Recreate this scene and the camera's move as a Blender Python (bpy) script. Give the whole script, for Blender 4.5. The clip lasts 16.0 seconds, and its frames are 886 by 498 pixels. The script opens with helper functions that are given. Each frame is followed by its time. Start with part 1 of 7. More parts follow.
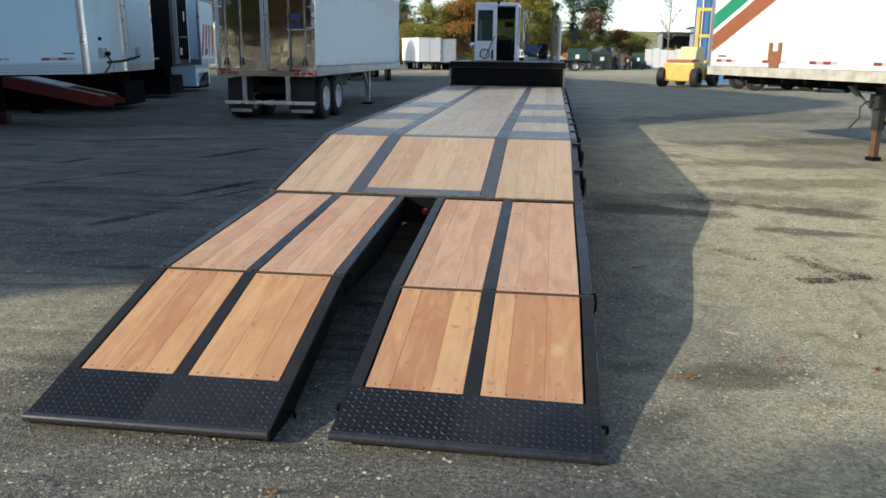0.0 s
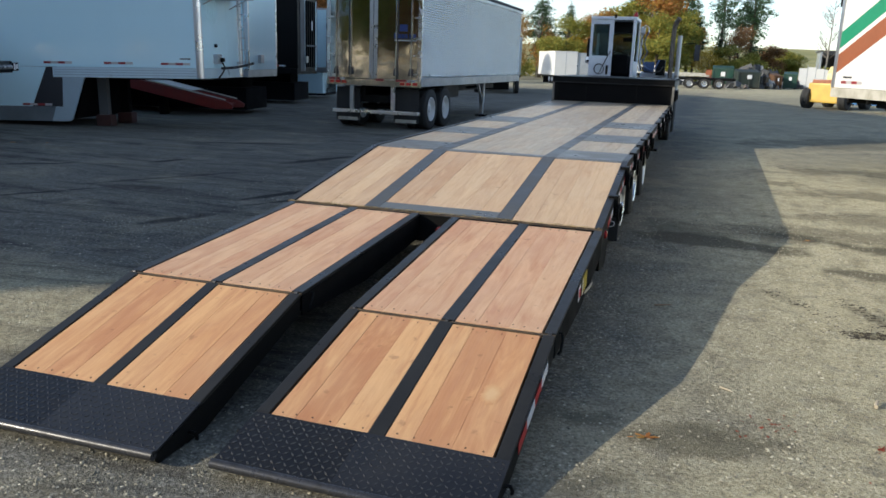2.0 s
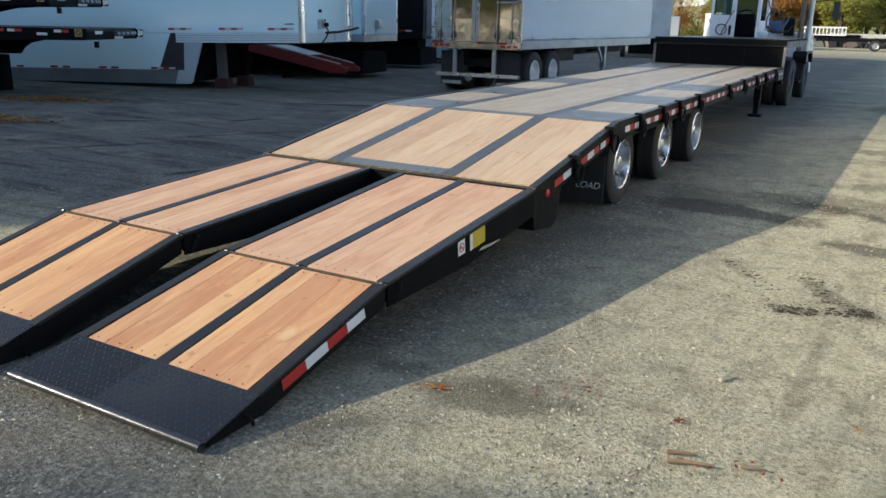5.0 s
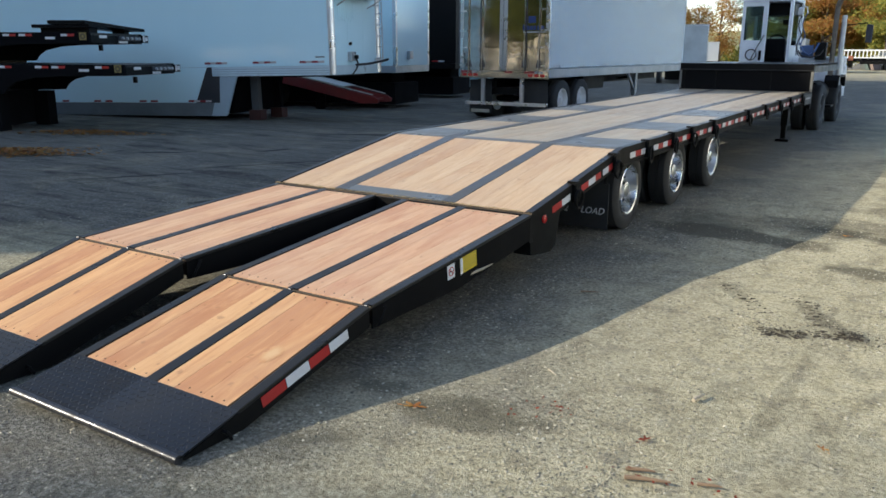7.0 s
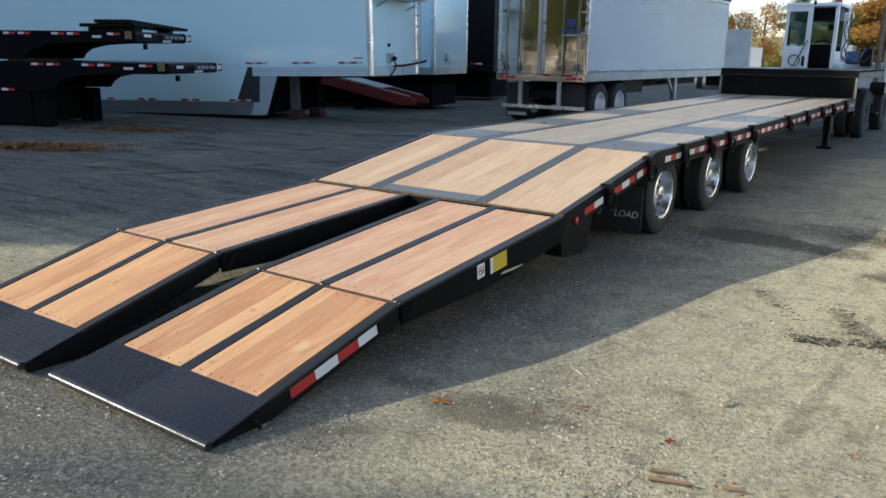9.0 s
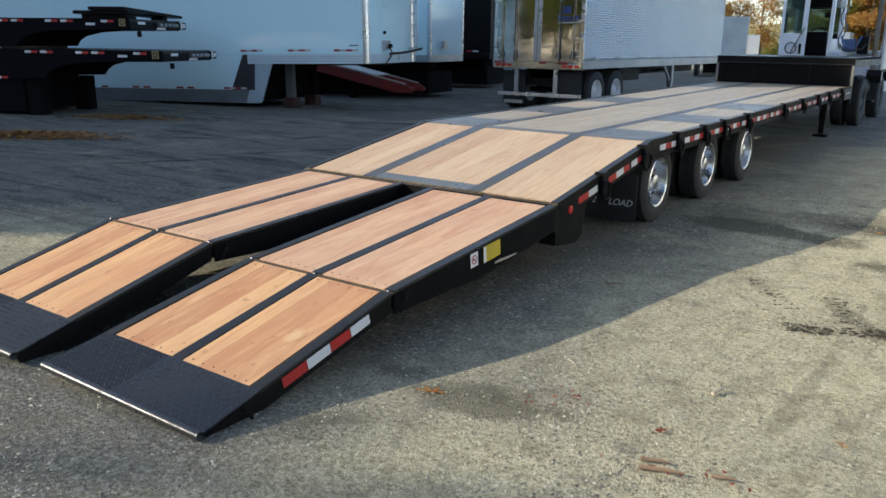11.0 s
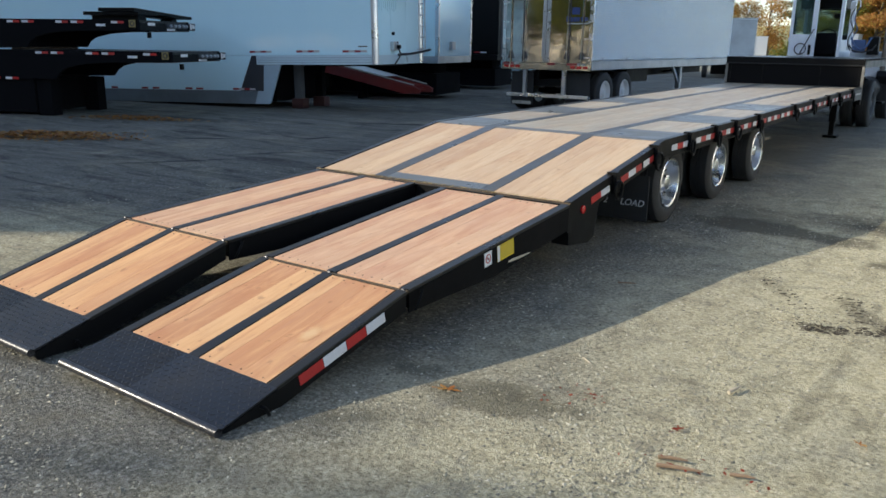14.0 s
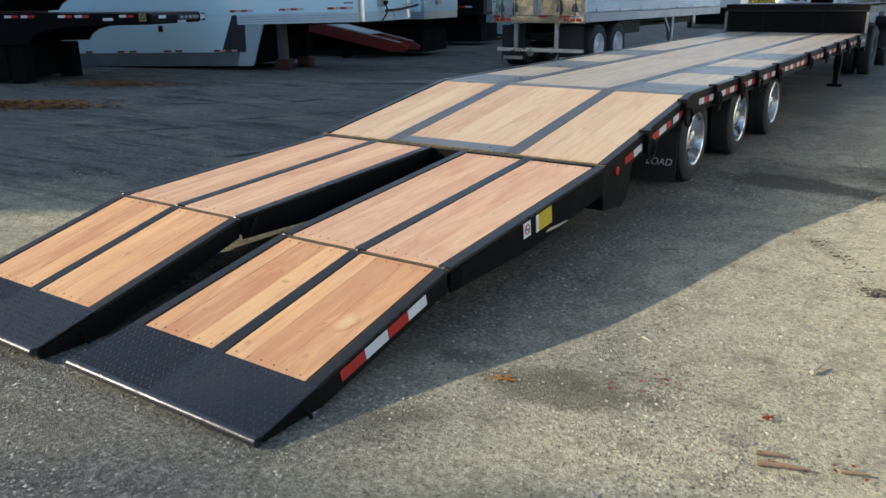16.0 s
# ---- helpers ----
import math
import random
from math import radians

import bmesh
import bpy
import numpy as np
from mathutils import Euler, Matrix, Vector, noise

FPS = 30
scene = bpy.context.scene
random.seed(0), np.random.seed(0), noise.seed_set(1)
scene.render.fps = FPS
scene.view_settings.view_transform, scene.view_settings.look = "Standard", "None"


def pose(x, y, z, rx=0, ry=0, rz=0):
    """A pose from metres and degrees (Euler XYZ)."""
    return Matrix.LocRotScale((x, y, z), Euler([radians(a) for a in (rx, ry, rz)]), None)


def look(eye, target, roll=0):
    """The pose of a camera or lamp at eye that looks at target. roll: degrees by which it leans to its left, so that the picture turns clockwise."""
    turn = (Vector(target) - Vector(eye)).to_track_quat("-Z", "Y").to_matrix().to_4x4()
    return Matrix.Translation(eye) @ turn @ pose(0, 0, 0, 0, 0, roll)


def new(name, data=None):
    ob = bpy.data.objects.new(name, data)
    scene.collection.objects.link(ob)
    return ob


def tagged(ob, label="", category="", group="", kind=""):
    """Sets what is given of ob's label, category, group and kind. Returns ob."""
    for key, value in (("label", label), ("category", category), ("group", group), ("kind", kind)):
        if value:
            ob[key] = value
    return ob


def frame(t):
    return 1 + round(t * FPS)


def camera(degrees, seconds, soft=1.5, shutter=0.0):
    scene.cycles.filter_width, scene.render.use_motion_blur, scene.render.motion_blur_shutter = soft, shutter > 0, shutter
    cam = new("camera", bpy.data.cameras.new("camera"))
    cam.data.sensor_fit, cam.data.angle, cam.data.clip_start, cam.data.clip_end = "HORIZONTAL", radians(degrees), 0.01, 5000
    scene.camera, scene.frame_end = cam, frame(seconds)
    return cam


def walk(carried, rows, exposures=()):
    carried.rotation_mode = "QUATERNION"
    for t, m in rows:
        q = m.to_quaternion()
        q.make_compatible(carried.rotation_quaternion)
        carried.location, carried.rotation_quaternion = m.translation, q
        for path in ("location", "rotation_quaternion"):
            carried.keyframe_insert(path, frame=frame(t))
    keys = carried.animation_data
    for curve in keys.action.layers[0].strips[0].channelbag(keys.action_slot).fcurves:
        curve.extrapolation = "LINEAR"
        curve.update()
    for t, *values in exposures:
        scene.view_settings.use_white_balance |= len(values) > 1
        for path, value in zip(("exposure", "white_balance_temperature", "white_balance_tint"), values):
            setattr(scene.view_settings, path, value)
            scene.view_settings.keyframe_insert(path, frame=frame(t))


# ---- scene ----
cam = camera(58.5, 16.0, soft=1.6)
PATH = [
    (0, (1.021, -0.267, 1.662), (0.767, 1.657, 1.178), 0.7),
    (0.5, (1.182, -0.24, 1.665), (0.928, 1.682, 1.176), 0.5),
    (1, (1.324, -0.039, 1.683), (1.104, 1.911, 1.299), 2.1),
    (1.5, (1.553, 0.109, 1.695), (1.134, 2.02, 1.282), -1.1),
    (2, (1.898, 0.218, 1.691), (1.313, 2.074, 1.228), 2.0),
    (2.5, (2.198, 0.443, 1.674), (1.609, 2.309, 1.263), 2.7),
    (3, (2.486, 0.626, 1.678), (1.821, 2.467, 1.27), 0.2),
    (3.5, (2.832, 0.706, 1.674), (2.027, 2.465, 1.168), 1.3),
    (6, (3.687, 0.866, 1.646), (2.667, 2.498, 1.103), 0.9),
    (6.5, (3.76, 0.859, 1.662), (2.701, 2.469, 1.123), 1.2),
    (7, (3.845, 0.878, 1.674), (2.79, 2.507, 1.189), 0.2),
    (7.5, (3.896, 0.861, 1.673), (2.806, 2.472, 1.207), 0.3),
    (8, (3.915, 0.859, 1.661), (2.829, 2.474, 1.202), 0.6),
    (8.5, (3.913, 0.862, 1.652), (2.8, 2.457, 1.185), 0.4),
    (9, (3.889, 0.861, 1.659), (2.761, 2.441, 1.18), 0.8),
    (11.5, (3.92, 0.9, 1.668), (2.812, 2.483, 1.152), 1.0),
    (12, (3.946, 0.934, 1.674), (2.924, 2.583, 1.19), 1.2),
    (12.5, (3.939, 0.929, 1.675), (2.915, 2.579, 1.196), 0.8),
    (13, (3.916, 0.903, 1.674), (2.864, 2.534, 1.193), 1.2),
    (13.5, (3.892, 0.873, 1.661), (2.759, 2.447, 1.172), 0.9),
    (14, (3.871, 0.844, 1.65), (2.74, 2.415, 1.145), 0.8),
    (14.5, (3.855, 0.847, 1.637), (2.781, 2.462, 1.152), 0.2),
    (15, (3.781, 0.857, 1.641), (2.739, 2.495, 1.159), 0.4),
    (15.5, (3.587, 0.855, 1.626), (2.571, 2.488, 1.076), -0.8),
    (16, (3.375, 1.009, 1.614), (2.298, 2.583, 1.01), -0.5),
]
walk(cam, [(t, look(eye, target, roll)) for t, eye, target, roll in PATH],
     exposures=[(0.0, 0.72), (2.0, 0.71), (3.0, 0.85), (4.0, 0.92), (8.0, 1.0), (16.0, 1.0)])

# ---------------------------------------------------------------- sky and sun
SUN_TO = Vector((-1.96, -1.46, 1.0)).normalized()   # towards the sun
ELEV = math.asin(SUN_TO.z)
world = bpy.data.worlds.new("sky")
scene.world = world
world.use_nodes = True
wn = world.node_tree
bg = wn.nodes["Background"]
sky = wn.nodes.new("ShaderNodeTexSky")
sky.sky_type = "NISHITA"
sky.sun_disc = False
sky.sun_elevation = ELEV
sky.sun_rotation = math.atan2(SUN_TO.x, SUN_TO.y)
sky.air_density, sky.dust_density, sky.ozone_density = 0.9, 0.5, 2.0
# thin high cloud, whitening parts of the sky
tcw = wn.nodes.new("ShaderNodeTexCoord")
mpw = wn.nodes.new("ShaderNodeMapping")
mpw.inputs["Scale"].default_value = (1.0, 1.0, 3.5)
nzw = wn.nodes.new("ShaderNodeTexNoise")
nzw.inputs["Scale"].default_value, nzw.inputs["Detail"].default_value = 2.2, 6.0
bww = wn.nodes.new("ShaderNodeRGBToBW")
rpw = wn.nodes.new("ShaderNodeMapRange")
rpw.inputs["From Min"].default_value, rpw.inputs["From Max"].default_value = 0.38, 0.66
rpw.inputs["To Min"].default_value, rpw.inputs["To Max"].default_value = 0.0, 0.5
tnw = wn.nodes.new("ShaderNodeMix")
tnw.data_type, tnw.blend_type = "RGBA", "MULTIPLY"
tnw.inputs[0].default_value = 1.0
tnw.inputs[7].default_value = (1.0, 1.0, 1.06, 1)
mxw = wn.nodes.new("ShaderNodeMix")
mxw.data_type = "RGBA"
wn.links.new(tcw.outputs["Generated"], mpw.inputs["Vector"])
wn.links.new(mpw.outputs[0], nzw.inputs["Vector"])
wn.links.new(nzw.outputs[0], rpw.inputs["Value"])
wn.links.new(sky.outputs[0], bww.inputs[0])
wn.links.new(bww.outputs[0], tnw.inputs[6])
wn.links.new(rpw.outputs[0], mxw.inputs[0])
wn.links.new(sky.outputs[0], mxw.inputs[6])
wn.links.new(tnw.outputs[2], mxw.inputs[7])
wn.links.new(mxw.outputs[2], bg.inputs[0])
bg.inputs[1].default_value = 0.150
sun = new("sun", bpy.data.lights.new("sun", "SUN"))
sun.data.energy, sun.data.angle, sun.data.color = 3.0, radians(0.53), (1.0, 0.925, 0.77)
sun.matrix_world = look((0, 0, 30), Vector((0, 0, 30)) - SUN_TO)


# ---------------------------------------------------------------- materials
def shader(name, rough=0.5, metal=0.0, spec=0.5):
    m = bpy.data.materials.new(name)
    m.use_nodes = True
    n = m.node_tree.nodes
    b = n["Principled BSDF"]
    b.inputs["Roughness"].default_value = rough
    b.inputs["Metallic"].default_value = metal
    b.inputs["Specular IOR Level"].default_value = spec
    return m, n, m.node_tree.links, b


def coords(n, l, scale=(1, 1, 1), spread=0.0, offset=(0, 0, 0)):
    """Object coordinates; spread shifts them by the object's own random number."""
    tc = n.new("ShaderNodeTexCoord")
    mp = n.new("ShaderNodeMapping")
    mp.inputs["Scale"].default_value = scale
    mp.inputs["Location"].default_value = offset
    if spread:
        oi = n.new("ShaderNodeObjectInfo")
        mul = n.new("ShaderNodeMath")
        mul.operation = "MULTIPLY"
        mul.inputs[1].default_value = spread
        l.new(oi.outputs["Random"], mul.inputs[0])
        add = n.new("ShaderNodeVectorMath")
        add.operation = "ADD"
        l.new(tc.outputs["Object"], add.inputs[0])
        l.new(mul.outputs[0], add.inputs[1])
        l.new(add.outputs[0], mp.inputs["Vector"])
    else:
        l.new(tc.outputs["Object"], mp.inputs["Vector"])
    return mp.outputs[0]


def noise_tex(n, l, vec, scale, detail=4, rough=0.55, distort=0.0):
    t = n.new("ShaderNodeTexNoise")
    t.inputs["Scale"].default_value = scale
    t.inputs["Detail"].default_value = detail
    t.inputs["Roughness"].default_value = rough
    t.inputs["Distortion"].default_value = distort
    l.new(vec, t.inputs["Vector"])
    return t.outputs["Fac"]


def ramp(n, l, fac, *stops):
    r = n.new("ShaderNodeValToRGB")
    e = r.color_ramp.elements
    while len(e) < len(stops):
        e.new(0.5)
    for el, (p, c) in zip(e, stops):
        el.position = p
        el.color = (*c, 1) if len(c) == 3 else c
    l.new(fac, r.inputs[0])
    return r.outputs[0]


def grey(v):
    return (v, v, v)


def mix(n, l, fac, a, b, kind="MIX"):
    m = n.new("ShaderNodeMix")
    m.data_type = "RGBA"
    m.blend_type = kind
    for sock, v in ((m.inputs[0], fac), (m.inputs[6], a), (m.inputs[7], b)):
        if isinstance(v, (int, float)):
            sock.default_value = v
        elif isinstance(v, tuple):
            sock.default_value = (*v, 1)
        else:
            l.new(v, sock)
    return m.outputs[2]


def calc(n, l, op, a, b=0.0, clamp=False):
    m = n.new("ShaderNodeMath")
    m.operation = op
    m.use_clamp = clamp
    for sock, v in ((m.inputs[0], a), (m.inputs[1], b)):
        if isinstance(v, (int, float)):
            sock.default_value = v
        else:
            l.new(v, sock)
    return m.outputs[0]


def bump(n, l, b, height, strength, dist):
    u = n.new("ShaderNodeBump")
    u.inputs["Strength"].default_value = strength
    u.inputs["Distance"].default_value = dist
    l.new(height, u.inputs["Height"])
    l.new(u.outputs[0], b.inputs["Normal"])


def painted(name, col, rough=0.4, dirt=0.25, dirtcol=(0.09, 0.075, 0.06), scale=1.5, metal=0.0, grain=0.15, spec=0.5, random_tone=0.0):
    """Paint or metal with soft stains, fine grain and uneven gloss."""
    m, n, l, b = shader(name, rough, metal, spec)
    v = coords(n, l, spread=3.0)
    big = noise_tex(n, l, v, scale, 5, 0.6)
    fine = noise_tex(n, l, v, scale * 22, 3, 0.6)
    d = ramp(n, l, big, (0.42, grey(0)), (0.78, grey(dirt)))
    c = mix(n, l, d, col, dirtcol)
    c = mix(n, l, grain, c, ramp(n, l, fine, (0.3, grey(0.25)), (0.7, grey(0.75))), "SOFT_LIGHT")
    if random_tone:
        oi = n.new("ShaderNodeObjectInfo")
        c = mix(n, l, random_tone, c, ramp(n, l, oi.outputs["Random"], (0, grey(0.1)), (1, grey(0.9))), "SOFT_LIGHT")
    l.new(c, b.inputs["Base Color"])
    l.new(ramp(n, l, big, (0.3, grey(max(rough - 0.1, 0.03))), (0.75, grey(min(rough + 0.2, 1)))), b.inputs["Roughness"])
    bump(n, l, b, fine, 0.12, 0.002)
    return m


def timber(name, light, mid, dark, dusty, dust_amount, rough=0.6):
    """Hardwood boards, the grain along y, each board with its own tone."""
    m, n, l, b = shader(name, rough)
    v = coords(n, l, (1, 1, 1), spread=37.0)
    warp = n.new("ShaderNodeMapping")
    warp.inputs["Scale"].default_value = (9.0, 0.55, 9.0)
    l.new(v, warp.inputs["Vector"])
    grain = noise_tex(n, l, warp.outputs[0], 3.0, 7, 0.62, 1.1)
    warp2 = n.new("ShaderNodeMapping")
    warp2.inputs["Scale"].default_value = (60, 1.6, 60)
    l.new(v, warp2.inputs["Vector"])
    fibre = noise_tex(n, l, warp2.outputs[0], 3.0, 4, 0.6)
    broad = noise_tex(n, l, v, 2.2, 4, 0.55)
    oi = n.new("ShaderNodeObjectInfo")
    tone = ramp(n, l, oi.outputs["Random"], (0.0, mid), (0.25, tuple(1.08 * a for a in light)), (0.5, tuple(0.5 * (a + c) for a, c in zip(mid, light))), (0.75, tuple(0.35 * a + 0.65 * c for a, c in zip(mid, dark))), (1.0, tuple(1.10 * a for a in light)))
    c = mix(n, l, ramp(n, l, grain, (0.35, grey(0)), (0.72, grey(0.55))), tone, mid)
    c = mix(n, l, ramp(n, l, grain, (0.54, grey(0)), (0.66, grey(0.24)), (0.72, grey(0.05))), c, dark)
    c = mix(n, l, 0.24, c, ramp(n, l, fibre, (0.3, grey(0.2)), (0.7, grey(0.8))), "SOFT_LIGHT")
    fig = n.new("ShaderNodeMapping")
    fig.inputs["Scale"].default_value = (7.0, 1.3, 7.0)
    l.new(v, fig.inputs["Vector"])
    blotch = noise_tex(n, l, fig.outputs[0], 1.3, 5, 0.6, 1.2)
    c = mix(n, l, ramp(n, l, blotch, (0.36, grey(0.38)), (0.5, grey(0)), (0.72, grey(0))), c, dark)
    c = mix(n, l, ramp(n, l, blotch, (0.52, grey(0)), (0.7, grey(0.55))), c, tuple(min(1, 1.12 * k) for k in light))
    spots = n.new("ShaderNodeTexNoise")
    spots.inputs["Scale"].default_value = 16.0
    l.new(v, spots.inputs["Vector"])
    c = mix(n, l, ramp(n, l, spots.outputs["Fac"], (0.68, grey(0)), (0.76, grey(0.45))), c, tuple(0.55 * k for k in dark))
    dust = ramp(n, l, broad, (0.35, grey(0)), (0.75, grey(dust_amount)))
    c = mix(n, l, dust, c, dusty)
    l.new(c, b.inputs["Base Color"])
    l.new(ramp(n, l, grain, (0.3, grey(rough - 0.1)), (0.7, grey(rough + 0.12))), b.inputs["Roughness"])
    bump(n, l, b, fibre, 0.25, 0.002)
    return m


RAMP_WOOD = timber("ramp_timber", (0.69, 0.445, 0.262), (0.585, 0.325, 0.188), (0.47, 0.195, 0.11), (0.66, 0.48, 0.32), 0.35)
FLAP_WOOD = timber("flap_timber", (0.67, 0.40, 0.192), (0.57, 0.29, 0.13), (0.41, 0.165, 0.08), (0.62, 0.42, 0.24), 0.25)
DECK_WOOD = timber("deck_timber", (0.50, 0.40, 0.27), (0.41, 0.315, 0.21), (0.27, 0.19, 0.125), (0.41, 0.385, 0.305), 0.75, 0.42)
TAIL_WOOD = timber("tail_timber", (0.60, 0.435, 0.27), (0.54, 0.355, 0.215), (0.42, 0.235, 0.135), (0.59, 0.475, 0.34), 0.35)
BLACK = painted("black_paint", (0.007, 0.007, 0.0070), 0.42, 0.12, (0.026, 0.024, 0.021), 2.0, spec=0.11)
BLACK_WORN = painted("worn_black_deck_paint", (0.020, 0.0195, 0.018), 0.32, 0.3, (0.060, 0.057, 0.050), 3.0, spec=0.26)
# black plate under dust, its base lightened for the grazing sky sheen
DECK_STEEL = painted("dusty_sheen_deck_steel", (0.115, 0.122, 0.12), 0.34, 0.7, (0.22, 0.215, 0.19), 3.0)
# black for dark parts and for painted shade under the parked trailers
SHADE_BLACK = painted("shade_and_part_black", (0.006, 0.006, 0.007), 0.9, 0.1, (0.02, 0.02, 0.02), 2.0, spec=0.08)
TREAD = painted("black_tread_plate", (0.010, 0.011, 0.0135), 0.34, 0.2, (0.042, 0.039, 0.036), 4.0, spec=0.30)
DUSTY_RAIL = painted("dusty_rail_paint", (0.20, 0.19, 0.165), 0.6, 0.6, (0.09, 0.085, 0.075), 4.0)
DARK_RUST = painted("dark_rust", (0.035, 0.024, 0.016), 0.75, 0.8, (0.14, 0.10, 0.055), 12.0)
STRIP_STEEL = painted("dark_deck_strip", (0.062, 0.065, 0.064), 0.36, 0.6, (0.15, 0.145, 0.13), 3.0)
TOE_STEEL = painted("scuffed_dark_steel", (0.06, 0.06, 0.064), 0.3, 0.8, (0.012, 0.012, 0.012), 24.0, metal=0.4)
RISER_PAINT = painted("deep_black_paint", (0.005, 0.005, 0.0055), 0.55, 0.1, (0.012, 0.012, 0.011), 2.0, spec=0.08)
TREAD_LUG = painted("worn_tread_lugs", (0.034, 0.034, 0.035), 0.30, 0.4, (0.09, 0.088, 0.084), 9.0, spec=0.5)
# lighter copy of the tread plate, with sky sheen in its colour
TREAD_SHEEN = painted("sheen_tread_plate", (0.017, 0.018, 0.021), 0.32, 0.25, (0.05, 0.048, 0.046), 4.0, spec=0.40)
SOIL = painted("dark_soil", (0.06, 0.048, 0.032), 0.95, 0.6, (0.03, 0.025, 0.018), 20.0)
RUST = painted("rusty_steel", (0.12, 0.065, 0.035), 0.75, 0.6, (0.10, 0.05, 0.03), 9.0)
RUBBER = painted("tyre_rubber", (0.022, 0.022, 0.022), 0.75, 0.5, (0.07, 0.065, 0.058), 5.0)
POLISHED = painted("polished_aluminium", (0.72, 0.72, 0.72), 0.22, 0.15, (0.3, 0.3, 0.3), 3.0, metal=1.0, grain=0.0)
CHROME = painted("bright_trim", (0.80, 0.80, 0.80), 0.28, 0.2, (0.35, 0.34, 0.32), 2.0, metal=0.9)
RED_TAPE = painted("red_reflector", (0.48, 0.022, 0.02), 0.35, 0.2)
WHITE_TAPE = painted("white_reflector", (0.74, 0.75, 0.76), 0.35, 0.25)
PALE_SPLINTER = painted("pale_splinter_wood", (0.52, 0.44, 0.32), 0.8, 0.3, (0.3, 0.24, 0.16), 20.0)
YELLOW_LABEL = painted("yellow_label", (0.72, 0.52, 0.02), 0.45, 0.1)
GREY_DARK = painted("dark_grey_panel", (0.035, 0.038, 0.045), 0.4, 0.2)
OLD_YELLOW = painted("faded_yellow_plate", (0.30, 0.23, 0.08), 0.5, 0.4)
WHITE_LABEL = painted("white_label", (0.78, 0.78, 0.78), 0.45, 0.1)
INK = painted("dark_print", (0.03, 0.03, 0.035), 0.6, 0.0)
LAMP_RED = painted("red_lens", (0.50, 0.02, 0.02), 0.15, 0.05)
WHITE_BODY = painted("white_panel_paint", (0.80, 0.84, 0.87), 0.30, 0.16, (0.42, 0.42, 0.41), 0.7)
VAN_SKIRT = painted("blue_grey_skirt_paint", (0.36, 0.46, 0.52), 0.4, 0.3, (0.22, 0.25, 0.27), 1.2)
LOWER_SKIRT = painted("dull_grey_skirt_paint", (0.15, 0.18, 0.20), 0.45, 0.4, (0.05, 0.055, 0.06), 1.2)
VAN_RAIL = painted("pale_rail_aluminium", (0.60, 0.74, 0.79), 0.35, 0.2, (0.36, 0.42, 0.45), 1.5, metal=0.2)
OLD_WHITE = painted("aged_white_panel", (0.80, 0.79, 0.76), 0.42, 0.18, (0.5, 0.47, 0.40), 0.8)
OLD_ALLOY = painted("weathered_pale_alloy", (0.55, 0.58, 0.58), 0.45, 0.6, (0.36, 0.37, 0.36), 1.2, metal=0.35)
GREY_METAL = painted("grey_aluminium", (0.52, 0.54, 0.56), 0.34, 0.35, (0.25, 0.24, 0.22), 2.0, metal=0.75)
RED_STEEL = painted("red_steel", (0.20, 0.018, 0.014), 0.5, 0.45, (0.10, 0.05, 0.04), 3.0)
GREEN_STRIPE = painted("green_stripe", (0.02, 0.27, 0.14), 0.4, 0.15)
BROWN_STRIPE = painted("brown_stripe", (0.33, 0.11, 0.05), 0.45, 0.2)
YELLOW_PAINT = painted("yellow_machine_paint", (0.68, 0.42, 0.06), 0.45, 0.4)
DARK_GREEN = painted("green_bin_paint", (0.016, 0.065, 0.048), 0.5, 0.4)
BLUE_LOGO = painted("blue_print", (0.02, 0.045, 0.16), 0.45, 0.1)
DARK_TARP = painted("dark_rolled_tarp", (0.035, 0.038, 0.05), 0.7, 0.3)
BEIGE_RAIL = painted("weathered_rail", (0.55, 0.53, 0.46), 0.55, 0.8, (0.26, 0.23, 0.17), 5.0)
DULL_RED = painted("faded_red_reflector", (0.30, 0.035, 0.04), 0.4, 0.3)
DULL_WHITE = painted("faded_white_reflector", (0.52, 0.50, 0.50), 0.4, 0.3)


def mirror_steel():
    m, n, l, b = shader("polished_stainless", 0.06, 1.0)
    v = coords(n, l)
    big = noise_tex(n, l, v, 1.1, 3, 0.5)
    l.new(ramp(n, l, noise_tex(n, l, v, 5, 5), (0.3, (0.30, 0.31, 0.31)), (0.7, (0.42, 0.43, 0.43))), b.inputs["Base Color"])
    l.new(ramp(n, l, noise_tex(n, l, v, 3, 5), (0.3, grey(0.06)), (0.8, grey(0.14))), b.inputs["Roughness"])
    bump(n, l, b, big, 0.2, 0.05)
    return m


STAINLESS = mirror_steel()


def plain_coat(name, dark, light, rough, metal, stretch=(1, 1, 1), coat=0.0):
    """An even sheet finish whose tone drifts slowly, with faint streaks."""
    m, n, l, b = shader(name, rough, metal)
    v = coords(n, l, stretch, spread=3.0)
    soft = noise_tex(n, l, v, 0.35, 2, 0.4)
    streak = noise_tex(n, l, v, 2.5, 3, 0.5)
    f = calc(n, l, "ADD", calc(n, l, "MULTIPLY", soft, 0.7), calc(n, l, "MULTIPLY", streak, 0.3))
    l.new(ramp(n, l, f, (0.32, dark), (0.68, light)), b.inputs["Base Color"])
    b.inputs["Coat Weight"].default_value = coat
    b.inputs["Coat Roughness"].default_value = 0.06
    return m


SILVER_SIDE = plain_coat("ribbed_aluminium", (0.60, 0.63, 0.65), (0.73, 0.76, 0.78), 0.22, 0.95, (2.0, 0.25, 0.6))
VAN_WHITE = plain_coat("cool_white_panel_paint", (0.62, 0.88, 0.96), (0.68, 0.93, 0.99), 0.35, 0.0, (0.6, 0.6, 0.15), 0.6)


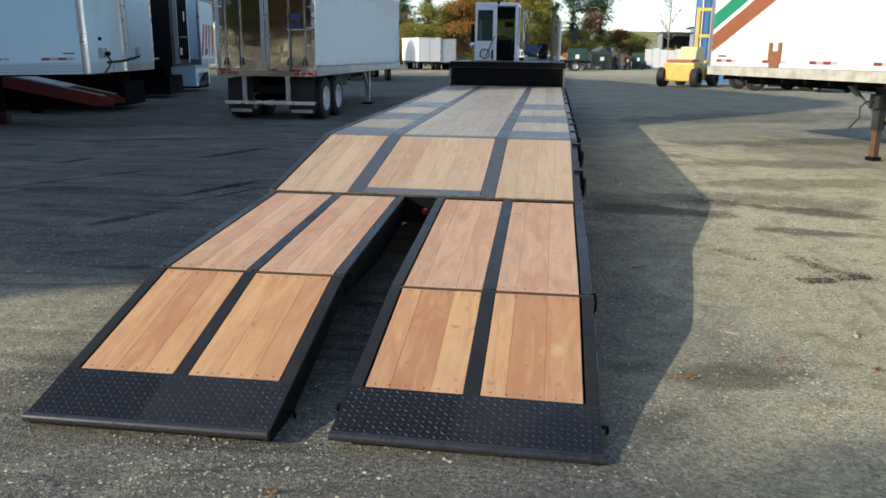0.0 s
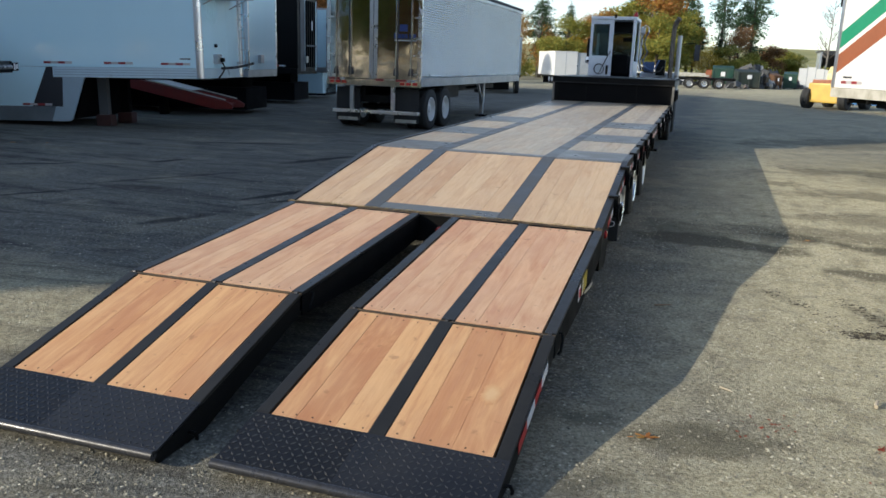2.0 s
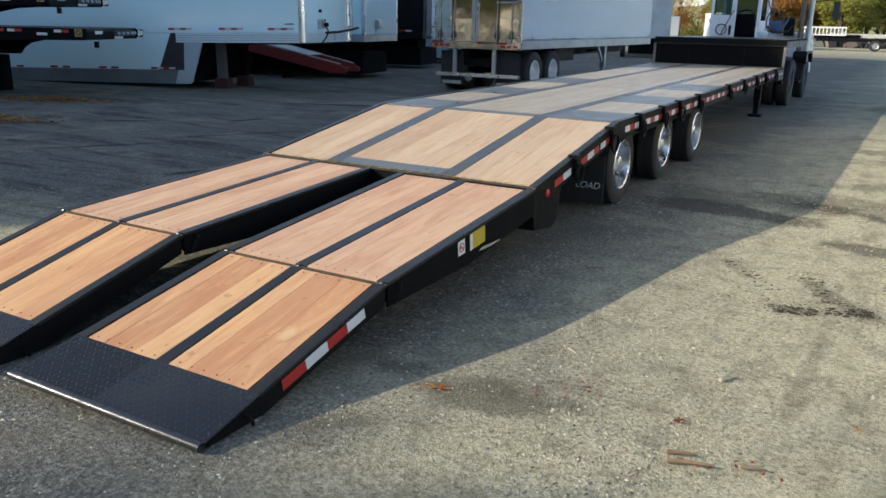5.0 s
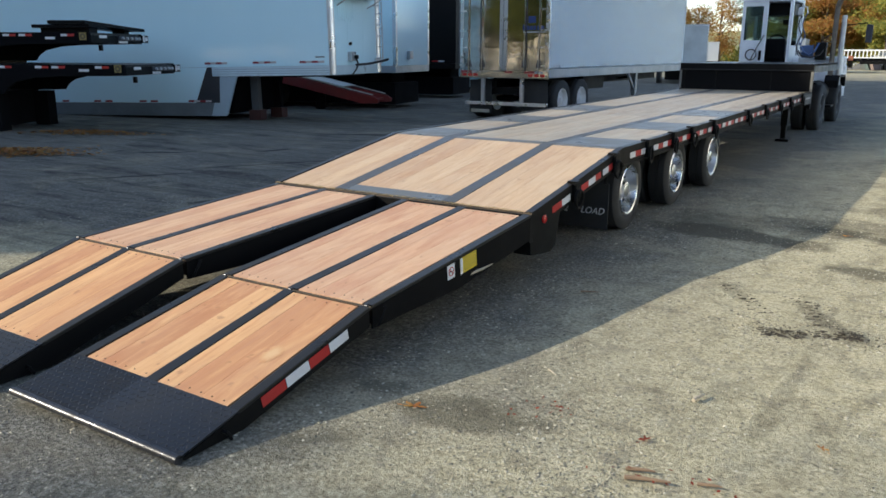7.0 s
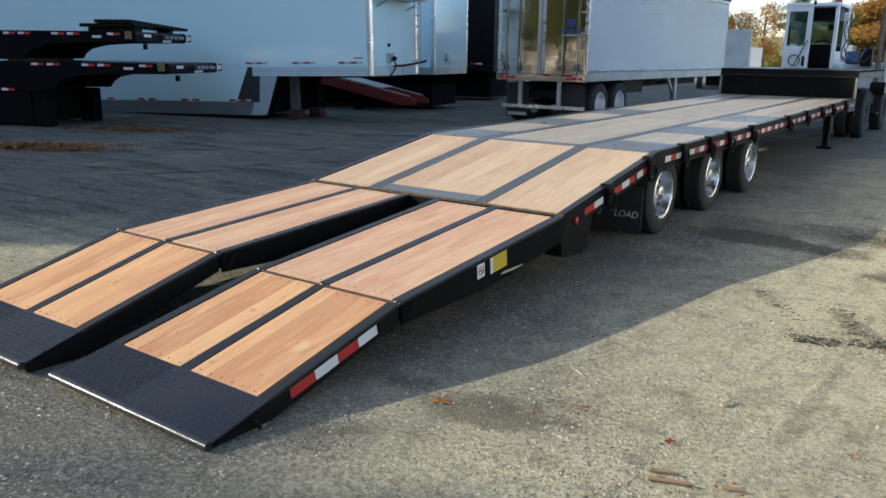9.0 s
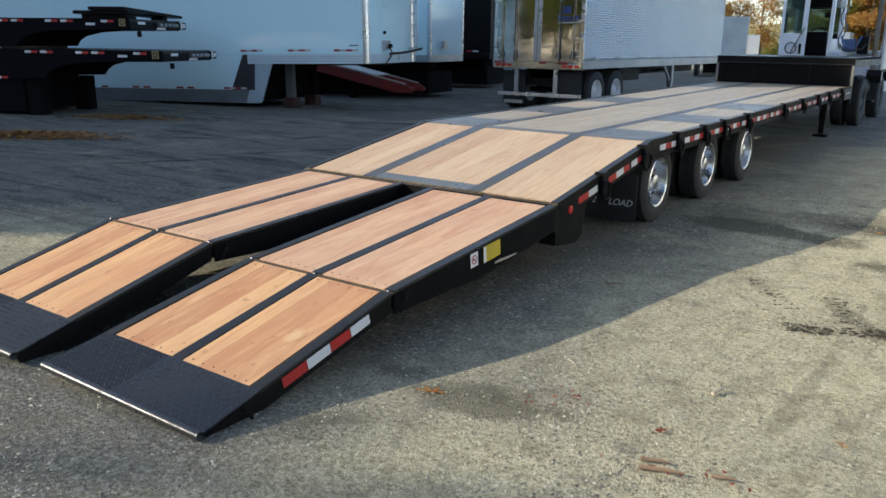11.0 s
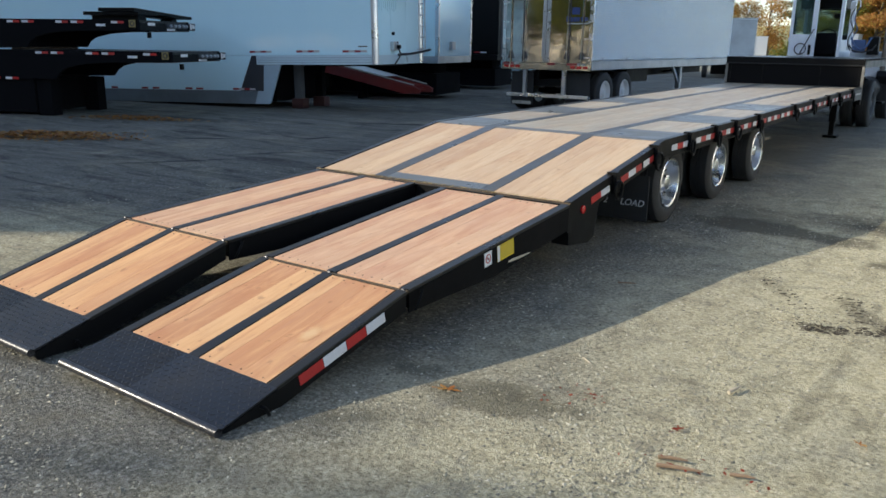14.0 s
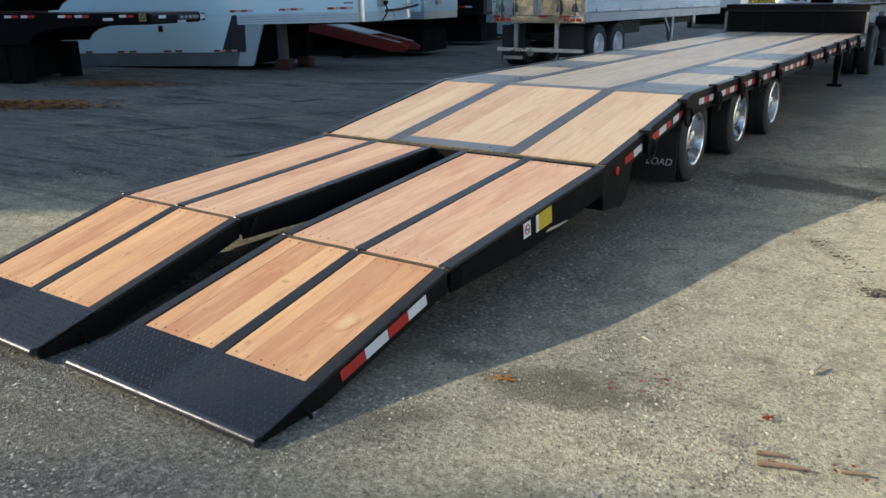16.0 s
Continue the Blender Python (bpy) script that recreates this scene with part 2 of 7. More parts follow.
def glass_dark(name="tinted_glass"):
    m, n, l, b = shader(name, 0.05)
    b.inputs["Base Color"].default_value = (0.20, 0.30, 0.28, 1)
    b.inputs["Transmission Weight"].default_value = 0.85
    b.inputs["IOR"].default_value = 1.2
    return m


GLASS = glass_dark()


def foliage(name, *cols, rough=0.7):
    """Leaf colour by clump, with light shining through."""
    m, n, l, b = shader(name, rough, 0, 0.25)
    ge = n.new("ShaderNodeNewGeometry")
    oi = n.new("ShaderNodeObjectInfo")
    mixf = calc(n, l, "FRACT", calc(n, l, "ADD", ge.outputs["Random Per Island"], calc(n, l, "MULTIPLY", oi.outputs["Random"], 0.35)))
    c = ramp(n, l, mixf, *[(i / (len(cols) - 1), k) for i, k in enumerate(cols)])
    l.new(c, b.inputs["Base Color"])
    tr = n.new("ShaderNodeBsdfTranslucent")
    l.new(c, tr.inputs[0])
    ms = n.new("ShaderNodeMixShader")
    ms.inputs[0].default_value = 0.38
    l.new(b.outputs[0], ms.inputs[1])
    l.new(tr.outputs[0], ms.inputs[2])
    l.new(ms.outputs[0], n["Material Output"].inputs[0])
    return m


PINE = foliage("pine_needles", (0.042, 0.090, 0.046), (0.080, 0.145, 0.064), (0.058, 0.120, 0.074))
LEAF_GREEN = foliage("turning_green_leaves", (0.17, 0.22, 0.055), (0.28, 0.30, 0.065), (0.44, 0.35, 0.07), (0.19, 0.24, 0.07))
LEAF_YELLOW = foliage("yellow_leaves", (0.570, 0.380, 0.038), (0.620, 0.456, 0.057), (0.418, 0.342, 0.057), (0.608, 0.304, 0.038))
LEAF_ORANGE = foliage("orange_leaves", (0.42, 0.19, 0.05), (0.34, 0.15, 0.05), (0.46, 0.28, 0.06), (0.24, 0.18, 0.06))
LEAF_BROWN = foliage("brown_leaves", (0.266, 0.133, 0.057), (0.342, 0.190, 0.076), (0.190, 0.104, 0.057))
DRY_LEAF = foliage("fallen_leaf", (0.50, 0.20, 0.04), (0.42, 0.16, 0.05), (0.30, 0.13, 0.05), (0.52, 0.28, 0.07))
PILE_LEAF = foliage("pressed_leaf", (0.40, 0.18, 0.05), (0.30, 0.12, 0.04), (0.46, 0.26, 0.07), (0.18, 0.08, 0.04))
RED_LEAF = foliage("red_fallen_leaf", (0.30, 0.05, 0.03), (0.24, 0.06, 0.03))
BARK = painted("bark", (0.10, 0.08, 0.06), 0.9, 0.6, (0.04, 0.035, 0.03), 6.0)
PALE_BARK = painted("pale_bark", (0.26, 0.23, 0.20), 0.9, 0.6, (0.10, 0.09, 0.08), 6.0)


def ground_material():
    """Worn asphalt under gravel dust, with oil, damp patches, tyre dirt and some painted sun and shade."""
    m, n, l, b = shader("gravelly_asphalt", 0.92, 0, 0.25)
    v = coords(n, l)
    sep = n.new("ShaderNodeSeparateXYZ")
    l.new(v, sep.inputs[0])
    X, Y = sep.outputs[0], sep.outputs[1]
    huge = noise_tex(n, l, v, 0.22, 4, 0.55)
    big = noise_tex(n, l, v, 0.9, 6, 0.62, 0.6)
    mid = noise_tex(n, l, v, 6.0, 6, 0.65)
    grit = noise_tex(n, l, v, 38.0, 6, 0.75)
    fine = noise_tex(n, l, v, 140.0, 4, 0.7)
    vor = n.new("ShaderNodeTexVoronoi")
    vor.inputs["Scale"].default_value = 95.0
    l.new(v, vor.inputs["Vector"])
    vor2 = n.new("ShaderNodeTexVoronoi")
    vor2.inputs["Scale"].default_value = 210.0
    l.new(v, vor2.inputs["Vector"])
    stone = ramp(n, l, vor.outputs["Color"], (0.1, (0.14, 0.135, 0.11)), (0.45, (0.38, 0.365, 0.28)), (0.8, (0.62, 0.59, 0.46)), (1.0, (0.76, 0.73, 0.60)))
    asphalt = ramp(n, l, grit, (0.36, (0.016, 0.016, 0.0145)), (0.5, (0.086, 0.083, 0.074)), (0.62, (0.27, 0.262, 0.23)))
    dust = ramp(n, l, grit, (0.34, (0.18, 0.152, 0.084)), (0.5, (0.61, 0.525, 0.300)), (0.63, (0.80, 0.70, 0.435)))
    # dust on the open side and by the entrance, held back to darken shaded ground
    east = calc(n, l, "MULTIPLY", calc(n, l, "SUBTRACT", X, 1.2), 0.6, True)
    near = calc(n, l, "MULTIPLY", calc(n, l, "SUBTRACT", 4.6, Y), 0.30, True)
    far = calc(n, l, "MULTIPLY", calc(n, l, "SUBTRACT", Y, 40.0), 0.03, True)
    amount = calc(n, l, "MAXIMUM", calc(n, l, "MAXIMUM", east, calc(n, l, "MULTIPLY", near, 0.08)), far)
    # a sunlit patch beside the ramps, painted in with the dust colour
    dx = calc(n, l, "MULTIPLY", calc(n, l, "ADD", X, 2.9), 0.50)
    dy = calc(n, l, "MULTIPLY", calc(n, l, "SUBTRACT", Y, 4.1), 0.75)
    lit_spot = calc(n, l, "SUBTRACT", 1.0, calc(n, l, "ADD", calc(n, l, "MULTIPLY", dx, dx), calc(n, l, "MULTIPLY", dy, dy)), True)
    amount = calc(n, l, "MAXIMUM", amount, calc(n, l, "MULTIPLY", lit_spot, 0.75))
    # thinner dust further off also puts shade into the ground colour there
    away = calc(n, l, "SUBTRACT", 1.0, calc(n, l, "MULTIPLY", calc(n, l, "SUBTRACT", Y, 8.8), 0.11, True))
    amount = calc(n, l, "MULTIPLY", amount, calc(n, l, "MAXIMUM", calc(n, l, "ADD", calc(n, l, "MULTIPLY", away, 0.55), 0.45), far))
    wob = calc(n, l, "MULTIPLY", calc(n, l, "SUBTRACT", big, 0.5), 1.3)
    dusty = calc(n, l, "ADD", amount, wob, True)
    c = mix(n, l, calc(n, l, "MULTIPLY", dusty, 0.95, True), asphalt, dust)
    stones = calc(n, l, "MULTIPLY", calc(n, l, "ADD", calc(n, l, "MULTIPLY", dusty, 0.26), 0.20), ramp(n, l, mid, (0.3, grey(0.35)), (0.65, grey(1))))
    c = mix(n, l, stones, c, stone)
    patch = noise_tex(n, l, v, 2.6, 6, 0.66, 0.8)
    st = n.new("ShaderNodeMapping")
    st.inputs["Rotation"].default_value = (0, 0, radians(-28))
    st.inputs["Scale"].default_value = (0.45, 2.6, 1)
    l.new(v, st.inputs["Vector"])
    streak = noise_tex(n, l, st.outputs[0], 1.0, 7, 0.72, 1.6)
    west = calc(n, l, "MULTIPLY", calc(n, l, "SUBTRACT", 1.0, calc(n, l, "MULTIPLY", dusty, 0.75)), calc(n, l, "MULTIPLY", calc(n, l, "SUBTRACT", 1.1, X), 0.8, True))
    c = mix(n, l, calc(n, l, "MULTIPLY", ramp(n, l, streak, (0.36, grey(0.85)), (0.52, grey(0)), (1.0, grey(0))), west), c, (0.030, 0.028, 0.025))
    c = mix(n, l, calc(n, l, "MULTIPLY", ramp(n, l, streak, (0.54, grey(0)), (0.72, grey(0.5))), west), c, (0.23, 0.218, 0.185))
    # faint wheel tracks along the open side
    tk = n.new("ShaderNodeMapping")
    tk.inputs["Rotation"].default_value = (0, 0, radians(24))
    tk.inputs["Scale"].default_value = (3.2, 0.16, 1)
    l.new(v, tk.inputs["Vector"])
    track = noise_tex(n, l, tk.outputs[0], 1.6, 5, 0.6, 0.3)
    c = mix(n, l, calc(n, l, "MULTIPLY", ramp(n, l, track, (0.36, grey(0.30)), (0.5, grey(0)), (1.0, grey(0))), dusty), c, (0.25, 0.215, 0.125))
    c = mix(n, l, ramp(n, l, mid, (0.32, grey(0.5)), (0.48, grey(0)), (1.0, grey(0))), c, (0.14, 0.125, 0.09))
    c = mix(n, l, ramp(n, l, vor2.outputs["Color"], (0.80, grey(0)), (0.95, grey(0.22))), c, (0.60, 0.57, 0.46))
    c = mix(n, l, ramp(n, l, patch, (0.28, grey(0.55)), (0.47, grey(0)), (1.0, grey(0))), c, (0.15, 0.135, 0.10))
    blot = noise_tex(n, l, v, 4.5, 5, 0.7, 0.5)
    c = mix(n, l, ramp(n, l, blot, (0.34, grey(0.50)), (0.46, grey(0)), (1.0, grey(0))), c, (0.20, 0.185, 0.145))
    c = mix(n, l, calc(n, l, "MULTIPLY", ramp(n, l, blot, (0.56, grey(0)), (0.70, grey(0.35))), dusty), c, (0.62, 0.57, 0.41))
    c = mix(n, l, calc(n, l, "MULTIPLY", ramp(n, l, patch, (0.52, grey(0)), (0.74, grey(0.4))), dusty), c, (0.58, 0.535, 0.375))
    c = mix(n, l, ramp(n, l, huge, (0.45, grey(0)), (0.7, grey(0.22))), c, (0.12, 0.112, 0.095))
    # damp and oily patches, some painting in shadow bands: x, y, half-length, half-width, turn in degrees, darkness
    for px, py, ra, rb, turn, dark in ((2.30, 8.50, 0.95, 0.30, -8, 0.85), (3.75, 8.82, 1.5, 0.30, -24, 0.85), (5.4, 8.25, 1.2, 0.22, -14, 0.55), (1.50, 3.86, 0.26, 0.17, 10, 0.6), (1.62, 3.27, 0.30, 0.14, 35, 0.32), (3.05, 4.85, 0.25, 0.12, 80, 0.25), (3.28, 5.0, 0.75, 0.07, 88, 0.30), (3.72, 5.2, 0.9, 0.07, 70, 0.22), (1.98, 3.80, 0.38, 0.20, 6, 0.62), (6.5, 16.6, 3.6, 0.8, 20, 0.6), (4.6, 12.8, 1.8, 0.6, 15, 0.5), (4.4, 10.8, 1.6, 0.5, 18, 0.5),
                                       (-6.45, 13.8, 1.25, 0.14, 21, 0.9), (-6.1, 10.8, 0.55, 0.12, 68, 0.9), (-4.1, 12.3, 0.95, 0.17, 69, 0.9), (-3.0, 8.9, 0.8, 0.11, 68, 0.9), (-2.7, 8.6, 0.8, 0.06, 66, 0.8),
                                       (-3.2, 7.0, 0.6, 0.16, 64, 0.8), (-5.7, 7.4, 1.2, 0.06, 58, 0.85), (-7.4, 9.6, 0.7, 0.10, 40, 0.8), (-5.0, 9.4, 1.3, 0.10, 62, 0.6), (3.09, 5.88, 0.17, 0.09, 8, 0.5), (3.22, 6.38, 0.36, 0.10, -58, 0.42), (3.47, 6.03, 0.15, 0.08, -30, 0.5), (2.65, 6.60, 0.28, 0.09, -58, 0.3),
                                       # the broad one at (3.0, 9.3) deepens the shade beside the trailer
                                       (3.0, 9.3, 1.8, 0.7, 5, 0.5), (3.2, 13.6, 0.5, 0.4, 0, 0.6), (3.6, 7.68, 0.85, 0.20, -8, 0.75), (7.0, 23.0, 5.5, 2.2, 30, 0.5)):
        mp = n.new("ShaderNodeMapping")
        mp.vector_type = "TEXTURE"
        mp.inputs["Location"].default_value = (px, py, 0)
        mp.inputs["Rotation"].default_value = (0, 0, radians(turn))
        mp.inputs["Scale"].default_value = (ra, rb, 1)
        l.new(v, mp.inputs["Vector"])
        ln = n.new("ShaderNodeVectorMath")
        ln.operation = "LENGTH"
        l.new(mp.outputs[0], ln.inputs[0])
        edge = calc(n, l, "ADD", ln.outputs["Value"], calc(n, l, "ADD", calc(n, l, "MULTIPLY", calc(n, l, "SUBTRACT", big, 0.5), 2.2), calc(n, l, "MULTIPLY", calc(n, l, "SUBTRACT", mid, 0.5), 0.9)))
        f = ramp(n, l, edge, (0.55, grey(dark)), (1.15, grey(0)))
        c = mix(n, l, f, c, (0.085, 0.076, 0.050) if px > 0 else (0.016, 0.015, 0.014))
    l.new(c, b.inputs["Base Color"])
    h = calc(n, l, "ADD", calc(n, l, "MULTIPLY", vor.outputs["Distance"], -0.35), calc(n, l, "ADD", calc(n, l, "MULTIPLY", fine, 0.4), calc(n, l, "MULTIPLY", grit, 1.0)))
    h = calc(n, l, "ADD", h, calc(n, l, "MULTIPLY", mid, 0.8))
    bump(n, l, b, h, 0.7, 0.016)
    return m


GROUND = ground_material()


# ---------------------------------------------------------------- building helpers
WORLD = {}          # every object's place in the world
DATA = {}           # meshes shared between alike pieces


def place(ob, world, parent=None):
    WORLD[ob] = world
    ob.matrix_basis = world
    if parent is not None:
        ob.parent = parent
        ob.matrix_parent_inverse = WORLD[parent].inverted()
    return ob


def thing(name, label, category, base=(0, 0, 0), group="", kind="", turn=0, lean=0, size=1.0):
    ob = new(name)
    ob.empty_display_size = 0.2
    tagged(ob, label, category, group, kind)
    return place(ob, pose(*base, 0, lean, turn) @ Matrix.Scale(size, 4))


def to_mesh(bm, name, material, smooth=False):
    bmesh.ops.recalc_face_normals(bm, faces=bm.faces)
    me = bpy.data.meshes.new(name)
    bm.to_mesh(me)
    bm.free()
    me.materials.append(material)
    if smooth:
        me.shade_smooth()
        me.set_sharp_from_angle(angle=radians(40))
    return me


def part(name, bm, material, parent, label="", world=None, smooth=False, kind=""):
    """Links a bmesh as one mesh object under a thing or a part; it is built in the parent's own axes unless world is given."""
    ob = new(name, to_mesh(bm, name, material, smooth))
    place(ob, WORLD[parent] if world is None else world, parent)
    return tagged(ob, label, kind=kind)


def shared(name, key, make, material, parent, world, label="", smooth=False):
    if key not in DATA:
        DATA[key] = to_mesh(make(), name, material, smooth)
    ob = new(name, DATA[key])
    place(ob, world, parent)
    return tagged(ob, label)


def box(bm, x0, x1, y0, y1, z0, z1, m=None):
    v = [bm.verts.new(p) for p in ((x0, y0, z0), (x1, y0, z0), (x1, y1, z0), (x0, y1, z0), (x0, y0, z1), (x1, y0, z1), (x1, y1, z1), (x0, y1, z1))]
    for f in ((0, 3, 2, 1), (4, 5, 6, 7), (0, 1, 5, 4), (1, 2, 6, 5), (2, 3, 7, 6), (3, 0, 4, 7)):
        bm.faces.new([v[i] for i in f])
    if m is not None:
        for q in v:
            q.co = m @ q.co
    return v


def boxes(*rows, bevel=0.0):
    bm = bmesh.new()
    for r in rows:
        box(bm, *r)
    if bevel:
        bmesh.ops.bevel(bm, geom=list(bm.edges), offset=bevel, segments=2, affect="EDGES", profile=0.7)
    return bm


def prism(points, a, b, axis="x", bevel=0.0):
    """A flat outline drawn out from a to b along an axis; the outline's two numbers are the other axes in order."""
    bm = bmesh.new()

    def at(p, s):
        return {"x": (s, p[0], p[1]), "y": (p[0], s, p[1]), "z": (p[0], p[1], s)}[axis]
    one = [bm.verts.new(at(p, a)) for p in points]
    two = [bm.verts.new(at(p, b)) for p in points]
    k = len(points)
    bm.faces.new(one)
    bm.faces.new(two[::-1])
    for i in range(k):
        bm.faces.new((one[i], two[i], two[(i + 1) % k], one[(i + 1) % k]))
    if bevel:
        bmesh.ops.bevel(bm, geom=list(bm.edges), offset=bevel, segments=2, affect="EDGES", profile=0.7)
    return bm


def lathe(profile, axis="x", segments=32, closed=False):
    """Turns a profile of (along, radius) round an axis."""
    bm = bmesh.new()
    rings = []
    for s, r in profile:
        ring = []
        for i in range(segments):
            a = 2 * math.pi * i / segments
            c, d = r * math.cos(a), r * math.sin(a)
            ring.append(bm.verts.new({"x": (s, c, d), "y": (c, s, d), "z": (c, d, s)}[axis]))
        rings.append(ring)
    pairs = list(zip(rings, rings[1:])) + ([(rings[-1], rings[0])] if closed else [])
    for p, q in pairs:
        for i in range(segments):
            j = (i + 1) % segments
            bm.faces.new((p[i], p[j], q[j], q[i]))
    if not closed:
        bm.faces.new(rings[0])
        bm.faces.new(rings[-1][::-1])
    return bm


def tube(points, radius, segments=8, bm=None):
    """A round bar along a line of points."""
    bm = bm or bmesh.new()
    pts = [Vector(p) for p in points]
    rings = []
    for i, p in enumerate(pts):
        d = (pts[min(i + 1, len(pts) - 1)] - pts[max(i - 1, 0)]).normalized()
        side = d.orthogonal().normalized() if not rings else (last - d * last.dot(d)).normalized()
        last = side
        up = d.cross(side)
        r = radius[i] if isinstance(radius, (list, tuple)) else radius
        rings.append([bm.verts.new(p + r * (math.cos(2 * math.pi * k / segments) * side + math.sin(2 * math.pi * k / segments) * up)) for k in range(segments)])
    for a, b in zip(rings, rings[1:]):
        for k in range(segments):
            bm.faces.new((a[k], a[(k + 1) % segments], b[(k + 1) % segments], b[k]))
    bm.faces.new(rings[0][::-1])
    bm.faces.new(rings[-1])
    return bm


def merge(bm, other):
    me = bpy.data.meshes.new("joined")
    other.to_mesh(me)
    other.free()
    bm.from_mesh(me)
    bpy.data.meshes.remove(me)
    return bm


def ring(radius, thick, axis="x", n=20, k=8):
    bm = bmesh.new()
    rows = []
    for i in range(n):
        a = 2 * math.pi * i / n
        row = []
        for j in range(k):
            b = 2 * math.pi * j / k
            r = radius + thick * math.cos(b)
            s = thick * math.sin(b)
            row.append(bm.verts.new({"x": (s, r * math.cos(a), r * math.sin(a)), "z": (r * math.cos(a), r * math.sin(a), s), "y": (r * math.cos(a), s, r * math.sin(a))}[axis]))
        rows.append(row)
    for i in range(n):
        p, q = rows[i], rows[(i + 1) % n]
        for j in range(k):
            bm.faces.new((p[j], p[(j + 1) % k], q[(j + 1) % k], q[j]))
    return bm


def slab(x0, x1, ya, za, yb, zb, thick, bevel=0.0):
    """A plate or beam whose top runs from (ya, za) to (yb, zb)."""
    bm = bmesh.new()
    d = Vector((0, yb - ya, zb - za)).normalized()
    dn = Vector((0, d.z, -d.y)) * thick
    top = [Vector((x0, ya, za)), Vector((x1, ya, za)), Vector((x1, yb, zb)), Vector((x0, yb, zb))]
    v = [bm.verts.new(p) for p in top] + [bm.verts.new(p + dn) for p in top]
    for f in ((0, 1, 2, 3), (7, 6, 5, 4), (0, 4, 5, 1), (1, 5, 6, 2), (2, 6, 7, 3), (3, 7, 4, 0)):
        bm.faces.new([v[i] for i in f])
    if bevel:
        bmesh.ops.bevel(bm, geom=list(bm.edges), offset=bevel, segments=2, affect="EDGES", profile=0.6)
    return bm


def words(text, size, material, parent, world, label=""):
    """Flat lettering with a little body, joined as a mesh."""
    cu = bpy.data.curves.new("lettering", "FONT")
    cu.body, cu.size, cu.extrude, cu.align_x, cu.shear = text, size, 0.001, "CENTER", 0.25
    ob = new("lettering_source", cu)
    me = bpy.data.meshes.new_from_object(ob.evaluated_get(bpy.context.evaluated_depsgraph_get()))
    bpy.data.objects.remove(ob)
    me.materials.clear()
    me.materials.append(material)
    out = new("lettering", me)
    place(out, world, parent)
    return tagged(out, label)


# ---------------------------------------------------------------- ground
def ground():
    bm = bmesh.new()
    # finer near the walk, out to the horizon
    def steps(lo, hi, a, b, fine):
        inner = list(np.arange(a, b + 1e-6, fine))
        return [lo, lo * 0.4 + a * 0.6, a - 25] + inner + [b + 25, hi * 0.4 + b * 0.6, hi]
    xs, ys = steps(-900, 900, -12, 10, 0.25), steps(-300, 1500, -2, 22, 0.25)
    grid = []
    for y in ys:
        row = []
        for x in xs:
            inside = -12 <= x <= 10 and -2 <= y <= 22
            z = 0.0
            if inside:
                fade = min(1, (x + 12) / 2, (10 - x) / 2, (y + 2) / 1, (22 - y) / 2)
                z = fade * (0.012 * noise.noise(Vector((x * 0.7, y * 0.7, 3))) + 0.005 * noise.noise(Vector((x * 2.3, y * 2.3, 9)))) - 0.004
            row.append(bm.verts.new((x, y, z)))
        grid.append(row)
    for r0, r1 in zip(grid, grid[1:]):
        for i in range(len(xs) - 1):
            bm.faces.new((r0[i], r0[i + 1], r1[i + 1], r1[i]))
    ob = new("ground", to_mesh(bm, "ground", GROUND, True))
    place(ob, Matrix())
    return tagged(ob, "worn grey asphalt yard strewn with gravel and dust", "ground", kind="structure")


ground()


# ---------------------------------------------------------------- the step-deck trailer with its ramps
W = 1.295
TAIL_Y, TAIL_Z, BREAK_Y, BREAK_Z, NECK_Y, NECK_Z = 6.0, 0.516, 7.84, 0.818, 18.12, 0.92
UPPER_Z = 1.455


def deck_z(y):
    return BREAK_Z + (NECK_Z - BREAK_Z) * (y - BREAK_Y) / (NECK_Y - BREAK_Y)


def tail_z(y):
    return TAIL_Z + (BREAK_Z - TAIL_Z) * (y - TAIL_Y) / (BREAK_Y - TAIL_Y)


def plank_mesh(w, length, t):
    bm = bmesh.new()
    e = 0.0007
    v = [(0, 0, -t), (w, 0, -t), (w, length, -t), (0, length, -t), (0, 0, -e), (w, 0, -e), (w, length, -e), (0, length, -e),
         (e, e, 0), (w - e, e, 0), (w - e, length - e, 0), (e, length - e, 0)]
    q = [bm.verts.new(p) for p in v]
    for f in ((4, 5, 9, 8), (5, 6, 10, 9), (6, 7, 11, 10), (7, 4, 8, 11), (8, 9, 10, 11), (0, 1, 5, 4), (1, 2, 6, 5), (2, 3, 7, 6), (3, 0, 4, 7)):
        bm.faces.new([q[i] for i in f])
    return bm


def planks(parent, x0, x1, ya, za, yb, zb, count, material, widths=None):
    """Boards side by side along a slope."""
    run = math.hypot(yb - ya, zb - za)
    tilt = math.degrees(math.atan2(zb - za, yb - ya))
    gap = 0.0012
    ws = widths or [1] * count
    x = x0
    for i, wi in enumerate(ws):
        w = (x1 - x0) * wi / sum(ws)
        ww, ll = round(w - gap, 4), round(run, 4)
        lift = random.uniform(-0.0005, 0.0005)
        shared("plank", ("plank", ww, ll, material.name), lambda: plank_mesh(ww, ll, 0.034), material, parent, pose(x + gap / 2, ya, za + lift, tilt, 0, 0))
        x += w


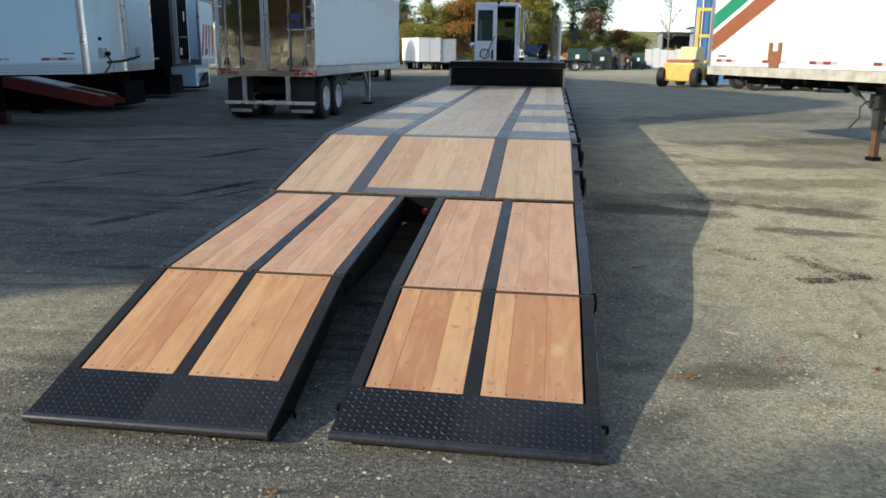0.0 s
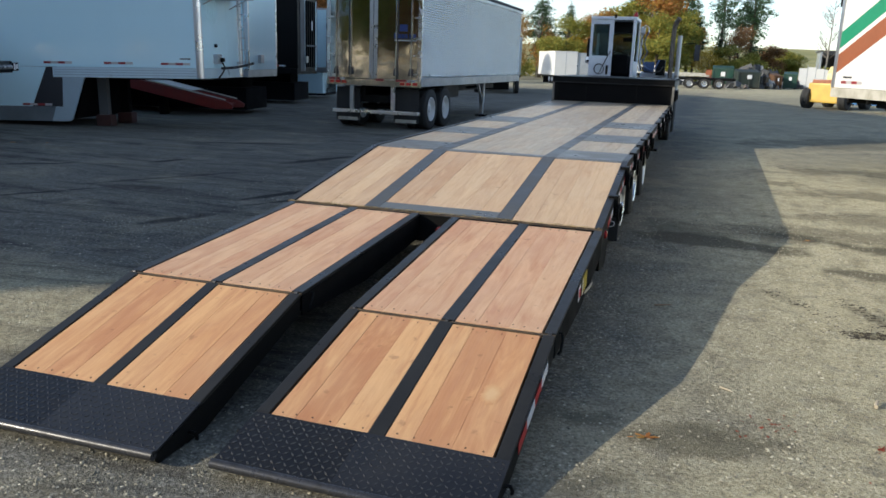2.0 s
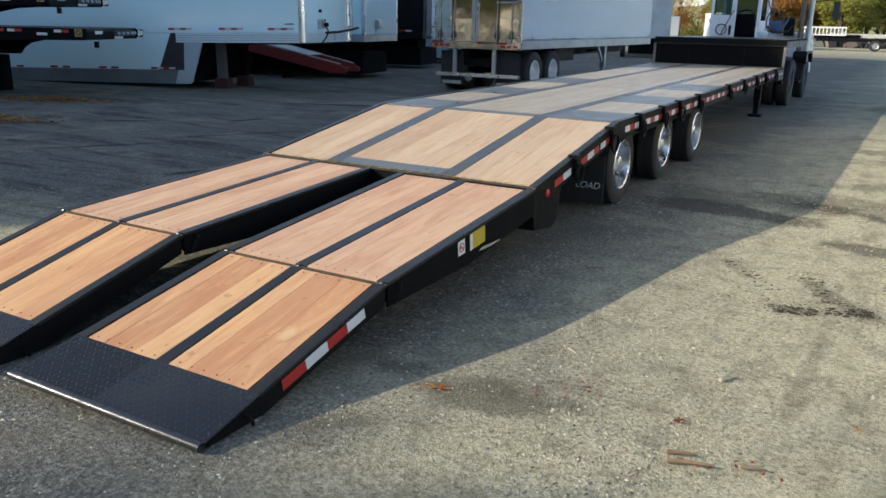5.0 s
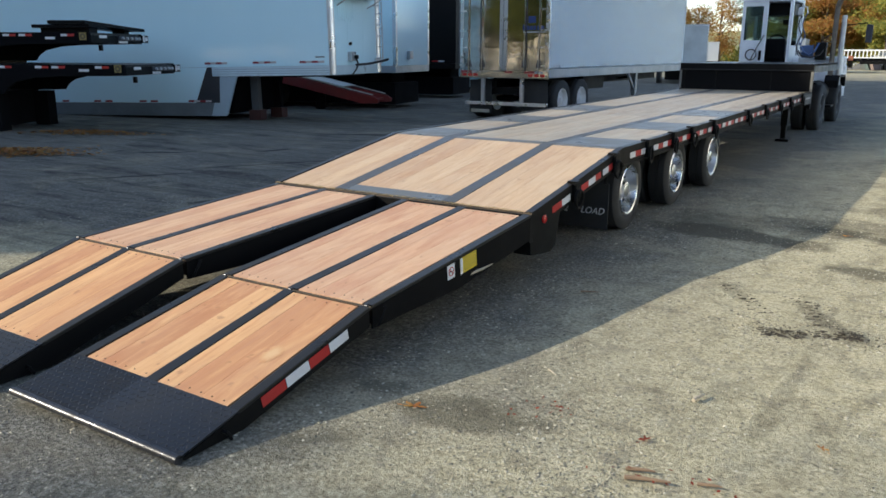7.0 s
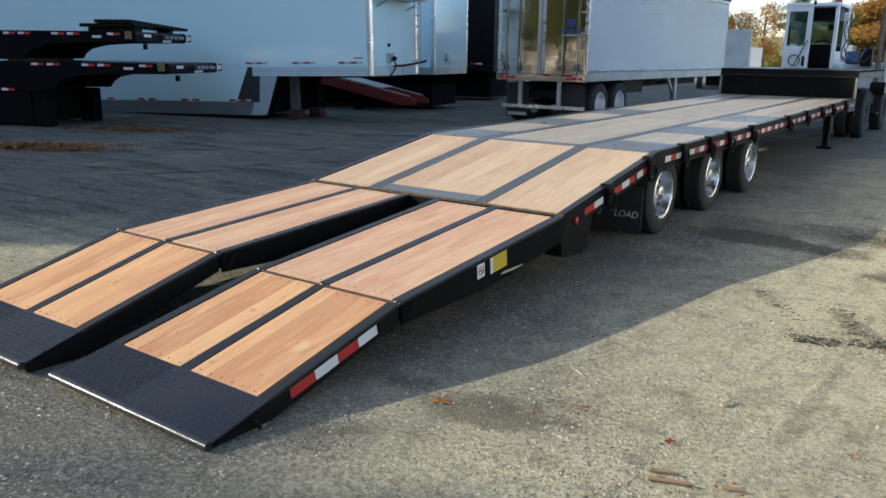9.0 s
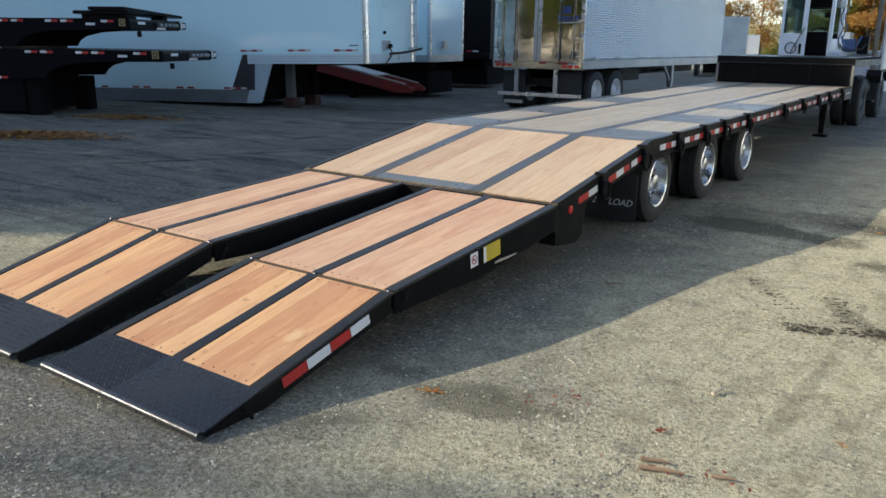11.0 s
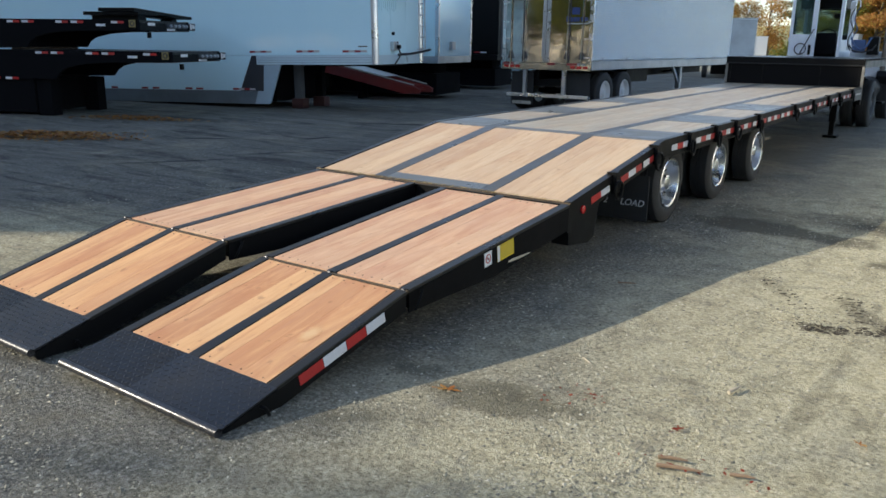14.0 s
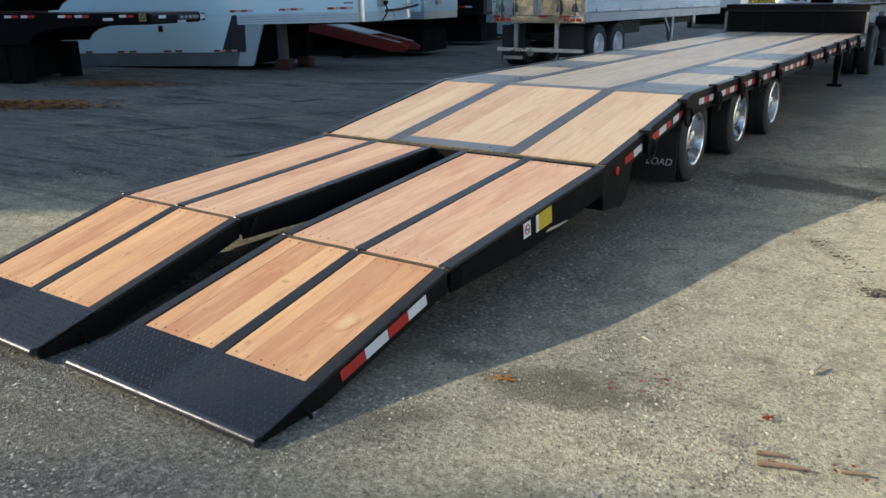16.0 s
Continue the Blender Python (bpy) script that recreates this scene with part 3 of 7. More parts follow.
def screws(name, parent, rows, material=DARK_RUST):
    """Rows of countersunk screw heads: each row x0, x1, y, z, count, tilt of the deck."""
    bm = bmesh.new()
    for x0, x1, y, z, count, tilt in rows:
        m = pose(0, y, z, tilt, 0, 0)
        for i in range(count):
            x = x0 + (x1 - x0) * (i + 0.5) / count + random.uniform(-0.006, 0.006)
            dy = random.uniform(-0.004, 0.004)
            vs = [bm.verts.new(m @ Vector((x + 0.0042 * math.cos(a), dy + 0.0042 * math.sin(a), 0.0016))) for a in np.arange(0, 6.28, 6.2832 / 6)]
            bm.faces.new(vs)
            ws = [bm.verts.new(m @ Vector((x + 0.0056 * math.cos(a), dy + 0.0056 * math.sin(a), -0.001))) for a in np.arange(0, 6.28, 6.2832 / 6)]
            for k in range(6):
                bm.faces.new((ws[k], ws[(k + 1) % 6], vs[(k + 1) % 6], vs[k]))
    part(name, bm, material, parent, "row of rusty screw heads", kind="stuff")


trailer = thing("step_deck_trailer", "black step-deck trailer with timber deck and lowered folding ramps on asphalt", "trailer", (0, 12, 0))
ORIGIN = Matrix()
LANES = ((-1.235, -0.625, 4), (-0.490, 0.480, 6), (0.605, 1.235, 4))


def tpart(name, bm, material, label="", smooth=False, kind="", parent=None):
    return part(name, bm, material, parent or trailer, label, ORIGIN, smooth, kind)


# main deck: side rails, steel strips and plates, cross members below
for sx in (-1, 1):
    xa, xb = sorted((sx * 1.238, sx * W))
    bm = slab(xa, xb, BREAK_Y, BREAK_Z + 0.004, NECK_Y, NECK_Z + 0.004, 0.17)
    merge(bm, slab(*sorted((sx * 1.20, sx * (W + 0.012))), BREAK_Y, BREAK_Z - 0.150, NECK_Y, NECK_Z - 0.150, 0.016))
    tpart("side_rail", bm, BLACK)
    tpart("rail_cap", slab(xa, xb, BREAK_Y + 0.001, BREAK_Z + 0.0085, NECK_Y, NECK_Z + 0.0085, 0.0045), BLACK_WORN)
    bm = slab(xa, xb, TAIL_Y + 0.02, TAIL_Z + 0.008, BREAK_Y - 0.002, BREAK_Z + 0.004, 0.15)
    tpart("tail_rail", bm, BLACK)
    tpart("rail_cap", slab(xa, xb, TAIL_Y + 0.021, TAIL_Z + 0.0125, BREAK_Y - 0.003, BREAK_Z + 0.0085, 0.0045), BLACK_WORN)
for x0, x1 in ((-0.625, -0.490), (0.480, 0.605)):
    tpart("deck_strip", slab(x0 + 0.003, x1 - 0.003, BREAK_Y + 0.002, BREAK_Z + 0.002, NECK_Y, NECK_Z + 0.002, 0.012), STRIP_STEEL)
    tpart("tail_strip", slab(x0 + 0.003, x1 - 0.003, 6.05, tail_z(6.05) + 0.002, BREAK_Y, BREAK_Z + 0.002, 0.012), STRIP_STEEL)
PLATES = ((7.85, 8.52), (9.58, 10.46), (11.58, 12.60))
for x0, x1, k in (LANES[0], LANES[2]):
    for ya, yb in PLATES:
        tpart("wheel_plate", slab(x0, x1, ya, deck_z(ya) + 0.003, yb, deck_z(yb) + 0.003, 0.014), DECK_STEEL, "black steel plate over the axle")
    ends = [PLATES[0][1]] + [v for p in PLATES[1:] for v in p] + [NECK_Y - 0.02]
    for ya, yb in zip(ends[::2], ends[1::2]):
        planks(trailer, x0, x1, ya + 0.004, deck_z(ya), yb - 0.004, deck_z(yb), k, DECK_WOOD)
x0, x1, k = LANES[1]
cuts = [7.93, 11.2, 14.6, NECK_Y - 0.02]
for ya, yb in zip(cuts, cuts[1:]):
    planks(trailer, x0, x1, ya + 0.002, deck_z(ya), yb - 0.002, deck_z(yb), k, DECK_WOOD)
tpart("break_plate", slab(-0.490, 0.480, BREAK_Y + 0.003, BREAK_Z + 0.003, 7.925, deck_z(7.925) + 0.003, 0.012), DECK_STEEL)
tpart("sub_deck", slab(-1.23, 1.23, BREAK_Y, BREAK_Z - 0.045, NECK_Y, NECK_Z - 0.045, 0.02), BLACK)
for sx in (-1, 1):
    bm = slab(*sorted((sx * 0.42, sx * 0.56)), 7.3, 0.66, NECK_Y, NECK_Z - 0.07, 0.02)
    merge(bm, slab(*sorted((sx * 0.485, sx * 0.495)), 7.3, 0.64, NECK_Y, NECK_Z - 0.09, 0.30))
    merge(bm, slab(*sorted((sx * 0.42, sx * 0.56)), 7.3, 0.36, NECK_Y, NECK_Z - 0.38, 0.02))
    tpart("main_beam", bm, BLACK)
for i in range(19):
    y = 8.2 + i * 0.53
    tpart("cross_member", boxes((-1.2, 1.2, y, y + 0.05, deck_z(y) - 0.16, deck_z(y) - 0.068)), BLACK)
# beaver tail
for (x0, x1, k), ya in zip(LANES, (6.05, 6.19, 6.05)):
    planks(trailer, x0, x1, ya, tail_z(ya), 7.80, tail_z(7.80), k, TAIL_WOOD)
tpart("tail_cross_plate", slab(-0.490, 0.480, 6.05, tail_z(6.05) + 0.002, 6.185, tail_z(6.185) + 0.002, 0.012), DECK_STEEL)
for (x0, x1, k) in LANES:
    tpart("tail_top_plate", slab(x0, x1, 7.803, tail_z(7.803) + 0.002, BREAK_Y, BREAK_Z + 0.002, 0.012), DECK_STEEL)
tpart("tail_sub_deck", slab(-1.23, 1.23, 6.04, tail_z(6.04) - 0.045, BREAK_Y, BREAK_Z - 0.045, 0.02), BLACK)
tpart("tail_end_beam", boxes((-W, W, 5.985, 6.045, 0.30, 0.512), bevel=0.004), BLACK)
bm = tube([(-W, 6.02, TAIL_Z - 0.004), (W, 6.02, TAIL_Z - 0.006)], 0.013, 10)
tpart("hinge_pin", bm, DARK_RUST, "rusty full-width hinge pin", True)
t_tilt = math.degrees(math.atan2(BREAK_Z - TAIL_Z, BREAK_Y - TAIL_Y))
screws("tail_screws", trailer, [(x0, x1, y, tail_z(y), k * 3, t_tilt) for (x0, x1, k), y in zip(LANES, (6.085, 6.225, 6.085))] + [(x0, x1, 7.77, tail_z(7.77), k * 2, t_tilt) for x0, x1, k in LANES])
screws("deck_screws", trailer, [(x0, x1, y, deck_z(y), k * 2, 0.57) for x0, x1, k in LANES for y in (8.60, 10.55, 12.7, 14.6)])

# gooseneck
tpart("riser", boxes((-W, W, NECK_Y, NECK_Y + 0.05, 0.72, UPPER_Z - 0.12), bevel=0.004), RISER_PAINT)
tpart("riser_lip", tube([(-W - 0.01, NECK_Y - 0.035, UPPER_Z - 0.128), (W + 0.01, NECK_Y - 0.035, UPPER_Z - 0.128)], 0.012, 8), BLACK_WORN, smooth=True)
tpart("riser_top_channel", boxes((-W - 0.01, W + 0.01, NECK_Y - 0.03, NECK_Y + 0.12, UPPER_Z - 0.12, UPPER_Z), bevel=0.012), BLACK)
for x in (-0.57, 0.52):
    tpart("riser_rib", boxes((x - 0.014, x + 0.014, NECK_Y - 0.012, NECK_Y + 0.0, NECK_Z + 0.01, UPPER_Z - 0.125)), BLACK)
tpart("upper_deck", boxes((-W, W, NECK_Y + 0.12, 21.55, UPPER_Z - 0.035, UPPER_Z - 0.003)), BLACK_WORN)
for sx in (-1, 1):
    tpart("upper_rail", boxes((*sorted((sx * 1.24, sx * W)), NECK_Y + 0.12, 21.55, UPPER_Z - 0.17, UPPER_Z + 0.002), bevel=0.004), DUSTY_RAIL, "dusty grey upper side rail")
    end_box = tpart("rail_end_box", boxes((*sorted((sx * 1.24, sx * (W + 0.02))), 17.28, NECK_Y - 0.006, 0.70, NECK_Z - 0.03), bevel=0.006), GREY_DARK)
    part("label_bar", boxes((*sorted((sx * (W + 0.0205), sx * (W + 0.0225))), 17.45, 17.95, 0.80, 0.835)), DULL_WHITE, end_box, "", ORIGIN)
    tpart("neck_edge", slab(*sorted((sx * (W - 0.03), sx * (W + 0.016))), NECK_Y - 0.045, 0.80, NECK_Y - 0.030, UPPER_Z - 0.13, 0.016), DUSTY_RAIL, "worn pale edge of the neck plate")
    tpart("neck_beam", prism([(NECK_Y + 0.05, 0.62), (19.0, 0.66), (19.35, 1.10), (21.4, 1.15), (21.4, UPPER_Z - 0.04), (NECK_Y + 0.05, UPPER_Z - 0.04)], *sorted((sx * 0.42, sx * 0.5))), BLACK)
    tpart("neck_side_post", boxes((*sorted((sx * 1.20, sx * (W + 0.004))), NECK_Y - 0.005, NECK_Y + 0.10, 0.60, UPPER_Z - 0.121)), BLACK)
tpart("coupler_plate", boxes((-0.5, 0.5, 19.4, 21.4, 1.13, 1.15)), BLACK)
# landing legs
for sx in (-1, 1):
    bm = boxes((sx * 0.98 - 0.06, sx * 0.98 + 0.06, 17.39, 17.51, 0.30, 0.80), (sx * 0.98 - 0.045, sx * 0.98 + 0.045, 17.405, 17.495, 0.05, 0.32), bevel=0.004)
    merge(bm, boxes((sx * 0.98 - 0.12, sx * 0.98 + 0.12, 17.33, 17.57, 0.0, 0.05), bevel=0.01))
    tpart("landing_leg", bm, BLACK)


# wheels: three axles with paired small wheels
def tyre_bm(r=0.385, rim=0.235, width=0.22):
    h = width / 2
    prof = [(-h * 0.80, rim), (-h, rim + 0.03), (-h * 1.0, r - 0.07), (-h * 0.86, r - 0.012), (-h * 0.55, r), (h * 0.55, r), (h * 0.86, r - 0.012), (h, r - 0.07), (h, rim + 0.03), (h * 0.80, rim)]
    prof = prof[:4] + [(-0.75 * h, r), (-0.18 * h, r), (-0.17 * h, r - 0.012), (-0.11 * h, r - 0.012), (-0.10 * h, r), (0.10 * h, r), (0.11 * h, r - 0.012), (0.17 * h, r - 0.012), (0.18 * h, r), (0.75 * h, r)] + prof[6:]
    return lathe(prof, "x", 40, True)


def rim_bm(rim=0.238, width=0.22, s=1, deep=0.09):
    """A dished disc wheel that faces along s."""
    h = width / 2
    prof = [(s * (h * 0.95), rim + 0.008), (s * (h * 1.02), rim - 0.002), (s * h * 0.95, rim - 0.018), (s * (h - 0.05), rim - 0.03), (s * (h - deep), rim - 0.045), (s * (h - deep - 0.01), 0.13), (s * (h - deep + 0.03), 0.115),
            (s * (h - deep + 0.035), 0.085), (s * (h - deep + 0.05), 0.08), (s * (h - 0.03), 0.072), (s * (h - 0.02), 0.05), (s * (h - 0.018), 0.0005)]
    return lathe([(-s * h * 0.9, rim + 0.008), (-s * h * 0.9, 0.02)] [:1] + prof, "x", 40)


def wheel_at(parent, x, y, r, s, rim=0.238, width=0.22, nuts=10, rubber=RUBBER, metal=POLISHED, deep=0.125, disc=True, name="wheel"):
    m = pose(x, y, r - 0.006)
    key = (round(r, 3), rim, width, s, metal.name, disc, deep)
    w = shared(name, ("tyre",) + key, lambda: tyre_bm(r, rim, width), rubber, parent, m, "black rubber tyre", True)
    if disc:
        shared("rim", ("rim",) + key, lambda: rim_bm(rim, width, s, deep), metal, w, m, "polished metal disc wheel" if metal is POLISHED else "painted disc wheel", True)

        q = 0.165 if rim > 0.2 else 0.1
        for i in range(nuts):
            a = 2 * math.pi * i / nuts
            shared("wheel_nut", ("nut", s), lambda: lathe([(0.0, 0.012), (s * 0.022, 0.011), (s * 0.026, 0.005)], "x", 6), TOE_STEEL, w, m @ Matrix.Translation((s * (width / 2 - deep), q * math.cos(a), q * math.sin(a))))
    return w


AXLES = (8.22, 9.72, 11.25)
for y in AXLES:
    for sx in (-1, 1):
        wheel_at(trailer, sx * 1.13, y, 0.385, sx, deep=0.12)
        wheel_at(trailer, sx * 0.87, y, 0.385, sx, disc=False)
    bm = lathe([(-1.0, 0.065), (1.0, 0.065)], "x", 16)
    part("axle", bm, BLACK, trailer, world=pose(0, y, 0.38), smooth=True)
    for sx in (-1, 1):
        tpart("suspension_hanger", prism([(y - 0.55, 0.66), (y - 0.35, 0.66), (y - 0.40, 0.34), (y - 0.50, 0.34)], *sorted((sx * 0.50, sx * 0.58))), BLACK)
        tpart("trailing_arm", prism([(y - 0.48, 0.36), (y + 0.42, 0.34), (y + 0.42, 0.42), (y - 0.48, 0.44)], *sorted((sx * 0.52, sx * 0.60))), BLACK)

# mud flap behind the last axle, with white lettering
for sx in (-1, 1):
    bm = boxes((sx * 0.98 - 0.29, sx * 0.98 + 0.29, 7.60, 7.612, 0.10, 0.52), bevel=0.003)
    flap = tpart("mud_flap", bm, RUBBER, "black rubber mud flap with white lettering")
    if sx > 0:
        words("LOAD", 0.085, WHITE_TAPE, flap, pose(1.12, 7.596, 0.235, 90, 0, 0))
        words("2", 0.085, WHITE_TAPE, flap, pose(0.86, 7.596, 0.235, 90, 0, 0))

# tie-down rings, hung from brackets along the rails
RINGS = (6.77, 7.62, 8.48, 9.30, 9.99, 10.93, 12.76, 13.91, 15.02, 15.93, 17.1)
for sx in (-1, 1):
    for y in RINGS:
        top = (tail_z(y) if y < BREAK_Y else deck_z(y)) - 0.02
        key = ("tie", sx)

        def bracket():
            bm = boxes((*sorted((sx * -0.006, sx * 0.034)), -0.040, 0.040, -0.13, 0.026 if sx > 0 else -0.01), *([(-0.05, 0.034, -0.040, 0.040, 0.026, 0.042)] if sx > 0 else []), bevel=0.004)
            return bm
        br = shared("ring_bracket", key, bracket, BLACK, trailer, pose(sx * (W + 0.002), y, top))

        def loop():
            bm = bmesh.new()
            pts = [Vector((sx * 0.045, 0.055 * math.sin(a), -0.085 - 0.07 * math.cos(a) * (1.2 if math.cos(a) > 0 else 0.9))) for a in np.linspace(0, 2 * math.pi, 15)]
            return tube(pts, 0.013, 7)
        shared("tie_ring", ("loop", sx), loop, BLACK, br, pose(sx * (W + 0.004), y, top - 0.01, 0, 0, random.uniform(-12, 12)), "black steel tie-down ring", True)


# reflective tape along the rails, in red and white blocks
def tape(sx, y, z, length, high, colour, tilt=0.0, parent=None, off=0.0025):
    bm = boxes((*sorted((0.0, sx * 0.002)), 0, length, -high / 2, high / 2))
    key = ("tape", sx, round(length, 3), high, colour.name)
    return shared("reflector", key, lambda: bm, colour, parent or trailer, pose(sx * (W + off), y, z, tilt, 0, 0))


for sx in (-1, 1):
    y = 8.02
    i = 0
    while y < 17.9:
        tape(sx, y, deck_z(y) - 0.085, 0.145, 0.055, (WHITE_TAPE, RED_TAPE)[i % 2], 0.57)
        y += 0.150 if i % 4 < 3 else 0.22
        i += 1
    for y, ln, colour in ((6.36, 0.17, RED_TAPE), (6.53, 0.16, WHITE_TAPE), (6.90, 0.15, RED_TAPE), (7.05, 0.15, WHITE_TAPE), (7.20, 0.12, RED_TAPE), (7.36, 0.13, WHITE_TAPE), (7.49, 0.10, RED_TAPE)):
        tape(sx, y, tail_z(y) - 0.085, ln, 0.055, colour, t_tilt)
    # rear corner: gusset, marker lamp
    tpart("rear_gusset", prism([(6.0, 0.50), (6.55, 0.58), (6.45, 0.20), (6.36, 0.16), (6.02, 0.20)], *sorted((sx * 1.15, sx * (W - 0.004)))), BLACK)
    lamp = lathe([(0, 0.032), (sx * 0.012, 0.032), (sx * 0.018, 0.02), (sx * 0.019, 0.001)], "x", 18)
    part("marker_lamp", lamp, LAMP_RED, trailer, "red side marker lamp", pose(sx * W, 6.22, 0.445), True)
part("tail_lamp", lathe([(0, 0.028), (-0.010, 0.028), (-0.016, 0.018), (-0.017, 0.001)], "y", 18), LAMP_RED, trailer, "small red round tail lamp", pose(0.045, 5.984, 0.40), True)


# ---------------------------------------------------------------- the folding ramps
def tread_lugs(bm, x0, x1, ya, za, yb, zb):
    """Raised lozenges of a tread plate, crossing at right angles."""
    run = math.hypot(yb - ya, zb - za)
    m = pose(0, ya, za, math.degrees(math.atan2(zb - za, yb - ya)), 0, 0)
    step = 0.030
    nx, ny = int((x1 - x0) / step), int(run / step)
    for i in range(nx):
        for j in range(ny):
            cx, cy = x0 + (i + 0.5) * (x1 - x0) / nx, (j + 0.5) * run / ny
            a = radians(45 if (i + j) % 2 else -45)
            ux, uy = math.cos(a) * 0.0140, math.sin(a) * 0.0140
            px, py = -math.sin(a) * 0.0052, math.cos(a) * 0.0052
            base = [bm.verts.new(m @ Vector((cx + s * ux + t * px, cy + s * uy + t * py, 0.0))) for s, t in ((-1, 0), (0, -1), (1, 0), (0, 1))]
            tip = [bm.verts.new(m @ Vector((cx + s * ux * 0.62 + t * px * 0.55, cy + s * uy * 0.62 + t * py * 0.55, 0.0040))) for s, t in ((-1, 0), (0, -1), (1, 0), (0, 1))]
            bm.faces.new(tip)
            for q in range(4):
                bm.faces.new((base[q], base[(q + 1) % 4], tip[(q + 1) % 4], tip[q]))


def ramp_pair(xi, xo, toe, hinge, top, lanes):
    """One folding ramp: the long upper section and the flip section that reaches the ground."""
    (y0, z0), (y1, z1), (y2, z2) = toe, hinge, top
    left, right = sorted((xi, xo))
    rail = 0.062

    def zu(y):
        return z1 + (z2 - z1) * (y - y1) / (y2 - y1)

    def zl(y):
        return z0 + (z1 - z0) * (y - y0) / (y1 - y0)
    # upper section
    up = tpart("ramp_section", slab(left + 0.013, right - 0.013, y1 + 0.03, zu(y1 + 0.03) - 0.0365, y2 - 0.06, zu(y2 - 0.06) - 0.0365, 0.006), BLACK, "black-framed upper ramp section with timber boards")
    for a, b in ((left, left + rail), (right - rail, right), (lanes[0][1] + 0.002, lanes[1][0] - 0.002)):
        part("rail", slab(a, b, y1 + 0.012, zu(y1 + 0.012) + 0.004, y2 - 0.018, zu(y2 - 0.018) + 0.004, 0.02, 0.004), BLACK_WORN, up, "", ORIGIN)
    for e0, e1 in ((left + 0.001, left + 0.012), (right - 0.012, right - 0.001)):
        part("flank", prism([(y1 + 0.014, z1 - 0.018), (y2 - 0.02, z2 - 0.018), (y2 - 0.02, z2 - 0.19), (y1 + 0.9, zu(y1 + 0.9) - 0.21), (y1 + 0.014, z1 - 0.13)], e0, e1), RISER_PAINT, up, "", ORIGIN)
    for y in np.linspace(y1 + 0.04, y2 - 0.10, 6):
        part("cross_member", boxes((left + 0.013, right - 0.013, y, y + 0.04, zu(y) - 0.12, zu(y) - 0.044)), BLACK, up, "", ORIGIN)
    ups = math.degrees(math.atan2(z2 - z1, y2 - y1))
    for lx0, lx1, k, ws in lanes:
        planks(up, lx0, lx1, y1 + 0.02, zu(y1 + 0.02), y2 - 0.05, zu(y2 - 0.05), k, RAMP_WOOD, ws)
    screws("ramp_screws", up, [(lx0, lx1, y, zu(y), 7, ups) for lx0, lx1, k, ws in lanes for y in (y1 + 0.06, y2 - 0.09)])
    # hinge between the sections
    hb = tube([(left, y1, z1 - 0.006), (right, y1, z1 - 0.006)], 0.008, 10)
    part("fold_hinge", hb, DARK_RUST, up, "rusty folding hinge", ORIGIN, True)
    for x in (left + 0.03, right - 0.03, (lanes[0][1] + lanes[1][0]) / 2):
        part("hinge_knuckle", lathe([(-0.010, 0.010), (-0.009, 0.0125), (0.009, 0.0125), (0.010, 0.010)], "x", 12), TOE_STEEL, up, "worn hinge knuckle", pose(x, y1, z1 - 0.001), True)
    # lift handle on the flanks
    for x, s in ((left, -1), (right, 1)):
        hook = tube([(x + s * 0.003, y1 + 0.10, z1 - 0.02), (x + s * 0.018, y1 + 0.11, z1 - 0.02), (x + s * 0.026, y1 + 0.085, z1 - 0.05), (x + s * 0.024, y1 + 0.05, z1 - 0.10), (x + s * 0.012, y1 + 0.05, z1 - 0.12)], 0.008, 7)
        part("lift_hook", hook, BLACK, up, "bent steel hook", ORIGIN, True)
    # flip section
    yp = y0 + 0.34
    lo = tpart("flip_section", slab(left + 0.013, right - 0.013, yp + 0.01, zl(yp + 0.01) - 0.0365, y1 - 0.03, zl(y1 - 0.03) - 0.0365, 0.006), BLACK, "black-framed lower ramp flap with timber boards")
    for a, b in ((left, left + rail), (right - rail, right), (lanes[0][1] + 0.002, lanes[1][0] - 0.002)):
        part("rail", slab(a, b, yp - 0.002, zl(yp - 0.002) + 0.004, y1 - 0.012, zl(y1 - 0.012) + 0.004, 0.02, 0.004), BLACK_WORN, lo, "", ORIGIN)
    for e0, e1 in ((left + 0.001, left + 0.012), (right - 0.012, right - 0.001)):
        part("flank", prism([(y0 + 0.012, z0 - 0.014), (yp, zl(yp) - 0.012), (y1 - 0.014, z1 - 0.018), (y1 - 0.014, z1 - 0.115), (y0 + 0.36, 0.004), (y0 + 0.03, 0.003)], e0, e1), BLACK, lo, "", ORIGIN)
    for y in np.linspace(yp + 0.02, y1 - 0.09, 4):
        part("cross_member", boxes((left + 0.013, right - 0.013, y, y + 0.035, zl(y) - 0.095, zl(y) - 0.044)), BLACK, lo, "", ORIGIN)
    for lx0, lx1, k, ws in lanes:
        planks(lo, lx0, lx1, yp + 0.004, zl(yp + 0.004), y1 - 0.022, zl(y1 - 0.022), k, FLAP_WOOD, ws)
    los = math.degrees(math.atan2(z1 - z0, y1 - y0))
    screws("flap_screws", lo, [(lx0, lx1, y, zl(y), 6, los) for lx0, lx1, k, ws in lanes for y in (yp + 0.03, y1 - 0.05)])
    half = (lanes[0][1] + lanes[1][0]) / 2 - 0.06
    part("toe_plate", slab(left, half, y0, z0, yp, zl(yp) + 0.002, 0.010), TREAD, lo, "black diamond tread plate", ORIGIN)
    part("toe_plate", slab(half + 0.001, right, y0, z0 + 0.001, yp, zl(yp) + 0.003, 0.010), TREAD_SHEEN, lo, "black diamond tread plate with a painted sky sheen", ORIGIN)
    bm = bmesh.new()
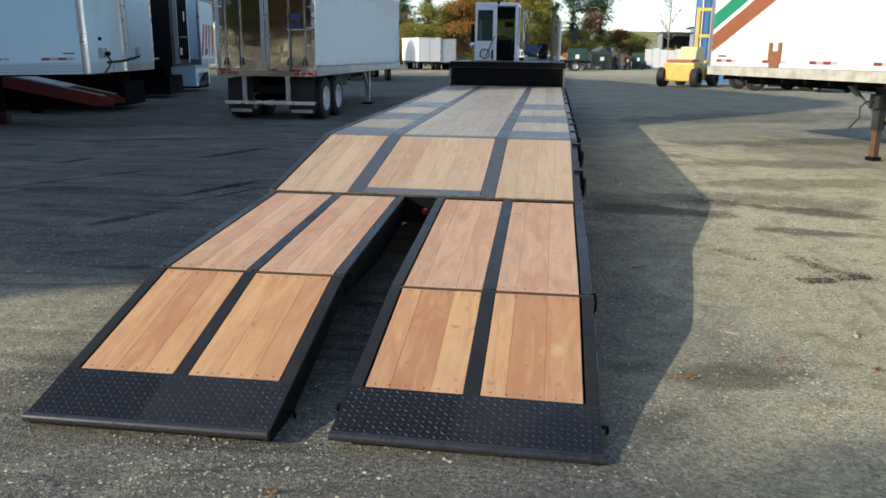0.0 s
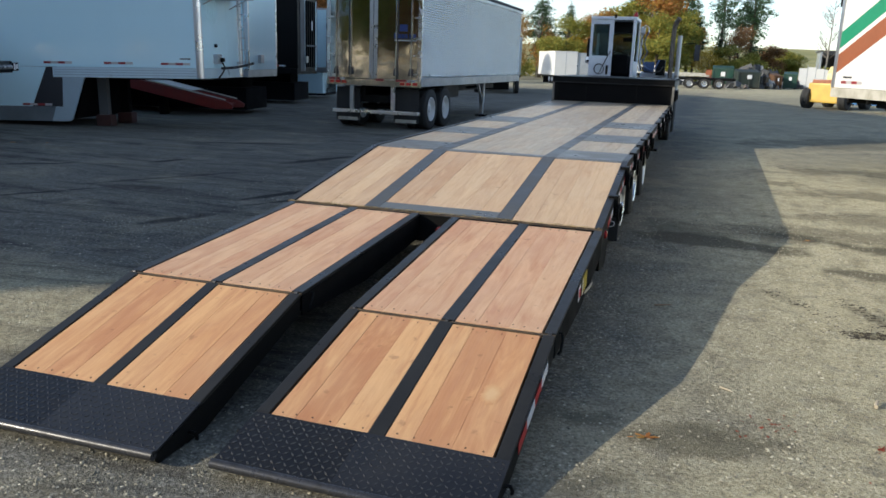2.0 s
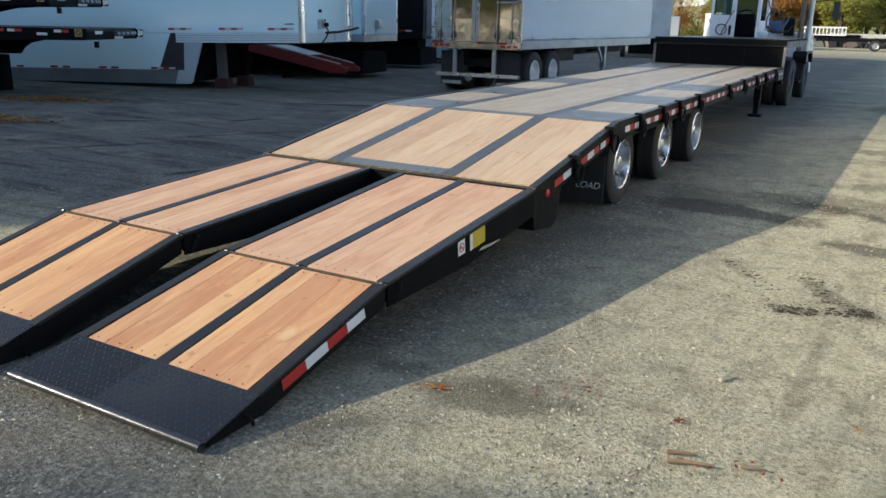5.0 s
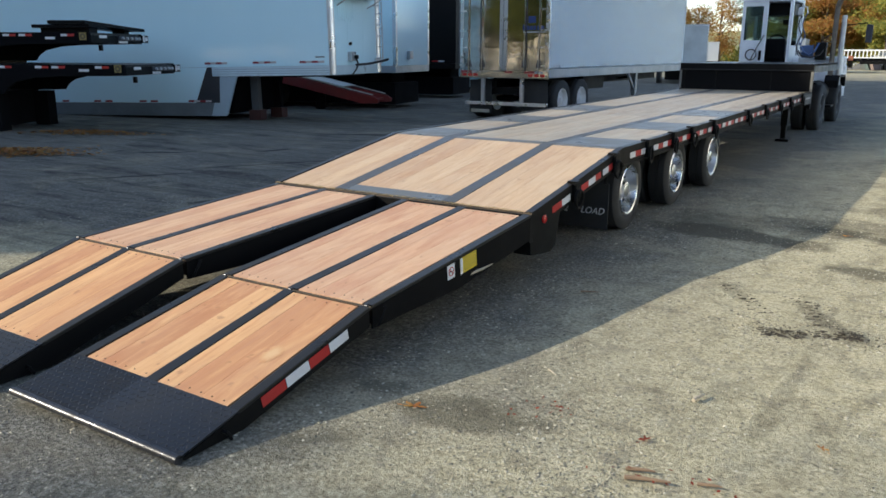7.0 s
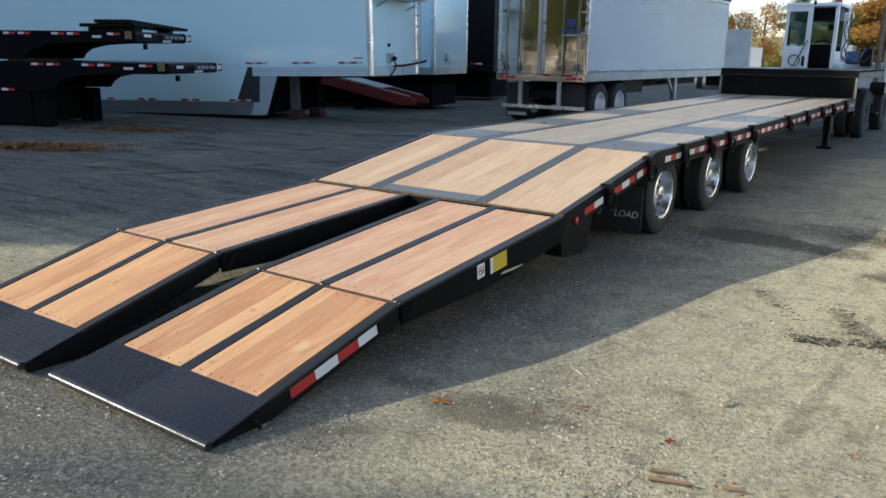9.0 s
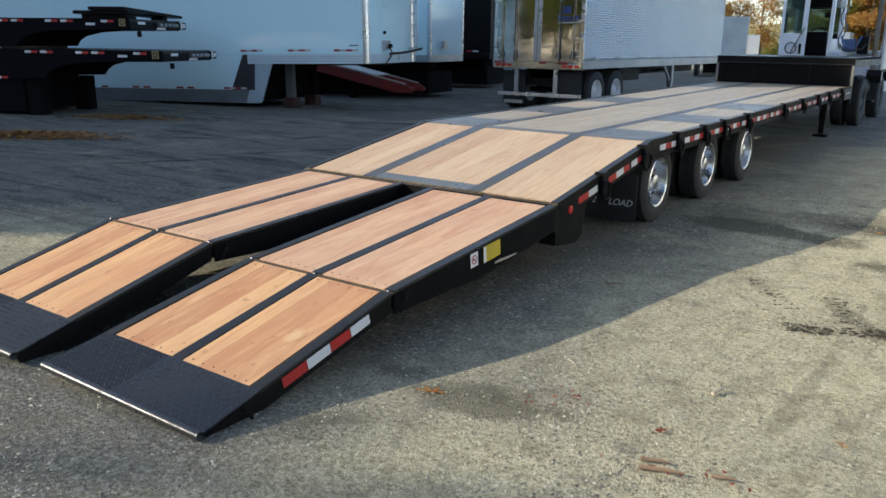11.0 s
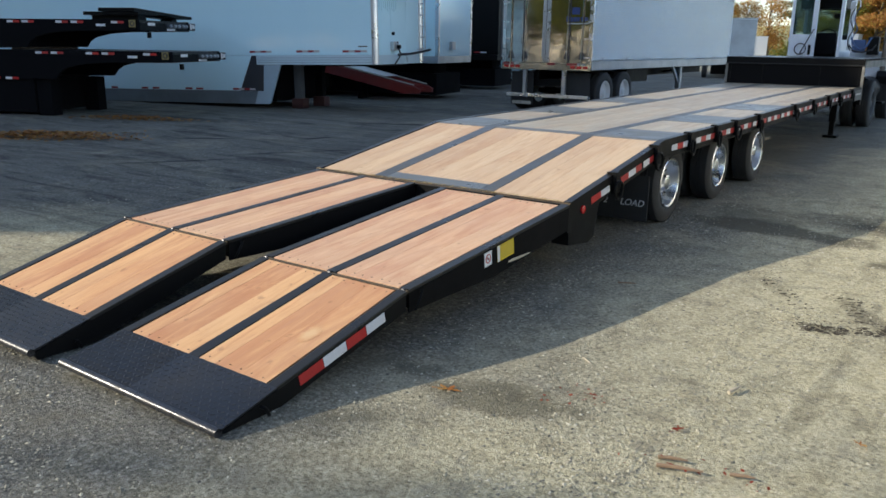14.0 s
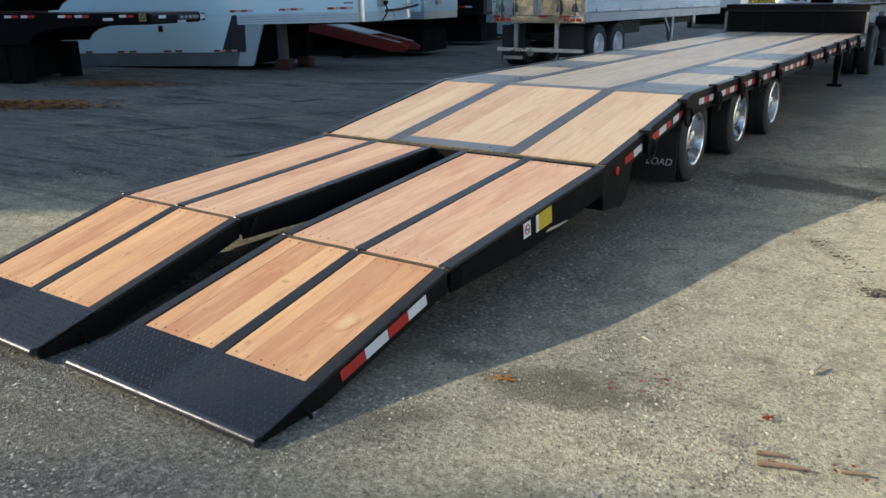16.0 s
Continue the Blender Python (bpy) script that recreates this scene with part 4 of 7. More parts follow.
    tread_lugs(bm, left + 0.008, right - 0.008, y0 + 0.02, z0 + (zl(yp) + 0.002 - z0) * 0.02 / 0.34 + 0.0002, yp - 0.008, zl(yp - 0.008) + 0.0021)
    part("tread_pattern", bm, TREAD_LUG, lo, "raised diamond pattern", ORIGIN, kind="stuff")
    part("toe_bar", tube([(left, y0, z0 - 0.008), (right, y0, z0 - 0.008)], 0.0215, 16), TOE_STEEL, lo, "worn bright steel toe edge", ORIGIN, True)
    for x, s in ((left, -1), (right, 1)):
        hook = tube([(x + s * 0.002, y0 + 0.24, 0.05), (x + s * 0.028, y0 + 0.24, 0.052), (x + s * 0.034, y0 + 0.25, 0.03), (x + s * 0.03, y0 + 0.26, 0.012)], 0.009, 7)
        part("toe_hook", hook, BLACK, lo, "", ORIGIN, True)
    return up, lo


upR, loR = ramp_pair(0.143, 1.303, (2.783, 0.026), (4.088, 0.332), (6.0, 0.514),
                     ((0.217, 0.676, 3, (0.75, 1.25, 1.0)), (0.755, 1.228, 3, (0.70, 1.05, 1.05))))
upL, loL = ramp_pair(-0.120, -1.258, (2.718, 0.060), (4.020, 0.400), (6.0, 0.518),
                     ((-1.187, -0.717, 3, (1.0, 0.9, 0.9)), (-0.641, -0.190, 3, (1.0, 1.1, 0.9))))
# tape on the flanks of the flip section
tl = math.degrees(math.atan2(0.328 - 0.026, 4.088 - 2.783))
for y, ln, colour in ((3.26, 0.165, RED_TAPE), (3.425, 0.165, WHITE_TAPE), (3.59, 0.15, RED_TAPE), (3.74, 0.15, WHITE_TAPE)):
    tape(1, y, 0.026 + (y - 2.783) * 0.234 - 0.045, ln, 0.055, colour, tl, loR, 0.0105)
    tape(-1, y, 0.060 + (y - 2.718) * 0.261 - 0.045, ln, 0.055, colour, tl, loL, -0.0335)
# labels on the flank of the long section
tu = math.degrees(math.atan2(0.512 - 0.328, 6.0 - 4.088))


def label_plate(y, z, w, h, material, name, label):
    bm = boxes((0, 0.002, 0, w, -h / 2, h / 2))
    return part(name, bm, material, upR, label, pose(1.3055, y, z, tu, 0, 0))


lab = label_plate(4.850, 0.338, 0.084, 0.092, WHITE_LABEL, "warning_label", "white label with a red and black warning sign")
part("label_print", ring(0.027, 0.0035, "x", 24, 4), RED_TAPE, lab, "red ring", pose(1.308, 4.892, 0.343))
part("label_print", boxes((1.3078, 1.3084, 4.876, 4.906, 0.338, 0.346)), INK, lab, "", ORIGIN)
part("label_print", tube([(1.3085, 4.874, 0.362), (1.3085, 4.910, 0.324)], 0.003, 5), RED_TAPE, lab, "", ORIGIN)
lab = label_plate(5.000, 0.348, 0.200, 0.106, YELLOW_LABEL, "instruction_label", "yellow instruction label with dark print lines")
part("label_print", boxes(*[(0.0022, 0.003, 0.040, 0.19, -0.038 + i * 0.016, -0.034 + i * 0.016) for i in range(6)]), OLD_YELLOW, lab, "", pose(1.3055, 5.000, 0.348, tu, 0, 0))
part("label_edge", boxes((0.0022, 0.003, 0.0, 0.030, -0.053, 0.053)), WHITE_LABEL, lab, "", pose(1.3055, 5.000, 0.348, tu, 0, 0))
part("wood_splinter", tube([(1.285, 5.10, 0.262), (1.316, 5.26, 0.276), (1.322, 5.39, 0.283)], [0.010, 0.009, 0.004], 6), PALE_SPLINTER, upR, "pale wood splinter jammed under the flank", ORIGIN, True)


def pale_patch(parent, x, y, z, rx, ry, tilt, seed):
    """A pale sanded patch on a board, an uneven flat shape."""
    rnd = random.Random(seed)
    bm = bmesh.new()
    vs = [bm.verts.new((rx * math.cos(a) * rnd.uniform(0.7, 1.1), ry * math.sin(a) * rnd.uniform(0.7, 1.1), 0.0)) for a in np.arange(0, 6.28, 0.13)]
    bm.faces.new(vs)
    part("pale_patch", bm, PATCH_WOOD, parent, "pale bare patch in the timber", pose(x, y, z, tilt, 0, 0))



def patch_material():
    """Bare timber, palest at the middle."""
    m, n, l, b = shader("pale_bare_timber", 0.65)
    v = coords(n, l)
    ln = n.new("ShaderNodeVectorMath")
    ln.operation = "LENGTH"
    mp = n.new("ShaderNodeMapping")
    mp.inputs["Scale"].default_value = (1 / 0.055, 1 / 0.09, 0)
    l.new(v, mp.inputs["Vector"])
    l.new(mp.outputs[0], ln.inputs[0])
    d = calc(n, l, "ADD", ln.outputs["Value"], calc(n, l, "MULTIPLY", calc(n, l, "SUBTRACT", noise_tex(n, l, v, 30, 5), 0.5), 0.7))
    l.new(ramp(n, l, d, (0.3, (0.64, 0.415, 0.22)), (0.9, (0.57, 0.30, 0.14))), b.inputs["Base Color"])
    return m


PATCH_WOOD = patch_material()
pale_patch(loR, 1.115, 3.53, 0.026 + (3.53 - 2.783) * 0.2345 + 0.0026, 0.055, 0.085, tl, 5)


def twist_flap(flap):
    """The flap rests on its outer toe corner: towards the inner toe it stands a little higher and further out."""
    for ob in [flap] + [o for o in WORLD if o.parent == flap]:
        ob.data = ob.data.copy()
        m = WORLD[ob]
        back = m.inverted()
        for v in ob.data.vertices:
            p = m @ v.co
            k = 0.042 * (1.303 - p.x) / 1.16 * max(0.0, (4.088 - p.y) / 1.305)
            v.co = back @ (p + Vector((0, -k, k)))


twist_flap(loR)


def hinge_straw():
    """Dry grass and chaff caught along the tail hinge."""
    rnd = random.Random(21)
    bm = bmesh.new()
    for i in range(150):
        x, y = rnd.uniform(-1.28, 1.28), 6.02 + rnd.gauss(0, 0.016)
        ln, w = rnd.uniform(0.01, 0.045), rnd.uniform(0.0015, 0.003)
        m = pose(x, y, 0.5255 + rnd.uniform(0, 0.004), rnd.uniform(-8, 8), rnd.uniform(-8, 8), rnd.choice((0, 0, 90, 180)) + rnd.uniform(-35, 35))
        box(bm, -ln / 2, ln / 2, -w, w, -0.0008, 0.0008, m)
    part("chaff", bm, STRAW, trailer, "dry grass caught along the tail hinge", ORIGIN, kind="stuff")


STRAW = painted("dry_straw", (0.36, 0.27, 0.12), 0.8, 0.6, (0.14, 0.09, 0.045), 30.0)
hinge_straw()


# ---------------------------------------------------------------- shared pieces of the parked vehicles
def road_wheel(parent, m, s, r=0.5, width=0.26, rim=0.29, metal=None):
    """A wheel under a thing, at a place in the thing's own axes."""
    metal = metal or GREY_METAL
    key = ("road", r, width, rim, s, metal.name)
    w = shared("wheel", ("tyre",) + key, lambda: tyre_bm(r, rim, width), RUBBER, parent, m, "black rubber tyre", True)
    shared("rim", ("rim",) + key, lambda: rim_bm(rim, width, s, 0.10), metal, w, m, "painted disc wheel", True)
    return w


def blocks_of_tape(parent, rows, m=Matrix(), along="x", face=-0.003):
    """Red and white reflectors on a flank that faces -y: along, height, length, colour."""
    for x, z, ln, colour in rows:
        shared("reflector", ("flank_tape", round(ln, 3), colour.name), lambda: boxes((0, ln, 0, 0.002, -0.025, 0.025)), colour, parent, WORLD[parent] @ m @ Matrix.Translation((x, face - 0.0005, z)))


def pair_tape(x, z, half=0.24, k=2):
    return [(x + i * half, z, half - 0.01, (RED_TAPE, WHITE_TAPE)[i % 2]) for i in range(k)]


# ---------------------------------------------------------------- silver ribbed trailer with polished doors
def silver_trailer():
    t = thing("bulk_trailer", "silver ribbed aluminium trailer with polished stainless rear doors", "trailer", (-4.52, 18.35, 0), turn=0.4)
    L, Wd, Z0, Z1 = 11.0, 2.44, 1.06, 3.50
    # ribbed flanks
    for x, s in ((0.0, 1), (-Wd, -1)):
        bm = bmesh.new()
        ribs, za, zb = 38, 1.27, 3.42
        prof = []
        for i in range(ribs):
            z = za + (zb - za) * i / ribs
            h = (zb - za) / ribs
            prof += [(-0.018 + 0.018 * math.sin(2 * math.pi * k / 8), z + h * k / 8) for k in range(8)]
        prof.append((-0.018, zb))
        rows = [[bm.verts.new((x + s * (p - 0.004), y, z)) for p, z in prof] for y in (0.04, L)]
        back = [[bm.verts.new((x - s * 0.05, y, z)) for z in (za, zb)] for y in (0.04, L)]
        for i in range(len(prof) - 1):
            bm.faces.new((rows[0][i], rows[1][i], rows[1][i + 1], rows[0][i + 1]))
        bm.faces.new((back[0][0], back[0][1], back[1][1], back[1][0]))
        bm.faces.new((rows[0][0], back[0][0], back[1][0], rows[1][0]))
        bm.faces.new((rows[0][-1], rows[1][-1], back[1][1], back[0][1]))
        bm.faces.new(rows[0][::-1] + back[0])
        bm.faces.new(rows[1] + back[1][::-1])
        part("ribbed_side", bm, SILVER_SIDE, t, "horizontally ribbed silver side panel", smooth=True)
        part("bottom_rail", boxes((*sorted((x - s * 0.06, x + s * 0.012)), 0.03, L, Z0, 1.262), bevel=0.006), GREY_METAL, t)
        part("top_rail", boxes((*sorted((x - s * 0.06, x + s * 0.012)), 0.03, L, 3.425, Z1), bevel=0.006), GREY_METAL, t)
        bm = bmesh.new()
        for y in np.arange(0.6, L, 1.45):
            for z in (1.30, 3.1):
                box(bm, *sorted((x + s * 0.0, x + s * 0.014)), y, y + 0.07, z, z + 0.05)
        part("side_lamps", bm, DARK_TARP, t, "small dark side lamps", kind="stuff")
    part("front_wall", boxes((-Wd + 0.05, -0.05, L - 0.05, L - 0.005, Z0, Z1), bevel=0.006), GREY_METAL, t)
    part("tarp_roll", tube([(-0.02, -0.02, 3.545), (-0.02, 3, 3.56), (-0.02, 8, 3.55), (-0.02, L, 3.54)], 0.055, 12), DARK_TARP, t, "dark rolled-up tarpaulin along the top", smooth=True)
    part("tarp", boxes((-Wd - 0.02, -0.04, -0.03, L, 3.50, 3.535), bevel=0.008), DARK_TARP, t, "dark stretched tarpaulin")
    part("floor", boxes((-Wd + 0.06, -0.06, 0.08, L - 0.06, Z0 + 0.01, Z0 + 0.09)), GREY_METAL, t)
    # rear frame and doors
    for x0, x1 in ((-Wd, -Wd + 0.09), (-0.09, 0.0)):
        part("rear_post", boxes((x0, x1, 0.0, 0.06, 1.20, 3.44), bevel=0.005), POLISHED, t)
    part("rear_header", boxes((-Wd, 0.0, -0.005, 0.06, 3.44, 3.50), bevel=0.005), DARK_TARP, t)
    part("rear_sill", boxes((-Wd, 0.0, -0.01, 0.07, Z0 - 0.02, 1.20), bevel=0.006), STAINLESS, t, "polished rear sill with lamps")
    for x0, x1, hinge in ((-Wd + 0.095, -Wd / 2 - 0.004, -1), (-Wd / 2 + 0.004, -0.095, 1)):
        door = part("door", boxes((x0, x1, 0.006, 0.045, 1.21, 3.43), bevel=0.004), STAINLESS, t, "mirror-polished stainless rear door")
        for f in (0.52, 0.86):
            xr = x1 - (x1 - x0) * f if hinge < 0 else x0 + (x1 - x0) * f
            bm = tube([(xr, -0.02, 1.14), (xr, -0.02, 3.42)], 0.016, 8)
            for z in (1.3, 1.75, 2.6, 3.3):
                merge(bm, boxes((xr - 0.03, xr + 0.03, -0.012, 0.006, z, z + 0.05)))
            part("lock_rod", bm, STAINLESS, door, "", WORLD[t], True)
            part("lock_handle", boxes((xr - 0.22, xr + 0.02, -0.035, -0.022, 1.52, 1.55), bevel=0.004), STAINLESS, door, "", WORLD[t])
            part("lock_keeper", prism([(xr - 0.07, 1.30), (xr + 0.07, 1.30), (xr + 0.03, 1.48), (xr - 0.03, 1.48)], -0.03, -0.002, "y", 0.006), GREY_DARK, door, "", WORLD[t])
        xe = x0 if hinge < 0 else x1
        for z in (1.32, 1.75, 2.15, 2.62, 3.05, 3.36):
            part("hinge", boxes((xe - 0.10, xe + 0.10, -0.012, 0.008, z, z + 0.04), bevel=0.003), POLISHED, door, "", WORLD[t])
    for x in (-Wd / 2 - 0.055, -Wd / 2 + 0.055):
        part("centre_post", boxes((x - 0.045, x + 0.045, -0.014, 0.005, 1.22, 3.42), bevel=0.004), GREY_METAL, t, "dull grey upright at the door joint")
    for x in (-Wd * 0.76, -Wd * 0.245):
        part("panel_seam", boxes((x - 0.012, x + 0.012, -0.004, 0.0055, 1.22, 3.42)), GREY_DARK, t)
    part("logo", boxes((-0.56, -0.36, -0.0005, 0.005, 2.33, 2.49)), BLUE_LOGO, t, "dark blue square emblem")
    for k, w in enumerate((0.13, 0.10, 0.10, 0.07, 0.08, 0.10)):
        x = -0.70 + k * 0.095
        part("lettering_bar", boxes((x, x + w * 0.8, -0.0005, 0.005, 2.17, 2.27 if k else 2.29)), BLUE_LOGO, t)
    part("label_strip", boxes((-0.68, -0.12, -0.0005, 0.005, 2.11, 2.14)), GREY_METAL, t)
    for x in (-2.30, -2.14, -1.98, -0.46, -0.30, -0.14):
        part("tail_lamp", boxes((x - 0.06, x + 0.06, -0.02, -0.008, 1.085, 1.145), bevel=0.004), LAMP_RED, t, "red rectangular tail lamp")
    blocks_of_tape(t, [(-2.40, 1.185, 0.30, DULL_RED), (-2.08, 1.185, 0.12, DULL_WHITE), (-1.15, 1.185, 0.20, DULL_RED), (-0.62, 1.185, 0.26, DULL_RED), (-0.34, 1.185, 0.20, DULL_WHITE)], face=-0.0135)
    # under-ride guard
    part("bumper", boxes((-Wd + 0.14, -0.03, 0.02, 0.11, 0.375, 0.455), bevel=0.008), CHROME, t, "pale aluminium rear bumper")
    for x in (-1.80, -0.72):
        part("bumper_post", boxes((x - 0.05, x + 0.05, 0.04, 0.10, 0.455, 1.05), bevel=0.004), GREY_METAL, t)
    # running gear
    for y in (0.95, 2.14):
        for x, s in ((-0.15, 1), (-Wd + 0.15, -1)):
            road_wheel(t, WORLD[t] @ pose(x, y, 0.495), s, metal=OLD_WHITE)
            road_wheel(t, WORLD[t] @ pose(x - s * 0.31, y, 0.495), s)
        part("axle", lathe([(-2.1, 0.07), (-0.3, 0.07)], "x", 12), BLACK, t, world=WORLD[t] @ pose(0, y, 0.5), smooth=True)
    for x in (-0.45, -Wd + 0.45):
        part("mud_flap", boxes((x - 0.32, x + 0.32, 0.28, 0.292, 0.16, 0.98)), RUBBER, t, "black rubber mud flap")
        part("flap_strip", boxes((x - 0.28, x + 0.26, 0.268, 0.277, 0.17, 0.25)), BEIGE_RAIL, t, "pale strip across the mud flap")
    for x in (-0.85, -1.6):
        part("chassis_beam", boxes((x - 0.05, x + 0.05, 0.32, L - 0.6, 0.80, Z0 - 0.002)), BLACK, t)
    part("axle_frame", boxes((-2.0, -0.44, 0.4, 2.6, 0.62, 0.80)), BLACK, t)
    # landing gear, bluish grey
    for x in (-0.28, -Wd + 0.28):
        leg = part("landing_leg", boxes((x - 0.075, x + 0.075, 6.75, 6.92, 0.42, 1.055), (x - 0.055, x + 0.055, 6.78, 6.89, 0.06, 0.45), bevel=0.006), GREY_METAL, t)
        part("foot", boxes((x - 0.16, x + 0.16, 6.70, 6.97, 0.0, 0.06), bevel=0.01), BLACK, leg, "", WORLD[t])
        part("brace", prism([(6.2, 1.05), (6.32, 1.05), (6.80, 0.62), (6.76, 0.55)], x - 0.03, x + 0.03), GREY_METAL, leg, "", WORLD[t])
    part("leg_brace", tube([(-Wd + 0.3, 6.84, 0.7), (-0.3, 6.84, 0.95)], 0.03, 8), BLACK, t, smooth=True)
    part("tool_box", boxes((-1.9, -0.4, 3.1, 4.6, 0.68, 1.04), bevel=0.02), BLACK, t)
    return t


silver_trailer()


# ---------------------------------------------------------------- white drop-frame van trailer
def drop_van():
    t = thing("drop_frame_van_trailer", "long white drop-frame van trailer with bright corner post", "trailer", (-8.22, 14.95, 0.078), turn=11.5, lean=-1.3, size=0.953)
    L, D = 15.8, 2.5
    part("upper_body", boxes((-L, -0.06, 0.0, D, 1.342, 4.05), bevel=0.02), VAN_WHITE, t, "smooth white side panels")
    part("rub_rail", boxes((-3.49, 0.0, -0.012, D + 0.012, 1.115, 1.338), bevel=0.006), VAN_RAIL, t, "pale aluminium rub rail")
    for z in (1.165, 1.22, 1.275):
        part("rail_groove", boxes((-3.45, -0.1, -0.0155, -0.0125, z, z + 0.014)), VAN_SKIRT, t)
    part("belly", prism([(-L + 1.2, 0.454), (-4.072, 0.454), (-3.652, 1.338), (-L + 1.2, 1.338)], 0.0, D, "y"), VAN_WHITE, t, "white dropped belly")
    part("belly_skirt", prism([(-3.62, 0.12), (-3.20, 0.12), (-3.13, 0.16), (-2.76, 1.112), (-3.276, 1.112), (-3.326, 0.450), (-3.50, 0.450)], 0.003, 0.05, "y"), VAN_SKIRT, t, "blue-grey drop frame plate")
    part("lower_skirt", prism([(-L + 1.2, 0.11), (-3.622, 0.12), (-3.502, 0.450), (-L + 1.2, 0.450)], 0.003, 0.05, "y"), LOWER_SKIRT, t, "dull grey lower skirt")
    part("drop_frame", prism([(-L + 1.2, 0.14), (-3.24, 0.16), (-2.95, 1.10), (-L + 1.2, 1.10)], 0.41, D - 0.05, "y"), SHADE_BLACK, t, "dark frame behind the skirt")
    part("dark_panel", prism([(-3.648, 1.338), (-3.494, 1.338), (-3.494, 1.112), (-3.280, 1.112), (-3.330, 0.454), (-4.068, 0.454)], 0.006, 0.405, "y"), GREY_DARK, t, "dark grey tapered panel")
    part("corner_post", tube([(-0.02, 0.03, 1.13), (-0.02, 0.03, 4.05)], 0.085, 16), CHROME, t, "bright rounded corner post", smooth=True)
    part("corner_post", tube([(-0.02, D - 0.03, 1.13), (-0.02, D - 0.03, 4.05)], 0.085, 16), CHROME, t, "bright rounded corner post", smooth=True)
    part("front_wall", boxes((-0.055, -0.012, 0.1, D - 0.1, 1.34, 4.05)), VAN_WHITE, t)
    for y in (0.82, 1.65):
        part("wall_seam", boxes((-0.012, -0.008, y - 0.006, y + 0.006, 1.36, 4.0)), VAN_WHITE, t)
    part("vent_panel", boxes((-0.012, 0.002, 0.10, 1.18, 2.45, 2.84), bevel=0.004), VAN_WHITE, t, "ribbed metal vent panel")
    for i in range(10):
        part("vent_rib", boxes((0.002, 0.012, 0.13 + i * 0.105, 0.19 + i * 0.105, 2.45 - 0.04 * (i % 3), 2.83)), VAN_WHITE, t)
    # catwalk with its rail, ladder, air and light couplings
    part("catwalk", boxes((-0.01, 0.55, 0.15, 2.05, 2.93, 2.975), bevel=0.006), GREY_METAL, t, "grey metal catwalk")
    for y in np.linspace(0.2, 2.0, 7):
        part("rail_bar", tube([(0.52, y, 2.97), (0.52, y, 3.95)], 0.018, 8), VAN_WHITE, t, smooth=True)
    part("hand_rail", tube([(0.52, 0.18, 3.95), (0.52, 2.02, 3.95)], 0.02, 8), VAN_WHITE, t, smooth=True)
    for y in (0.3, 1.9):
        part("catwalk_bracket", tube([(0.0, y, 2.72), (0.42, y, 2.925)], 0.014, 6), GREY_METAL, t, smooth=True)
    ladder = part("ladder", tube([(0.14, 2.10, 1.42), (0.14, 2.10, 2.93)], 0.018, 8), GREY_METAL, t, "pale metal ladder", smooth=True)
    part("ladder_rail", tube([(0.14, 2.45, 1.42), (0.14, 2.45, 2.93)], 0.018, 8), GREY_METAL, ladder, "", WORLD[t], True)
    for z in np.arange(1.5, 2.9, 0.28):
        part("rung", tube([(0.14, 2.10, z), (0.14, 2.45, z)], 0.013, 8), GREY_METAL, ladder, "", WORLD[t], True)
    for z in (1.45, 2.8):
        part("ladder_bracket", boxes((-0.012, 0.15, 2.26, 2.30, z, z + 0.03)), GREY_METAL, ladder, "", WORLD[t])
    ebox = part("coupling_box", boxes((-0.012, 0.10, 0.78, 1.02, 1.44, 1.66), bevel=0.015), GREY_METAL, t, "grey coupling box with hoses")
    part("gladhand", lathe([(0.0, 0.05), (0.08, 0.05), (0.09, 0.03), (0.10, 0.001)], "x", 14), BLACK, ebox, "", WORLD[t] @ pose(0.10, 0.95, 1.53), True)
    part("gladhand", lathe([(0.0, 0.04), (0.05, 0.04), (0.06, 0.02), (0.065, 0.001)], "x", 14), BLACK, ebox, "", WORLD[t] @ pose(-0.01, 0.90, 1.85), True)
    part("hose", tube([(0.12, 0.95, 1.5), (0.2, 0.93, 1.36), (0.16, 0.90, 1.25), (0.06, 0.88, 1.12)], 0.02, 8), RUBBER, ebox, "", WORLD[t], True)
    part("hose", tube([(0.10, 0.98, 1.34), (0.3, 1.3, 1.36), (0.45, 1.75, 1.42), (0.5, 2.0, 1.46)], 0.03, 8), RUBBER, ebox, "", WORLD[t], True)
    # reflectors
    rows = []
    for x in (-3.69, -2.25, -0.91):
        rows += [(x + 0.17 * k, 1.437 - 0.006 * (x > -1), 0.168, (DULL_RED, DULL_WHITE)[k % 2]) for k in range(4)]
    for x in (-5.4, -6.9, -8.4, -9.9, -11.4):
        rows += [(x, 1.437, 0.3, DULL_RED), (x + 0.3, 1.437, 0.3, DULL_WHITE)]
    for x in (-8.62, -7.48, -7.08, -5.91, -5.54, -9.8, -10.9):
        rows += [(x, 0.49, 0.24, DULL_RED)]
    rows += [(-4.30 + 0.18 * k, 0.495, 0.178, (DULL_RED, DULL_WHITE)[k % 2]) for k in range(4)]
    blocks_of_tape(t, rows, face=-0.0045)
    for x, w, m in ((-4.98, 0.20, WHITE_LABEL), (-4.76, 0.10, INK), (-4.64, 0.12, GREY_DARK)):
        part("side_placard", boxes((x, x + w, -0.004, 0.001, 1.27, 1.38)), m, t)
    part("placard", boxes((-0.47, -0.22, -0.003, 0.001, 1.53, 1.555)), INK, t)
